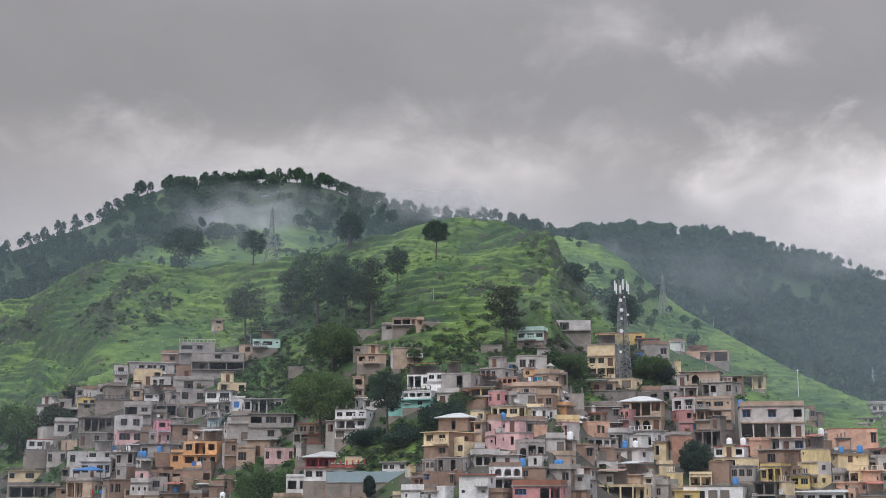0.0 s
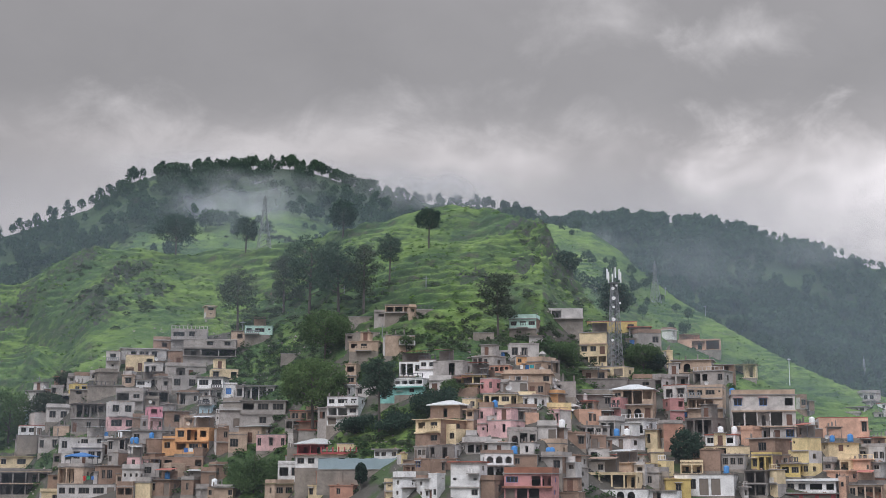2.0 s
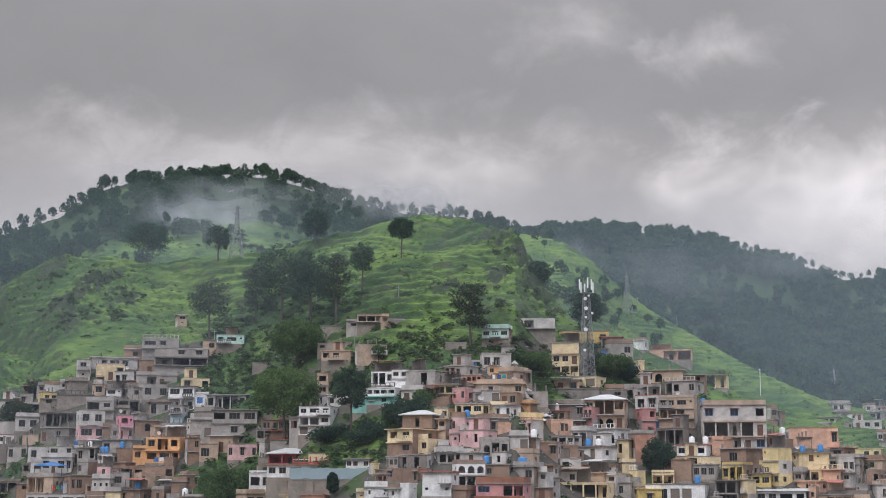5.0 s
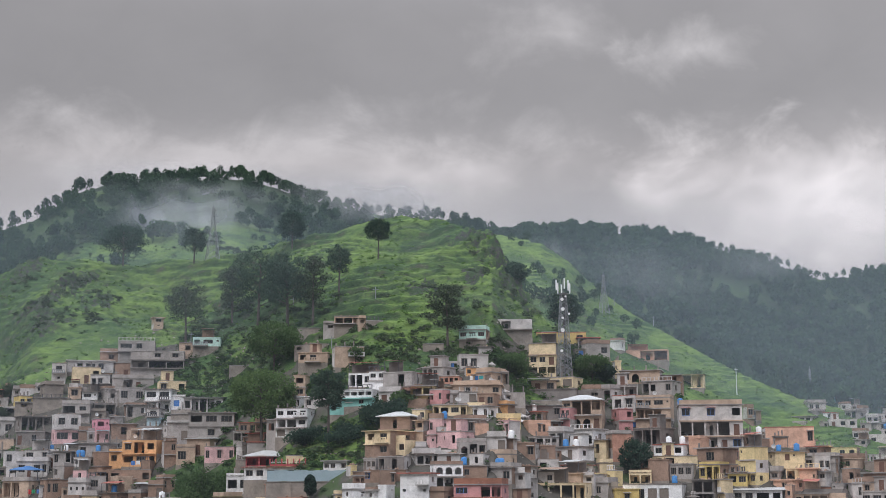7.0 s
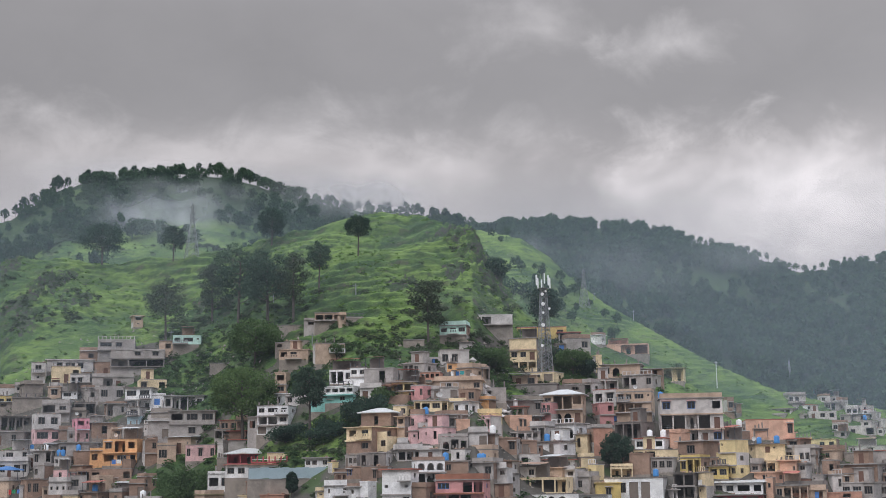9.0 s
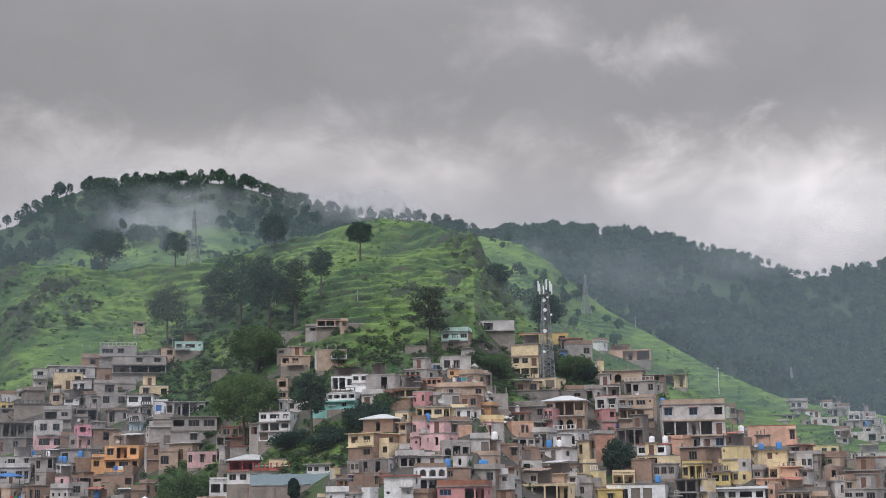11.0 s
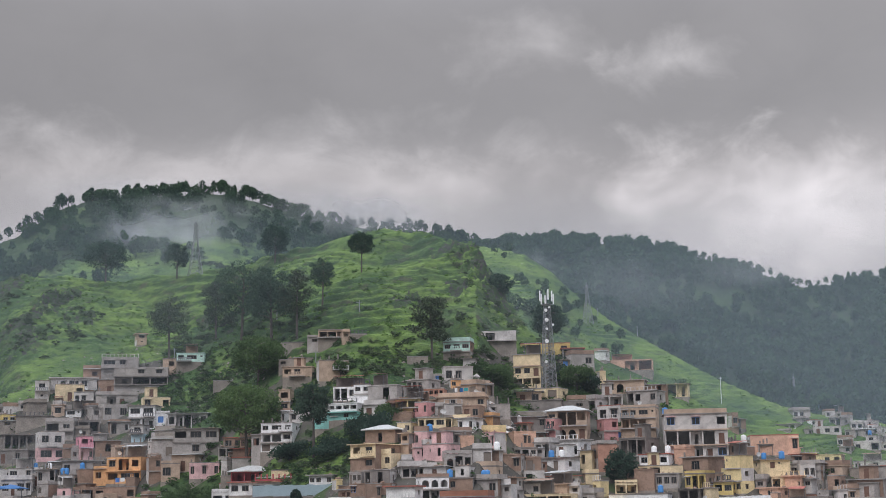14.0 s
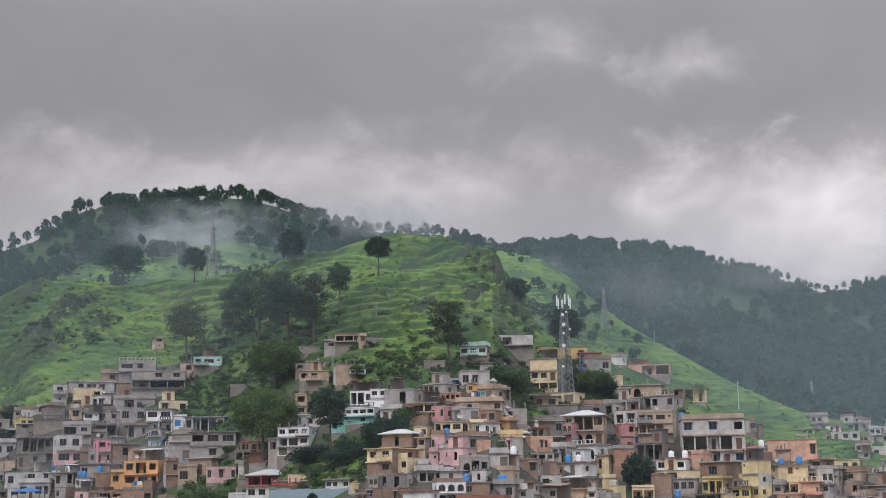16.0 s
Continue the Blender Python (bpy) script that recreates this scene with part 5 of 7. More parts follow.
house(10.4, 231.8, 20.2, -32, 5.2, 4.8, 2.8, "pink", ["w.v.w."], "slab")
house(9.9, 234.8, 21.7, 2, 2.0, 3.2, 2.2, "light", [".."], "slab")
house(15.2, 236.3, 22.6, 16, 4.6, 4.0, 2.7, "grey", [".w.."], "slab")
house(16.6, 240.7, 25.3, -31, 2.9, 4.0, 2.5, "white", ["w.w"], "slab")
house(21.1, 248.9, 25.9, -32, 2.0, 3.1, 2.7, "orange", [".."], "slab")
house(21.2, 242.8, 23.9, 2, 5.3, 4.0, 1.8, "yellow", ["w..."], "slab")
house(16.5, 235.7, 22.6, 14, 2.4, 4.0, 1.8, "peach", ["..."], "slab")
house(20.4, 240.9, 22.0, -40, 2.6, 3.6, 3.3, "pink", ["...w"], "slab")
house(28.2, 252.4, 23.1, 15, 4.3, 4.0, 2.8, "peach", ["..ww."], "slab")
house(27.8, 248.7, 21.3, 2, 4.2, 4.0, 1.6, "light", ["wOw"], "slab")
house(28.6, 261.4, 26.2, -33, 2.5, 4.0, 1.9, "brown", ["oo"], "rust")
house(37.2, 261.4, 24.7, -16, 7.5, 5.8, 5.7, "tan", ["wOOo", "waad"], "hip")
house(33.9, 260.3, 24.6, -35, 1.9, 3.0, 4.2, "rose", ["ww", "v."], "slab")
house(36.2, 255.4, 21.6, -42, 4.9, 4.6, 2.9, "white", [".aaa"], "slab")
house(32.8, 272.5, 31.2, -12, 10.0, 4.0, 2.0, "dark", ["......"], "slab")
house(29.6, 262.6, 26.9, -2, 7.6, 5.6, 2.5, "dark", ["w...w"], "tin")
house(10.1, 218.5, 13.8, 9, 4.5, 4.0, 3.4, "white", ["aaa", "OO."], "slab")
house(7.2, 226.9, 17.5, 10, 4.1, 4.0, 1.7, "light", ["OOO"], "slab")
house(14.6, 228.8, 18.7, 10, 4.5, 4.0, 2.5, "grey", ["aOw"], "slab")
house(14.8, 224.8, 17.0, -21, 2.3, 4.0, 2.1, "light", [".w."], "slab")
house(19.0, 228.5, 17.1, -20, 3.5, 4.0, 2.0, "tan", ["w..."], "slab")
house(20.7, 234.6, 18.8, -16, 2.0, 3.5, 3.1, "brown", [".."], "slab")
house(24.4, 240.3, 18.6, -16, 3.2, 4.0, 2.8, "brown", [".w"], "slab")
house(28.6, 243.6, 18.5, 8, 2.7, 4.0, 2.5, "brown", ["s."], "slab")
house(4.6, 213.0, 10.3, -20, 4.6, 4.0, 5.5, "white", ["...", "v.v", "..w"], "rust")
house(-0.3, 214.5, 10.3, -31, 1.5, 2.5, 3.7, "white", ["..", "dw"], "slab")
house(14.1, 211.8, 10.3, -15, 7.4, 5.9, 3.8, "rose", ["W.OO", "sOO."], "para", frames="blue", trim="brick")
house(8.0, 212.1, 10.4, -26, 2.3, 4.0, 2.8, "brown", ["..."], "slab")
house(29.4, 232.9, 12.0, -19, 8.4, 6.7, 2.5, "cream", ["oOOO"], "slab")
house(30.4, 229.7, 9.9, -18, 8.8, 7.0, 1.9, "white", ["..aa."], "slab")
house(32.5, 247.9, 18.7, -42, 5.1, 4.9, 2.3, "white", ["w.s."], "slab")
house(32.4, 242.8, 16.3, -44, 4.1, 4.0, 1.4, "white", ["..w"], "rust")
house(31.5, 238.2, 14.2, -37, 4.5, 4.2, 2.0, "tan", [".s.."], "slab")
house(36.2, 240.5, 14.0, -36, 1.4, 2.5, 2.2, "yellow", ["Ww"], "slab")
house(6.0, 245.2, 25.5, -20, 2.5, 4.0, 2.0, "cream", [".w"], "slab")
house(11.5, 245.0, 26.4, -10, 6.1, 4.7, 1.9, "cream", ["OWWO"], "slab")
house(1.1, 224.7, 16.0, -18, 4.3, 4.0, 2.7, "dark", ["O.O."], "slab")
house(0.6, 220.7, 13.8, 7, 2.3, 3.5, 2.7, "brown", ["..w"], "slab")
house(14.3, 221.3, 15.1, -13, 3.8, 4.0, 2.0, "brown", ["w.."], "slab")
house(22.7, 232.6, 15.3, -25, 3.4, 4.0, 2.0, "brown", [".w."], "slab")
house(21.7, 225.5, 11.6, -32, 2.9, 4.0, 3.5, "grey", [".w", ".."], "slab")
house(19.8, 219.1, 9.9, -19, 5.5, 4.5, 1.4, "brown", ["w..."], "slab")
house(39.0, 251.2, 19.0, -24, 2.2, 3.8, 3.4, "cream", ["w."], "slab")
house(8.1, 232.6, 20.2, 9, 1.1, 2.7, 2.3, "pink", ["v"], "slab")
house(51.1, 262.8, 25.1, -19, 6.6, 5.1, 5.7, "tan", ["wwWv", "OOO.", "...."], "slab")
house(48.4, 255.7, 21.3, -40, 5.6, 5.2, 3.4, "dark", ["OOO"], "slab")
house(60.0, 253.7, 20.4, -9, 11.4, 7.5, 8.5, "light", ["w.w.w", "OOOOd", ".OOdw"], "para", frames="blue", trim="tan", shades="pink")
house(45.8, 262.5, 24.4, 11, 2.8, 4.0, 4.3, "rose", [".w", ".."], "slab")
house(43.0, 251.1, 18.5, 9, 3.6, 4.0, 5.0, "salmon", ["...", "..."], "slab")
house(51.4, 251.3, 19.4, -27, 5.4, 4.5, 2.1, "white", ["w.w"], "rust")
house(56.4, 252.0, 19.6, -41, 2.4, 3.7, 2.9, "peach", [".."], "slab")
house(58.3, 248.5, 17.6, -47, 5.4, 5.2, 3.2, "brown", [".W."], "open")
house(51.8, 247.6, 17.6, -4, 8.0, 6.1, 1.8, "cream", ["wO.."], "slab")
house(51.8, 243.0, 15.3, -23, 3.9, 4.0, 2.5, "grey", ["WWW"], "slab")
house(47.9, 243.3, 15.0, -22, 3.5, 4.0, 3.6, "brown", ["..."], "slab")
house(63.5, 242.6, 14.2, -50, 3.2, 4.0, 6.6, "yellow", ["v..", "...", ".WW"], "slab")
house(72.6, 247.6, 16.9, 3, 5.5, 4.8, 3.2, "cream", [".dv.", "...."], "slab")
house(56.7, 242.5, 14.9, -39, 3.9, 4.0, 2.8, "mustard", ["wOO"], "slab")
house(61.3, 241.3, 14.0, -21, 3.3, 4.0, 2.2, "mustard", ["WW"], "slab")
house(53.7, 234.9, 10.8, -27, 3.6, 4.0, 4.2, "dark", ["OO", "OO"], "slab")
house(45.2, 235.4, 10.8, -18, 9.9, 7.5, 3.5, "white", [".wss."], "slab")
house(39.2, 241.6, 13.5, -45, 1.6, 2.5, 3.2, "yellow", ["w."], "slab")
house(40.8, 234.7, 10.1, -2, 4.1, 4.0, 3.4, "mustard", [".w."], "slab")
house(75.1, 255.7, 21.2, -10, 8.8, 6.7, 3.7, "peach", [".....w"], "rust")
house(127.9, 412.1, 24.7, 2, 1.8, 3.6, 4.2, "peach", [".."], "slab")
house(73.4, 255.7, 21.1, 3, 2.6, 4.0, 2.1, "dark", ["O"], "slab")
house(63.4, 236.6, 11.2, -22, 8.3, 6.3, 2.1, "white", ["wwWw"], "tin")
house(62.5, 234.3, 10.0, -27, 7.8, 6.2, 1.2, "red", ["sss"], "slab")
house(68.5, 235.5, 10.3, -27, 1.2, 2.8, 3.8, "peach", ["v"], "slab")
house(72.5, 236.1, 10.2, -25, 5.5, 4.2, 2.5, "tan", ["wOOO"], "slab")
house(73.6, 243.6, 14.6, -12, 5.8, 4.3, 2.4, "cream", ["O..v"], "slab")
house(69.4, 241.0, 13.2, -47, 4.3, 4.1, 1.8, "peach", [".w."], "slab")
house(78.2, 246.9, 16.0, -2, 2.8, 4.0, 3.2, "light", [".WW"], "slab")
house(130.7, 408.9, 23.8, 2, 4.0, 4.0, 3.5, "cream", ["w.."], "slab")
house(76.6, 242.5, 13.3, -42, 1.4, 2.5, 3.2, "light", ["w", "."], "slab")
house(56.8, 235.0, 10.6, -49, 1.4, 2.5, 4.5, "cream", ["..", "v."], "slab")
house(114.2, 429.8, 32.9, 7, 2.1, 3.8, 7.1, "brown", ["w", "."], "slab")
house(66.8, 256.2, 21.1, -50, 2.7, 3.7, 2.4, "brown", ["sw"], "slab")
house(115.1, 431.2, 33.0, -42, 2.3, 3.7, 5.9, "dark", ["O", "w"], "slab")
house(62.6, 245.4, 15.9, -33, 3.2, 4.0, 1.9, "brown", ["w.."], "slab")
house(51.9, 233.8, 10.3, 5, 0.8, 2.5, 1.9, "light", ["w"], "slab")
house(39.2, 245.9, 16.2, 1, 2.4, 3.8, 1.9, "cream", [".."], "slab")
house(-60.8, 341.1, 44.9, 7, 8.8, 6.3, 5.4, "grey", ["Ww.", "..w"], "slab")
house(-77.3, 332.1, 39.0, 8, 3.2, 4.0, 5.0, "light", ["w", "v"], "slab")
house(-71.0, 337.4, 42.3, 13, 10.8, 7.5, 2.8, "light", [".wWw."], "slab")
house(-70.4, 330.6, 39.0, 15, 6.5, 4.7, 4.0, "cream", [".dw"], "slab")
house(-66.5, 327.3, 37.2, 2, 4.5, 4.0, 3.6, "light", ["ww."], "slab")
house(-58.4, 324.8, 36.9, 13, 9.4, 6.8, 2.9, "grey", [".Od."], "slab")
house(-71.2, 322.2, 34.8, 8, 2.9, 3.9, 2.7, "tan", ["w"], "slab")
house(-80.6, 329.0, 36.8, 5, 2.6, 3.9, 1.6, "light", ["w"], "slab")
house(-59.0, 361.7, 55.9, 18, 2.5, 3.8, 2.9, "tan", ["w", "v"], "slab")
house(-90.1, 335.4, 36.7, 3, 0.9, 2.6, 2.2, "stone", ["."], "slab")
house(-89.4, 328.8, 32.8, 6, 2.9, 4.0, 2.7, "grey", ["w."], "slab")
house(-94.1, 324.6, 25.8, 11, 2.6, 3.7, 3.5, "mint", [".w"], "tin")
house(-75.7, 319.1, 32.2, 9, 8.0, 4.0, 2.6, "stone", ["...."], "slab")
house(-53.7, 329.4, 40.7, 7, 12.4, 7.5, 5.9, "grey", [".ww", "OOO", "..."], "slab")
house(-42.7, 333.0, 46.2, 1, 6.6, 5.0, 4.1, "mint", ["wWv", "..."], "slab", low="stone")
house(-7.9, 296.1, 47.7, -3, 5.9, 4.4, 3.0, "tan", ["OOO", "..."], "slab", low="stone")
house(-2.2, 292.2, 48.1, 9, 3.6, 4.0, 1.1, "stone", ["..."], "slab")
house(-14.7, 283.9, 37.5, -9, 6.1, 4.9, 4.1, "tan", ["ww.", "..."], "slab", low="stone")
house(-7.1, 277.9, 38.0, 9, 5.9, 4.4, 4.2, "tan", [".w", ".."], "slab")
house(-16.9, 276.7, 31.8, -10, 2.3, 3.8, 4.5, "tan", ["w", "w"], "slab")
house(-3.4, 263.5, 33.0, -8, 7.0, 5.5, 2.6, "white", ["OOWW"], "slab")
house(-14.6, 293.9, 42.7, -6, 5.3, 4.0, 1.8, "stone", [".."], "slab")
house(17.7, 278.7, 42.0, -15, 5.5, 4.4, 3.7, "mint", ["WWW", "..."], "para", low="stone")
house(27.0, 293.3, 45.7, -4, 8.9, 6.3, 4.0, "light", ["OO..", "...."], "slab", low="stone")
house(17.3, 267.4, 36.3, 3, 5.6, 4.2, 3.2, "light", ["ww."], "slab")
house(16.8, 265.2, 35.2, 10, 2.4, 3.9, 1.6, "orange", ["w."], "slab")
house(38.8, 302.0, 45.5, -5, 10.9, 7.5, 2.5, "mustard", ["O..w"], "rust")
house(32.5, 283.9, 36.7, -14, 5.6, 4.3, 6.9, "cream", ["...", "wwd", "ooo"], "slab", trim="tan")
house(44.6, 300.2, 43.6, -1, 4.5, 4.0, 3.0, "grey", ["O.."], "rust")
house(-1.4, 261.0, 32.3, -12, 3.2, 4.0, 3.4, "white", ["ww", ".."], "slab")
house(9.1, 263.6, 34.4, -35, 4.8, 4.5, 2.3, "grey", ["OOw."], "slab")
house(2.4, 259.2, 32.4, -24, 6.0, 5.4, 2.9, "grey", ["..O."], "slab")
house(6.9, 253.4, 29.2, -17, 4.5, 4.0, 3.1, "yellow", ["OO", "d.w"], "slab", frames="green")
house(12.1, 261.0, 33.2, -13, 3.8, 4.0, 1.6, "salmon", ["oooo"], "slab")
house(16.9, 254.2, 30.6, -8, 8.7, 6.4, 2.0, "tan", [".w..w"], "slab")
house(9.3, 251.8, 29.0, -36, 2.7, 3.9, 2.5, "rose", ["w.w"], "slab")
house(22.1, 261.8, 33.3, 6, 3.0, 4.0, 2.4, "dark", ["OO"], "slab")
house(19.9, 274.0, 40.1, -10, 2.5, 3.7, 1.7, "light", [".."], "slab")
house(5.2, 251.7, 28.3, -18, 5.0, 4.0, 1.4, "brown", ["..."], "slab")
house(49.1, 289.1, 36.8, 10, 1.3, 2.5, 3.6, "cream", ["v."], "slab")
house(53.0, 285.4, 35.4, -17, 8.0, 6.1, 2.7, "tan", ["wa.."], "slab")
house(88.4, 462.6, 53.9, -15, 13.9, 7.5, 3.5, "peach", [".OO"], "slab")
house(55.1, 278.9, 32.6, -31, 6.4, 5.5, 2.7, "grey", ["Ow.w"], "slab")
house(100.4, 449.4, 44.5, -19, 7.5, 5.6, 4.3, "cream", ["OO"], "olive")
house(46.4, 297.9, 42.2, 14, 5.3, 4.7, 2.8, "grey", [".w"], "slab")
house(77.7, 462.3, 56.6, -34, 3.7, 4.0, 3.2, "white", [".."], "slab")
house(139.8, 443.8, 39.5, -2, 5.7, 6.0, 2.8, "light", ["ww."], "slab")
house(132.3, 436.4, 35.4, -42, 5.9, 6.0, 2.0, "light", ["WWW"], "slab")
house(263.2, 814.5, 68.0, -28, 7.2, 6.0, 3.0, "teal", ["w."], "slab")
house(149.2, 443.6, 39.6, -4, 3.0, 4.6, 2.3, "light", ["w."], "slab")
house(148.5, 438.0, 36.8, -53, 4.1, 5.7, 2.5, "grey", ["WO"], "slab")
house(143.3, 430.0, 33.5, -12, 8.5, 6.0, 2.6, "light", ["dww"], "slab")
house(140.7, 437.2, 36.6, -50, 3.0, 4.4, 2.0, "white", [".w"], "rust")
house(154.1, 433.7, 35.0, -14, 3.7, 4.6, 2.5, "light", ["ww"], "slab")
house(158.0, 435.5, 35.3, -50, 3.1, 4.6, 2.9, "light", ["w.w"], "slab")
house(145.2, 421.4, 29.3, -31, 3.9, 5.2, 2.8, "light", ["w."], "slab")
house(151.7, 419.7, 28.2, -31, 7.7, 6.0, 2.4, "light", ["w.O"], "slab")
house(155.1, 424.8, 30.4, -40, 3.3, 5.2, 2.4, "light", ["w"], "slab")
house(133.4, 406.7, 23.0, -26, 11.0, 7.5, 3.6, "yellow", ["..ww"], "slab")
house(83.6, 249.6, 17.1, -46, 3.9, 4.0, 1.8, "tan", [".w."], "slab")
house(78.4, 248.2, 16.4, -31, 4.9, 4.0, 3.0, "grey", ["W.O."], "slab")
house(81.9, 244.4, 14.1, -34, 2.2, 3.9, 2.9, "brown", [".w"], "slab")
house(86.9, 242.4, 12.9, -40, 6.1, 5.3, 3.3, "brown", ["....."], "slab")
house(84.5, 237.9, 10.2, -45, 6.2, 5.6, 2.8, "grey", ["WWW"], "slab")
house(92.1, 247.1, 16.1, -15, 3.4, 4.0, 2.6, "grey", [".."], "rust")
house(76.6, 244.0, 14.1, -47, 1.1, 2.5, 2.4, "light", ["w"], "slab")
house(73.9, 242.0, 13.4, -27, 2.8, 4.0, 3.6, "peach", ["..v"], "slab")
house(74.9, 236.9, 10.3, -28, 6.4, 5.1, 2.2, "dark", ["OOO"], "slab")
house(81.8, 239.7, 11.5, -6, 1.7, 3.3, 2.9, "light", [".w"], "slab")
house(76.9, 236.3, 9.9, -14, 7.9, 4.0, 1.4, "salmon", ["...."], "slab")
house(147.3, 404.8, 21.6, -30, 10.2, 7.5, 2.9, "light", ["w.w."], "slab")
house(84.2, 241.7, 12.6, -26, 3.6, 4.0, 2.0, "tan", [".w."], "slab")
retaining_wall(-10.3, 250.6, 18.4, 2, 14.5, 1.3, "cream")
retaining_wall(-86.5, 310.4, 21.5, 16, 11.7, 1.6, "stone")
retaining_wall(-60.6, 298.1, 22.5, 11, 7.6, 1.3, "dark")
house(-78.7, 294.9, 17.0, 2, 3.1, 4.0, 1.6, "dark", ["OO"], "slab")
retaining_wall(-32.0, 313.9, 40.6, 6, 6.1, 1.2, "stone")
retaining_wall(-22.9, 313.9, 49.3, 4, 4.2, 1.1, "stone")
retaining_wall(-15.3, 303.1, 48.1, 3, 8.3, 0.9, "stone")
retaining_wall(9.7, 276.6, 40.9, -2, 4.2, 1.7, "stone")
retaining_wall(64.7, 265.5, 25.9, -14, 6.3, 0.7, "stone")
retaining_wall(31.0, 269.2, 29.9, -7, 7.2, 0.9, "stone")
retaining_wall(49.1, 253.0, 20.0, -11, 7.6, 1.2, "stone")
retaining_wall(-24.8, 266.4, 18.4, 5, 6.6, 1.0, "stone")
retaining_wall(-81.5, 322.1, 32.8, 14, 2.6, 1.1, "stone")
house(136.9, 439.7, 37.4, -53, 3.2, 4.4, 2.0, "grey", ["w."], "slab")
house(152.7, 440.8, 38.1, -47, 2.2, 3.5, 2.2, "light", ["w."], "slab")
house(151.4, 444.2, 39.6, -46, 2.7, 4.2, 1.9, "grey", [".w"], "slab")
house(159.7, 431.4, 33.3, -42, 2.3, 4.3, 2.5, "grey", ["w."], "slab")
house(156.9, 420.2, 28.0, -37, 3.0, 4.7, 2.2, "light", [".w"], "slab")
house(149.9, 428.5, 32.6, -30, 3.1, 4.4, 2.2, "grey", ["w."], "slab")
house(154.3, 429.1, 32.5, -38, 3.5, 5.2, 2.6, "grey", ["..w"], "tin")
house(159.9, 425.7, 30.5, -55, 1.7, 2.5, 2.9, "light", ["w."], "slab")
house(143.9, 416.9, 27.2, -34, 3.4, 4.9, 2.1, "grey", [".w"], "slab")
house(137.4, 430.6, 33.4, -10, 2.3, 3.6, 2.0, "grey", [".w"], "slab")
house(159.0, 433.2, 34.5, -10, 2.9, 4.2, 2.2, "light", ["w."], "rust")
house(130.2, 433.1, 33.7, -31, 4.1, 4.0, 1.6, "grey", ["..."], "slab")
house(-60.5, 274.4, 9.7, -21, 3.7, 4.8, 2.3, "brown", ["oo"], "slab")
house(-56.9, 274.2, 9.7, -7, 3.0, 5.6, 3.1, "cream", ["..."], "slab")
house(90.5, 237.6, 10.4, -16, 4.5, 5.2, 2.2, "grey", ["oo"], "open")
house(-43.9, 272.2, 11.8, -1, 2.9, 5.1, 3.0, "brown", [".s"], "para")
house(36.6, 236.7, 12.0, -27, 2.7, 5.7, 2.6, "grey", ["W."], "para")
house(92.4, 240.3, 12.1, -42, 4.6, 5.1, 2.6, "brown", ["w.w"], "slab")
house(-56.9, 281.6, 13.7, 12, 3.2, 4.8, 2.8, "grey", ["W."], "slab")
house(-3.8, 223.5, 13.4, -25, 2.6, 5.3, 2.2, "brown", ["oo"], "slab")
house(93.8, 243.0, 13.8, -11, 3.7, 4.2, 3.1, "grey", [".d."], "open")
house(18.5, 221.7, 14.3, -24, 3.5, 5.1, 2.6, "grey", [".w"], "slab")
house(27.2, 235.4, 14.4, -13, 2.7, 5.3, 2.0, "light", [".w"], "slab")
house(44.7, 243.4, 14.5, -13, 3.9, 4.1, 1.8, "cream", ["OO"], "slab")
house(28.2, 239.6, 16.2, 5, 3.6, 5.5, 2.4, "light", ["w."], "open")
house(87.8, 248.2, 16.5, -37, 3.1, 4.7, 1.9, "stone", [".s"], "open")
house(-91.0, 313.6, 19.4, 15, 5.9, 4.7, 2.9, "grey", ["w."], "open")
house(-84.4, 305.3, 19.2, -16, 4.7, 5.1, 3.5, "grey", ["w.w"], "open")
house(-76.6, 296.0, 19.0, 20, 5.0, 4.4, 3.1, "light", ["w.w"], "slab")
house(-57.4, 291.7, 19.0, 21, 4.9, 4.7, 2.8, "brown", ["..."], "slab")
house(-39.6, 281.0, 18.8, 9, 3.7, 4.1, 3.5, "tan", ["W."], "slab")
house(10.4, 226.0, 17.5, -14, 3.7, 4.5, 1.7, "light", [".d."], "slab")
house(-61.6, 293.1, 20.1, 0, 3.8, 5.3, 3.5, "grey", ["w."], "slab")
house(-58.1, 296.1, 21.2, 14, 4.3, 4.3, 2.5, "grey", [".s"], "slab")
house(-37.5, 283.3, 20.8, -21, 5.2, 5.6, 3.3, "tan", [".d."], "tin")
house(-24.2, 269.2, 20.5, -4, 4.2, 4.5, 2.3, "grey", ["..."], "rust")
house(18.5, 229.5, 19.3, -5, 3.2, 4.9, 2.7, "light", [".s"], "para")
house(-82.4, 307.9, 22.6, -18, 4.0, 5.3, 2.5, "tan", ["..."], "slab")
house(31.0, 250.8, 20.9, -30, 3.0, 4.8, 3.0, "light", ["OO"], "para")
house(-28.4, 278.6, 22.7, -11, 3.2, 5.8, 2.6, "grey", ["oo"], "slab")
house(-25.0, 273.9, 22.5, -16, 3.6, 4.2, 2.2, "brown", ["..."], "rust")
house(-88.5, 317.4, 25.3, 29, 5.0, 5.8, 3.2, "light", ["..."], "slab")
house(-85.3, 315.7, 26.3, 21, 4.9, 4.6, 3.2, "light", ["ww"], "para")
house(-27.2, 280.4, 24.9, -9, 4.0, 5.6, 2.3, "brown", ["ww"], "rust")
house(-43.5, 299.1, 26.7, -20, 4.7, 5.0, 3.3, "stone", [".d."], "para")
house(-86.7, 322.5, 30.1, 10, 4.4, 4.3, 3.0, "light", ["OO"], "slab")
house(-62.1, 312.1, 29.6, 17, 4.7, 5.7, 3.6, "dark", ["oo"], "slab")
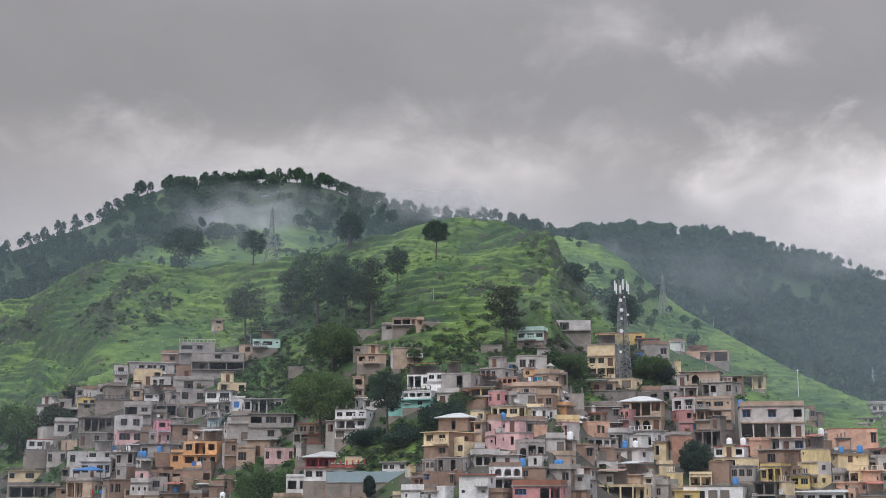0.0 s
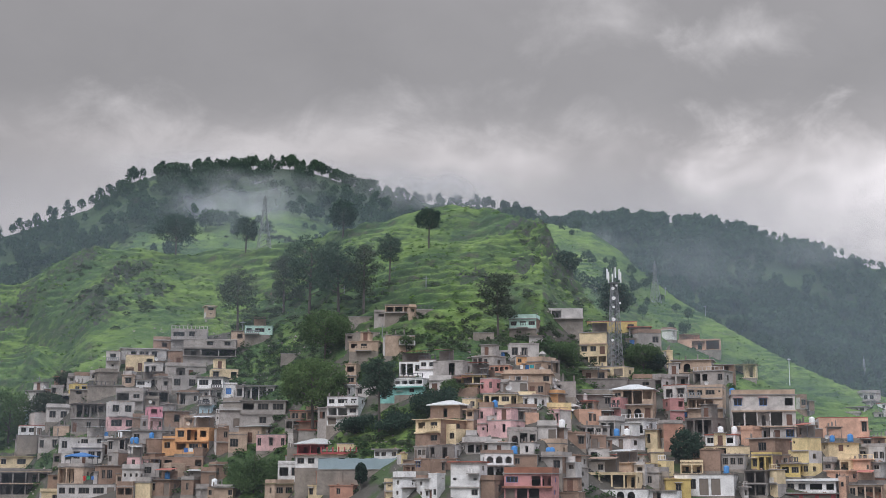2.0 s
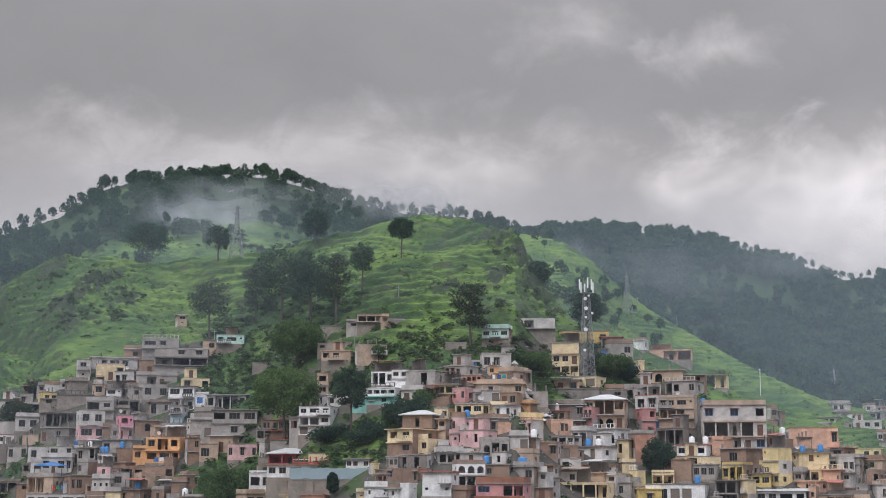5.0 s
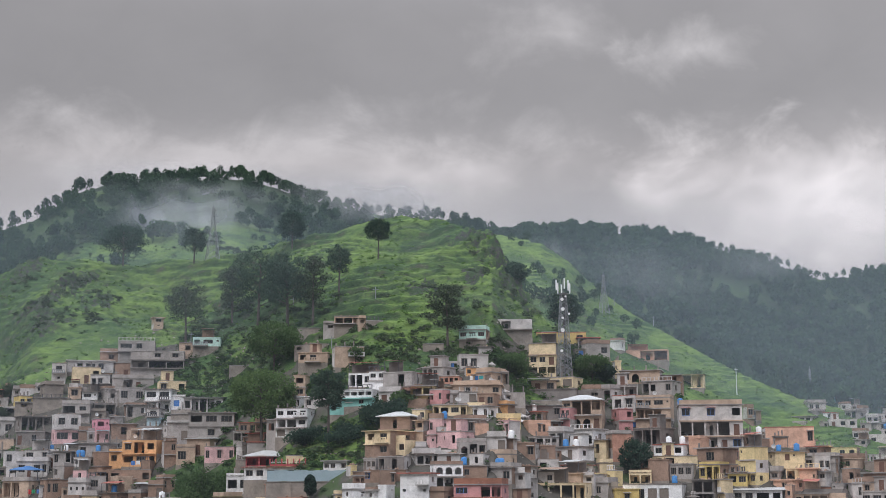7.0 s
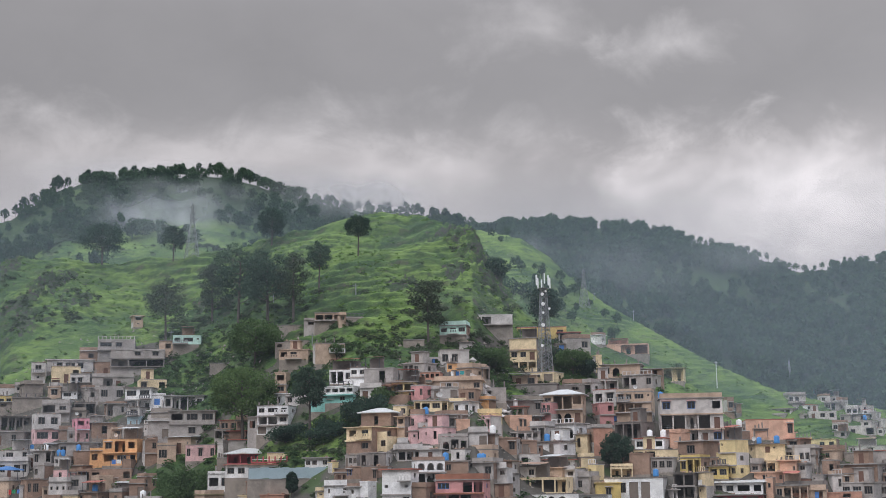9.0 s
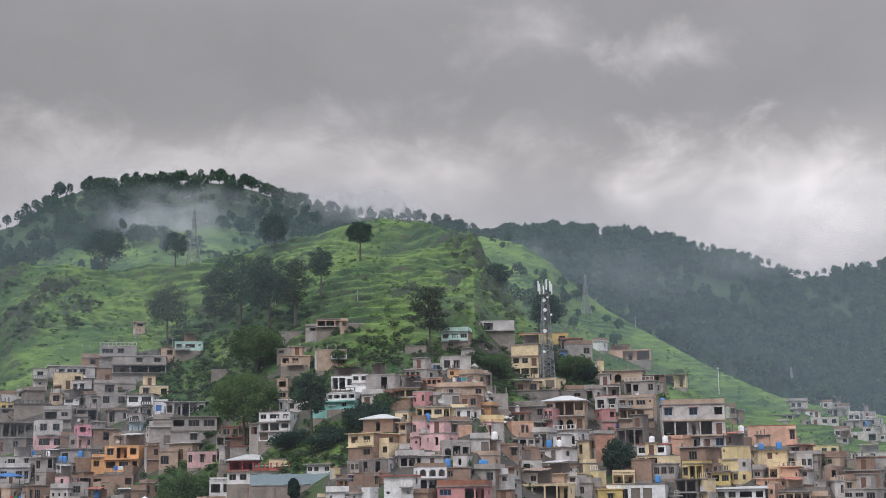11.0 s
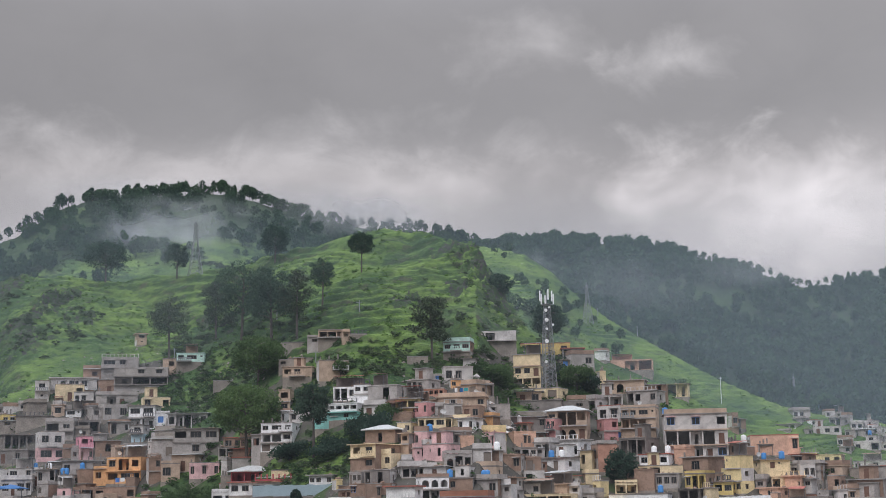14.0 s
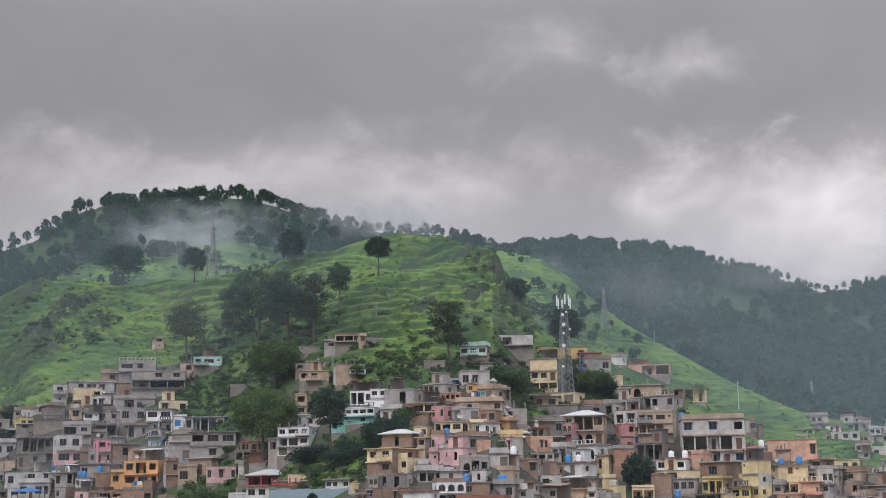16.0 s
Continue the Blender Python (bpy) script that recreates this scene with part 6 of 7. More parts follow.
house(46.9, 271.2, 28.5, -36, 4.9, 4.7, 3.4, "light", ["ww"], "rust")
house(-13.0, 267.7, 29.1, -2, 4.9, 5.3, 2.2, "light", ["w.w"], "slab")
house(18.0, 246.6, 27.9, -18, 3.1, 4.2, 2.5, "brown", ["dw"], "slab")
house(23.9, 258.7, 28.7, -5, 4.7, 5.8, 2.8, "grey", ["w."], "open")
house(0.9, 255.0, 29.3, -15, 4.1, 4.4, 2.1, "light", ["dw"], "para")
house(15.2, 251.8, 29.2, 2, 3.4, 4.2, 1.9, "light", [".s"], "slab")
house(41.2, 274.2, 30.7, -4, 3.7, 4.4, 2.6, "light", ["ww"], "slab")
house(-76.4, 324.6, 35.0, 26, 4.2, 5.3, 3.4, "stone", ["..."], "slab")
house(3.9, 255.7, 30.4, -11, 2.8, 4.5, 1.9, "brown", [".d."], "slab")
house(48.6, 279.3, 32.1, -6, 5.3, 4.9, 2.5, "light", ["OO"], "slab")
house(-48.3, 318.6, 35.8, 14, 6.1, 5.2, 2.9, "cream", ["w.w"], "slab")
house(31.7, 274.9, 32.7, -7, 5.0, 4.6, 2.5, "tan", ["dw"], "tin")
house(35.8, 279.7, 34.1, -32, 5.2, 4.9, 2.1, "cream", [".s"], "open")
house(18.7, 260.3, 33.5, -37, 3.4, 5.0, 1.9, "tan", [".s"], "para")
house(-61.7, 332.8, 40.5, 4, 5.1, 4.2, 3.7, "brown", [".d."], "slab")
house(-44.1, 269.4, 9.8, 23, 1.7, 5.7, 1.8, "grey", ["v."], "para")
house(79.1, 242.1, 13.0, -31, 2.0, 4.9, 1.4, "grey", ["v."], "open")
house(-47.1, 276.8, 13.5, 2, 2.3, 4.5, 1.6, "dark", ["v."], "tin")
house(68.6, 244.0, 15.0, -29, 1.6, 4.2, 1.6, "grey", ["w"], "para")
house(-27.3, 267.1, 16.5, -13, 2.5, 5.0, 1.4, "grey", ["s"], "rust")
house(-27.8, 270.3, 18.0, -18, 1.6, 4.6, 1.3, "cream", ["O"], "open")
house(78.5, 253.1, 19.4, -40, 2.5, 5.4, 1.8, "brown", ["w"], "rust")
house(6.1, 230.9, 19.2, 2, 1.7, 4.4, 1.2, "light", ["w"], "para")
house(-65.4, 296.6, 21.9, 16, 2.2, 4.1, 1.7, "stone", ["v."], "tin")
house(-64.1, 301.5, 24.6, 15, 2.4, 5.7, 2.0, "brown", [".."], "para")
house(-24.5, 277.7, 25.3, 0, 2.3, 4.0, 1.7, "tan", ["s"], "para")
house(32.0, 259.5, 24.6, -1, 1.6, 5.8, 1.6, "dark", ["d"], "tin")
house(-9.0, 266.3, 30.8, -15, 2.4, 5.3, 1.5, "stone", ["d"], "tin")
house(44.3, 277.7, 31.7, -42, 2.6, 5.8, 2.0, "grey", ["O"], "slab")
house(-83.3, 328.3, 35.9, 22, 3.5, 4.8, 1.8, "light", [".."], "slab")

# ---- trees and masts ----
tree(-23.6, 270.2, 21.7, 16.7, 14.9, "round", "leafy", 0.34, 8840, 0.27)
tree(-9.9, 248.3, 20.9, 14.5, 8.1, "pine", "pine", 0.5, 5440, 0.22)
tree(-23.8, 298.8, 39.0, 12.0, 13.3, "round", "broad", 0.2, 6120, 0.27)
tree(-22.1, 314.0, 50.1, 18.3, 14.8, "pine", "pine", 0.36, 6460, 0.27)
tree(-30.5, 332.1, 53.0, 19.2, 15.1, "pine", "pine", 0.3, 6460, 0.25)
tree(-38.3, 347.1, 55.4, 15.3, 13.0, "thin", "brown", 0.25, 5100, 0.25)
tree(-16.0, 306.8, 49.9, 16.6, 9.1, "thin", "brown", 0.35, 2890, 0.25)
tree(-10.7, 316.6, 57.6, 12.7, 7.2, "pine", "pine", 0.5, 3060, 0.22)
tree(-1.7, 334.0, 70.0, 10.6, 7.5, "round", "dark", 0.42, 3740, 0.22)
tree(-49.5, 345.5, 50.2, 16.3, 13.7, "pine", "brown", 0.36, 4420, 0.25)
tree(-78.8, 414.6, 81.0, 13.7, 16.2, "round", "dark", 0.3, 4420, 0.27)
tree(-56.5, 406.1, 81.2, 11.9, 8.5, "round", "dark", 0.22, 3400, 0.24)
tree(-25.8, 379.1, 81.9, 11.7, 9.3, "round", "dark", 0.2, 4080, 0.24)
tree(44.5, 246.5, 16.1, 7.3, 7.1, "round", "dark", 0.1, 5100, 0.22)
tree(-34.3, 266.1, 11.3, 8.0, 13.2, "bush", "broad", 0.1, 7140, 0.24)
tree(12.7, 278.0, 41.8, 13.7, 11.5, "thin", "brown", 0.3, 4080, 0.25)
tree(39.7, 304.2, 46.6, 12.1, 9.0, "round", "dark", 0.25, 4420, 0.24)
tree(31.3, 325.7, 61.5, 7.1, 7.1, "round", "dark", 0.15, 2720, 0.24)
tree(43.2, 286.8, 36.4, 5.8, 8.5, "round", "broad", 0.15, 3740, 0.22)
tree(24.6, 274.9, 37.0, 5.3, 8.4, "bush", "broad", 0.1, 4080, 0.22)
tree(-0.1, 247.2, 24.9, 5.4, 10.9, "bush", "dark", 0.1, 5440, 0.24)
tree(-14.6, 255.6, 21.6, 4.3, 10.1, "bush", "dark", 0.1, 4080, 0.24)
tree(-7.1, 247.1, 21.9, 4.5, 10.9, "bush", "dark", 0.1, 4080, 0.24)
tree(3.0, 253.0, 28.8, 4.2, 5.5, "bush", "broad", 0.1, 2720, 0.22)
tree(-89.1, 320.6, 27.2, 6.9, 8.5, "round", "brown", 0.2, 3400, 0.24)
tree(-98.7, 323.5, 21.4, 14.1, 14.0, "round", "broad", 0.12, 7140, 0.27)
tree(25.9, 277.3, 37.2, 4.6, 6.8, "bush", "broad", 0.1, 2550, 0.22)
tree(-5.8, 277.9, 38.8, 3.9, 3.8, "round", "broad", 0.3, 1700, 0.18)
tree(-88.4, 331.4, 35.0, 5.7, 6.7, "bush", "brown", 0.1, 2380, 0.22)
tree(106.2, 465.3, 50.7, 5.2, 8.0, "bush", "broad", 0.1, 1700, 0.22)
tree(45.4, 286.4, 35.8, 5.3, 6.3, "bush", "dark", 0.1, 3060, 0.22)
tree(40.1, 289.5, 38.3, 4.9, 5.7, "bush", "dark", 0.1, 2720, 0.22)
tree(-154.1, 697.2, 147.7, 11.9, 9.8, "thin", "brown", 0.3, 1360, 0.22)
tree(-12.2, 232.4, 11.6, 5.0, 2.3, "round", "dark", 0.2, 2550, 0.22)

power_pylon(-50.8, 403.6, 81.2, 17.3, 3.6)
phone_mast(36.9, 282.9, 35.4, 21.4)
power_pylon(80.8, 503.6, 74.6, 15.9, 3.2)
power_pylon(251.5, 809.8, 69.8, 21.9, 3.4)
utility_pole(116.1, 453.1, 43.8, 9.0, True)
utility_pole(-11.2, 291.5, 43.1, 2.9)
utility_pole(-46.9, 336.0, 46.5, 5.6)
utility_pole(159.3, 873.6, 123.5, 5.2)
utility_pole(100.3, 510.2, 72.4, 3.5)
utility_pole(163.2, 862.7, 118.0, 5.1)
utility_pole(178.9, 841.2, 105.3, 5.0)
utility_pole(87.8, 522.7, 80.5, 3.1)
utility_pole(194.8, 829.4, 94.2, 4.3)
utility_pole(-2.1, 306.7, 56.0, 2.8)
utility_pole(-21.8, 327.8, 57.9, 1.9)
utility_pole(-96.6, 339.0, 34.1, 4.4)
utility_pole(-67.1, 293.9, 20.0, 3.3)
utility_pole(17.6, 248.4, 28.5, 2.5)
utility_pole(-18.2, 263.1, 23.0, 2.6)
utility_pole(6.1, 254.9, 30.0, 2.1)
utility_pole(56.0, 256.2, 21.9, 2.4)
utility_pole(72.1, 251.4, 18.8, 2.8)
utility_pole(-63.6, 331.0, 39.1, 3.4)
utility_pole(-82.8, 323.0, 33.1, 3.1)
water_tank(-70.0, 297.7, 22.46, 0.82, True)
water_tank(-62.3, 291.7, 20.80, 1.07, True)
water_tank(-63.0, 291.6, 20.80, 1.07, True)
water_tank(-59.3, 292.6, 21.96, 0.98, True)
water_tank(-52.6, 276.3, 13.55, 1.07, True)
water_tank(-65.8, 292.2, 22.11, 0.90, False)
water_tank(-42.2, 269.3, 12.09, 1.15, False)
water_tank(10.3, 238.6, 25.58, 0.98, True)
water_tank(12.7, 222.7, 17.35, 0.98, True)
water_tank(18.7, 223.0, 17.15, 0.98, True)
water_tank(18.2, 223.1, 17.15, 0.98, True)
water_tank(32.5, 249.2, 21.12, 1.07, True)
water_tank(28.4, 262.8, 28.36, 0.98, False)
water_tank(21.5, 235.8, 22.10, 1.07, False)
water_tank(34.3, 248.9, 21.12, 1.07, False)
water_tank(51.8, 252.5, 21.75, 1.07, False)
water_tank(54.2, 252.0, 21.75, 1.07, False)
water_tank(54.9, 256.2, 29.07, 0.98, True)
water_tank(69.6, 256.8, 23.73, 1.07, False)
water_tank(74.1, 248.5, 20.32, 1.07, True)
water_tank(49.2, 236.0, 14.55, 0.98, True)
water_tank(71.1, 249.4, 20.32, 0.90, True)
water_tank(155.3, 426.1, 33.01, 1.23, True)
satellite_dish(-65.9, 311.4, 32.97, 0.80)
satellite_dish(-61.8, 302.1, 29.28, 0.75)
satellite_dish(-51.2, 289.6, 24.05, 0.80)
satellite_dish(13.2, 246.2, 28.59, 0.85)
satellite_dish(51.7, 264.0, 30.99, 0.80)
satellite_dish(19.6, 255.3, 32.84, 0.75)
satellite_dish(12.9, 246.2, 28.59, 0.80)
satellite_dish(-66.2, 328.7, 40.98, 0.80)
satellite_dish(-93.1, 331.0, 34.45, 0.80)
satellite_dish(-93.1, 331.0, 34.45, 0.75)
satellite_dish(70.2, 249.6, 20.32, 0.80)
stairway(-40.9, 284.1, -44.4, 314.1)
tarp_shelter(-72.2, 284.3, 16.00, 5.6, 3.5)
laundry_line(-49.6, 281.9, 18.16, 2.3, 2, 0)
laundry_line(-68.3, 278.3, 12.51, 3.0, 6, 1)
laundry_line(-24.2, 256.6, 16.36, 3.0, -3, 2)
laundry_line(17.0, 255.4, 32.84, 3.0, -12, 3)


def wooded(seed, count, hill, az, near, far, tall, keep):
    """Places for trees strewn over a hill."""
    rng = np.random.default_rng(seed)
    a, r = np.radians(rng.uniform(*az, count)), rng.uniform(near, far, count)
    x, y = r * np.sin(a), r * np.cos(a)
    z, which = height(x, y)
    ok = (which == hill) & ((hill != 2) | (r > 680) | (np.degrees(a) < -14) | (rng.uniform(0, 1, count) < 0.12)) & (rough(x, y, 90, 3, seed) + rng.uniform(-0.5, 0.5, count) < keep)
    ridge = HILLS[hill - 1][0]
    ok &= r < crest(np.degrees(a), ridge)[0] - (8 if hill == 2 else 10)
    h = rng.uniform(*tall, count)
    w = h * rng.uniform(0.6, 1.0, count)
    return np.stack([x, y, z, h, w], 1)[ok]


def along(seed, ridge, az, step, tall, back=4):
    """Places for trees along a crest."""
    rng = np.random.default_rng(seed)
    rows, a = [], az[0]
    while a < az[1]:
        dist, _ = crest(a, ridge)
        r = float(dist) + rng.uniform(-back, back * 0.3)
        x, y = r * math.sin(radians(a)), r * math.cos(radians(a))
        h = rng.uniform(*tall)
        rows.append((x, y, ground_at(x, y) - 0.5, h, h * rng.uniform(0.5, 0.85)))
        a += step * rng.uniform(0.3, 1.8)
    return np.array(rows)


forest("far_wood", "dark blue-green wood covering the far hill", wooded(3, 4600, 3, (1, 24), 650, 1300, (8, 14), 0.42), "blue", 8, leaves=110, size=0.19, shapes=("round", "pine", "egg", "round"))
forest("far_crest_trees", "thin line of pines along the far hill's crest", along(4, FAR_RIDGE, (3.5, 24), 0.24, (5, 9.5), 3), "blue", 8, leaves=220, size=0.09, shapes=("egg", "round", "pine", "egg"))
forest("pine_wood", "dark pines scattered over the misty back hill", wooded(5, 3600, 2, (-24, 4), 480, 830, (5, 10), 0.65), "blue", 8, size=0.11, shapes=("egg", "round", "pine", "egg"))
forest("pine_crest_trees", "pines standing along the back hill's crest", along(6, PINE_RIDGE, (-20, 4), 0.33, (5.5, 10.5), 3), "dark", 8, leaves=260, size=0.085, shapes=("egg", "egg", "round", "egg"))
forest("spur_trees", "hazy trees scattered down the spur behind the green hill", wooded(8, 130, 4, (4.5, 10.5), 470, 600, (3, 6.5), 0.1), "blue", 8, leaves=200, size=0.1, shapes=("egg", "round", "egg", "pine"))


def strewn(seed, patches, tall, wide=1.2):
    """Bushes strewn in patches, given as x, y, radius and count."""
    rng = np.random.default_rng(seed)
    rows = []
    for px, py, reach, count in patches:
        d = rng.normal(size=(count, 2)) * reach * 0.5
        x, y = px + d[:, 0], py + d[:, 1]
        h = rng.uniform(*tall, count)
        rows.append(np.stack([x, y, height(x, y)[0] - 0.25 * h, h, h * wide * rng.uniform(0.7, 1.4, count)], 1))
    return np.concatenate(rows)


def weeds(seed, count):
    """Weeds and shrubs between the houses."""
    rng = np.random.default_rng(seed)
    a, r = np.radians(rng.uniform(-19, 23, count)), rng.uniform(215, 400, count)
    x, y = r * np.sin(a), r * np.cos(a)
    z, which = height(x, y)
    ok = (which == 1) & (r < np.interp(np.degrees(a), *np.array(TOWN_EDGE).T) + 12) & (rough(x, y, 22, 3, 9) > 0.0)
    h = rng.uniform(0.7, 2.0, count)
    return np.stack([x, y, z - 0.3 * h, h, h * rng.uniform(1.0, 1.8, count)], 1)[ok]


def tussocks(seed, count):
    """Long grass in clumps on the green hill."""
    rng = np.random.default_rng(seed)
    a, r = np.radians(rng.uniform(-19, 23, count)), rng.uniform(260, 560, count)
    x, y = r * np.sin(a), r * np.cos(a)
    z, which = height(x, y)
    ok = ((which == 1) | (which == 4)) & (r > np.interp(np.degrees(a), *np.array(TOWN_EDGE).T) - 6) & (rough(x, y, 12, 3, 19) > -0.1)
    h = rng.uniform(0.35, 0.95, count)
    return np.stack([x, y, z - 0.25 * h, h, h * rng.uniform(1.2, 2.6, count)], 1)[ok]


SCRUB = ((-97, 387, 7, 30), (-90, 372, 6, 22), (-90, 398, 7, 24), (-105, 409, 8, 20), (-178, 671, 14, 50), (-172, 689, 16, 60), (-80, 372, 8, 16), (-126, 409, 7, 16), (-80, 389, 7, 26), (-37, 358, 12, 60), (-28, 332, 12, 60), (-19, 312, 14, 60), (-42, 351, 9, 40), (-8, 288, 14, 40), (24, 339, 7, 4), (26, 329, 6, 4), (27, 318, 7, 6))
SCRUB += ((31, 317, 7, 16), (21, 301, 9, 16), (9, 309, 6, 12), (-192, 690, 20, 70), (-148, 672, 20, 60), (-112, 655, 16, 30), (-74, 652, 7, 40), (-68, 652, 7, 40), (-4, 242, 10, 40), (-13, 252, 10, 40), (-44, 326, 10, 40), (-35, 315, 10, 50), (-1, 275, 14, 40), (8, 279, 10, 40), (17, 276, 8, 40), (27, 286, 7, 40), (44, 302, 7, 50), (56, 476, 7, 40))
forest("scrub", "dark scrub and bushes in the hill's gullies", strewn(11, SCRUB, (0.7, 1.9), 1.5), "scrub", 4, "bushes", 70, 0.12)
def stones(seed, count):
    rng = np.random.default_rng(seed)
    a, r = np.radians(rng.uniform(-19, 23, count)), rng.uniform(215, 400, count)
    x, y = r * np.sin(a), r * np.cos(a)
    z, which = height(x, y)
    ok = (which == 1) & (r < np.interp(np.degrees(a), *np.array(TOWN_EDGE).T) + 6) & (rough(x, y, 9, 3, 29) > -0.1)
    return np.stack([x, y, z, rng.uniform(0.15, 0.6, count) ** 1.3], 1)[ok]


rubble("roof_clutter", "planks, bricks and odds and ends lying on the roofs", ROOF_SPOTS, WALLS["brown"])
rubble("rubble", "loose grey stones and rubble on the slope", stones(14, 7000), WALLS["stone"])
BOULDERS = ((24, 261, 5, 50), (23, 259, 4, 40))
rubble("boulders", "heap of pale grey boulders below the mast", strewn(17, BOULDERS, (0.35, 0.95))[:, :4] + (0, 0, 0.35, 0), WALLS["light"])
forest("lawn_growth", "thick green undergrowth in the grassy breaks", strewn(15, [(q[0], q[1], q[2] * 1.1, 70) for q in LAWNS], (0.5, 1.7), 1.5), "bush", 4, "weeds", 70, 0.11)
forest("weeds", "green weeds and shrubs between the houses", weeds(12, 2600), "bush", 4, "weeds", 60, 0.12)
forest("tussocks", "clumps of long grass on the green hill", tussocks(13, 16000), "grass", 6, "grass", 16, 0.2)


# ---- mist and added haze sheets ----
def mist_material(name, density, scale, torn, soft, tint, shift):
    """Surface of mist and haze sheets: lets most light through and scatters the rest."""
    mat = bpy.data.materials.new(name)
    mat.use_nodes = True
    nt = mat.node_tree
    nt.nodes.clear()
    link = nt.links.new

    def calc(op, a, b=0.0, clamp=False):
        n = nt.nodes.new("ShaderNodeMath")
        n.operation, n.use_clamp = op, clamp
        for k, v in enumerate((a, b)):
            if isinstance(v, (int, float)):
                n.inputs[k].default_value = v
            else:
                link(v, n.inputs[k])
        return n.outputs[0]

    coord = nt.nodes.new("ShaderNodeTexCoord").outputs["Generated"]
    place = nt.nodes.new("ShaderNodeNewGeometry").outputs["Position"]
    split = nt.nodes.new("ShaderNodeSeparateXYZ")
    link(coord, split.inputs[0])
    noise_node = nt.nodes.new("ShaderNodeTexNoise")
    noise_node.noise_dimensions = "4D"
    noise_node.inputs["W"].default_value = shift
    noise_node.inputs["Scale"].default_value, noise_node.inputs["Detail"].default_value = scale, 5
    noise_node.inputs["Distortion"].default_value = 0.6
    link(place, noise_node.inputs["Vector"])

    def fade(v):
        away = calc("MULTIPLY", calc("ABSOLUTE", calc("SUBTRACT", v, 0.5)), 2.0)
        n = nt.nodes.new("ShaderNodeMapRange")
        n.interpolation_type = "SMOOTHERSTEP"
        n.inputs["From Min"].default_value, n.inputs["From Max"].default_value = 1.0 - soft, 1.0
        n.inputs["To Min"].default_value, n.inputs["To Max"].default_value = 1.0, 0.0
        link(away, n.inputs["Value"])
        return n.outputs[0]

    edge = calc("MULTIPLY", fade(split.outputs["X"]), fade(split.outputs["Z"]))
    rag = calc("ADD", 1.0 - torn, calc("MULTIPLY", calc("SUBTRACT", noise_node.outputs[0], 0.38), torn * 5.0), True)
    alpha = calc("MULTIPLY", calc("MULTIPLY", edge, rag), density, True)
    scatter, pass_on = nt.nodes.new("ShaderNodeBsdfDiffuse"), nt.nodes.new("ShaderNodeBsdfTranslucent")
    scatter.inputs[0].default_value = pass_on.inputs[0].default_value = (*tint, 1)
    both, mix, clear = nt.nodes.new("ShaderNodeMixShader"), nt.nodes.new("ShaderNodeMixShader"), nt.nodes.new("ShaderNodeBsdfTransparent")
    link(scatter.outputs[0], both.inputs[1])
    link(pass_on.outputs[0], both.inputs[2])
    link(alpha, mix.inputs[0])
    link(clear.outputs[0], mix.inputs[1])
    link(both.outputs[0], mix.inputs[2])
    out = nt.nodes.new("ShaderNodeOutputMaterial")
    link(mix.outputs[0], out.inputs[0])
    return mat


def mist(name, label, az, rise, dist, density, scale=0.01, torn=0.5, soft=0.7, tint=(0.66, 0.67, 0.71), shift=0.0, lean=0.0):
    """A curved see-through sheet for mist and haze, hung across the view at a distance, leaning back by lean metres
    over its height.
    """
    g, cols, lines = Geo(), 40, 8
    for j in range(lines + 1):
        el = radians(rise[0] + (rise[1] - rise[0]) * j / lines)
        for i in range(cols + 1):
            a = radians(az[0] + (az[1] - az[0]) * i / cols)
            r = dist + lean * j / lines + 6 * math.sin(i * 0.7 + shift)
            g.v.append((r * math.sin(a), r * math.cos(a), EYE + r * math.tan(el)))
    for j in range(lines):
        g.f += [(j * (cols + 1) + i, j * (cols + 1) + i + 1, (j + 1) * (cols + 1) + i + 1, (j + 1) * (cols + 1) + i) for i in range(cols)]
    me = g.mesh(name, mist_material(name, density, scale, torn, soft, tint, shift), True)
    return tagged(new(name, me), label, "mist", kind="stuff")


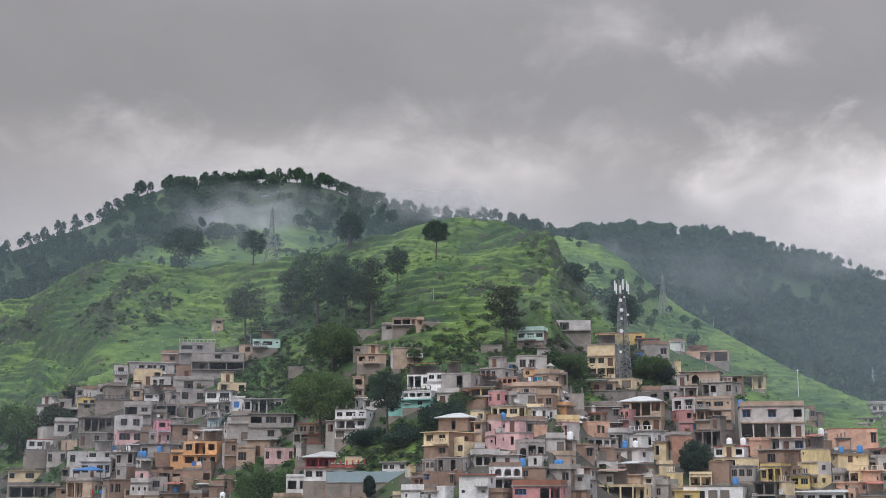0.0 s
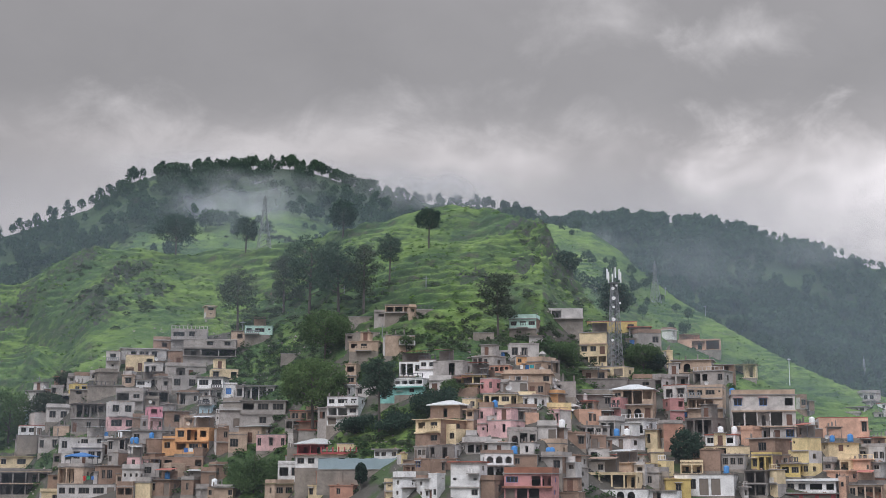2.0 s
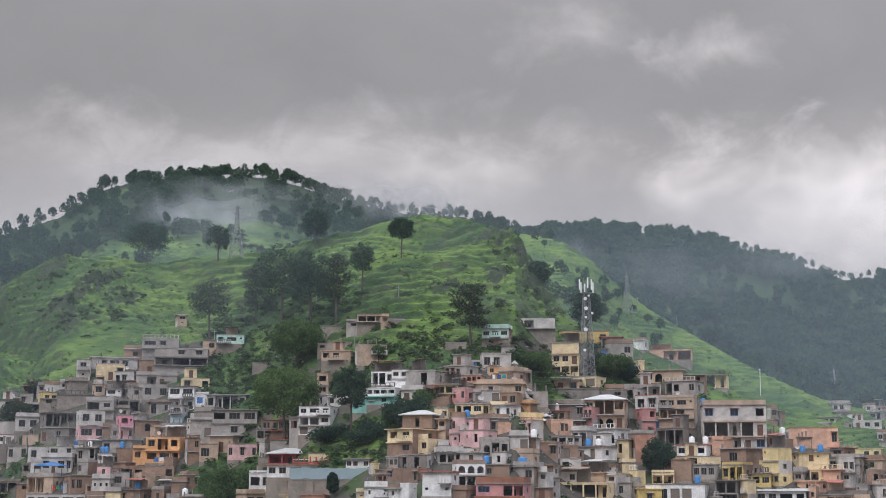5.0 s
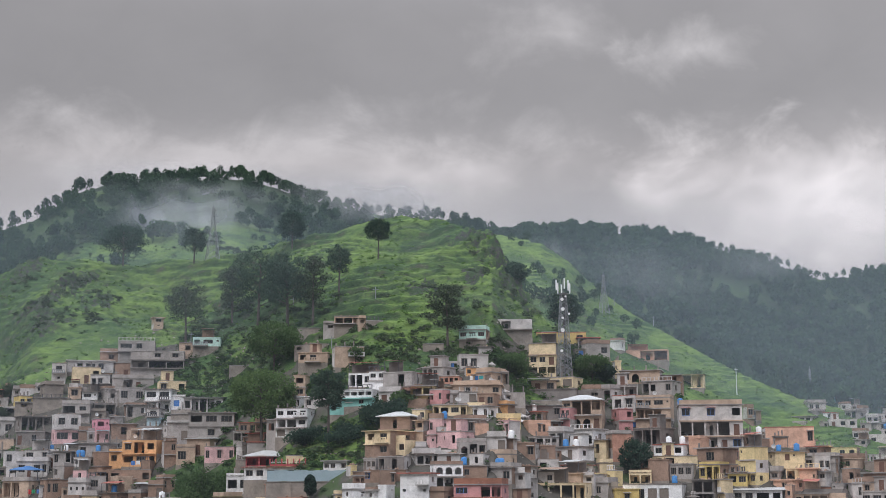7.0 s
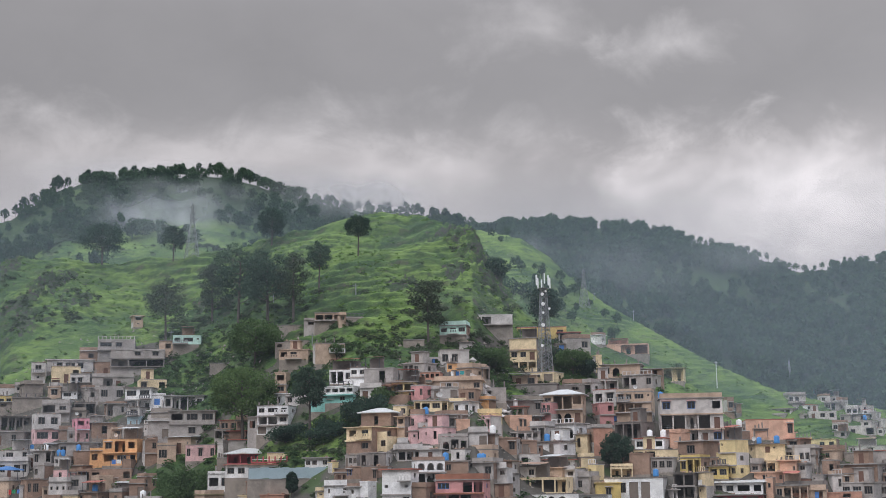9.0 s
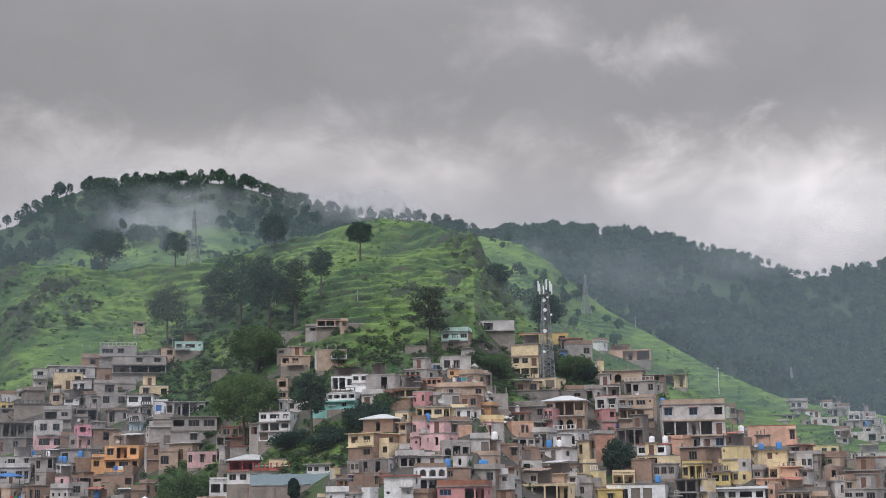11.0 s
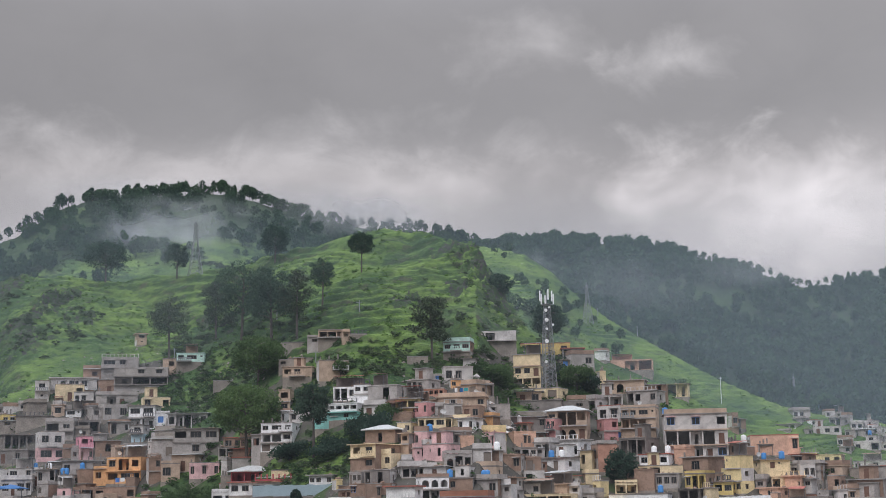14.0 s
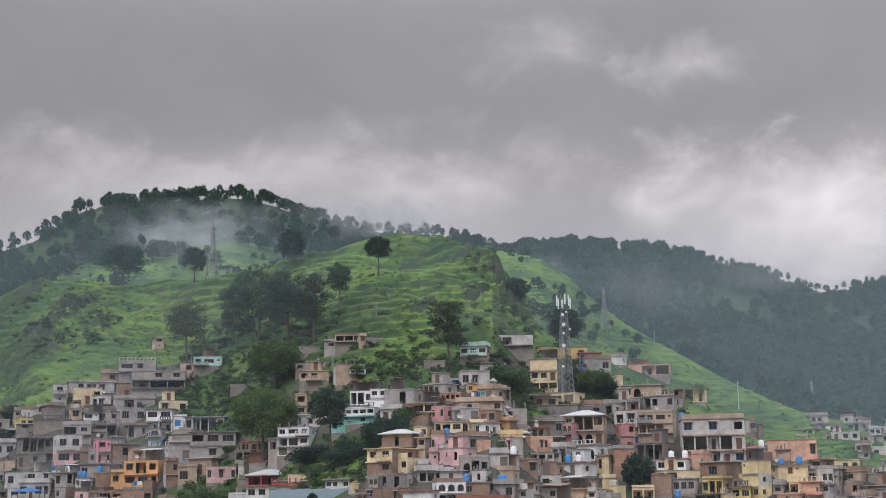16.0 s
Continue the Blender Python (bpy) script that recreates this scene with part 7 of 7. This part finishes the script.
# aerial haze imitated by tinted see-through sheets added at set distances
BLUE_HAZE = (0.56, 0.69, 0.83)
mist("haze", "added haze sheet in front of the houses", (-30, 34), (-12, 13), 190, 0.035, 0.02, 0.1, 0.35, (0.76, 0.84, 0.94), 1.0)
mist("haze", "added haze sheet over the upper houses", (-30, 34), (-6, 13.5), 300, 0.05, 0.012, 0.35, 0.4, BLUE_HAZE, 1.5)
mist("haze", "added haze sheet over the green hill", (-30, 34), (-4, 14), 345, 0.055, 0.012, 0.35, 0.4, BLUE_HAZE, 1.8)
mist("haze", "added blue haze sheet behind the green hill", (-30, 34), (-6, 14.5), 462, 0.07, 0.006, 0.35, 0.4, BLUE_HAZE, 2.0)
mist("haze", "added blue haze sheet before the far hill", (-30, 36), (-6, 14.5), 625, 0.07, 0.006, 0.35, 0.4, BLUE_HAZE, 3.0)
mist("haze", "added blue haze sheet over the far woods", (-2, 36), (-6, 14.5), 860, 0.055, 0.004, 0.5, 0.5, BLUE_HAZE, 4.0)
mist("mist_bank", "white mist drifting across the pine hill", (-13.0, -3.2), (10.4, 13.0), 690, 0.62, 0.019, 1.0, 0.85, shift=5.0, lean=40)
mist("mist_bank", "thin mist over the pine hill's slope", (-12.6, -4.4), (9.9, 12.2), 600, 0.12, 0.018, 0.85, 0.85, shift=6.0, lean=20)
mist("mist_bank", "mist trailing along the back ridge", (-5.0, 4.5), (11.0, 13.4), 760, 0.5, 0.012, 0.6, 0.9, shift=7.0, lean=30)
mist("mist_bank", "low cloud behind the pine hill", (-16.6, 3.0), (11.7, 13.9), 960, 0.35, 0.008, 0.6, 0.95, shift=8.0, lean=60)
mist("mist_bank", "wisps of mist over the far wood", (7.3, 15.0), (7.3, 10.8), 900, 0.13, 0.011, 0.85, 0.9, shift=9.0, lean=60)
mist("mist_bank", "mist in the saddle behind the green hill", (4.2, 8.4), (8.4, 10.8), 640, 0.32, 0.015, 0.6, 0.9, shift=10.0, lean=20)
mist("mist_bank", "wisps of mist rising from the far wood", (13.1, 18.1), (8.5, 10.3), 1000, 0.2, 0.012, 0.8, 0.95, shift=11.0, lean=40)
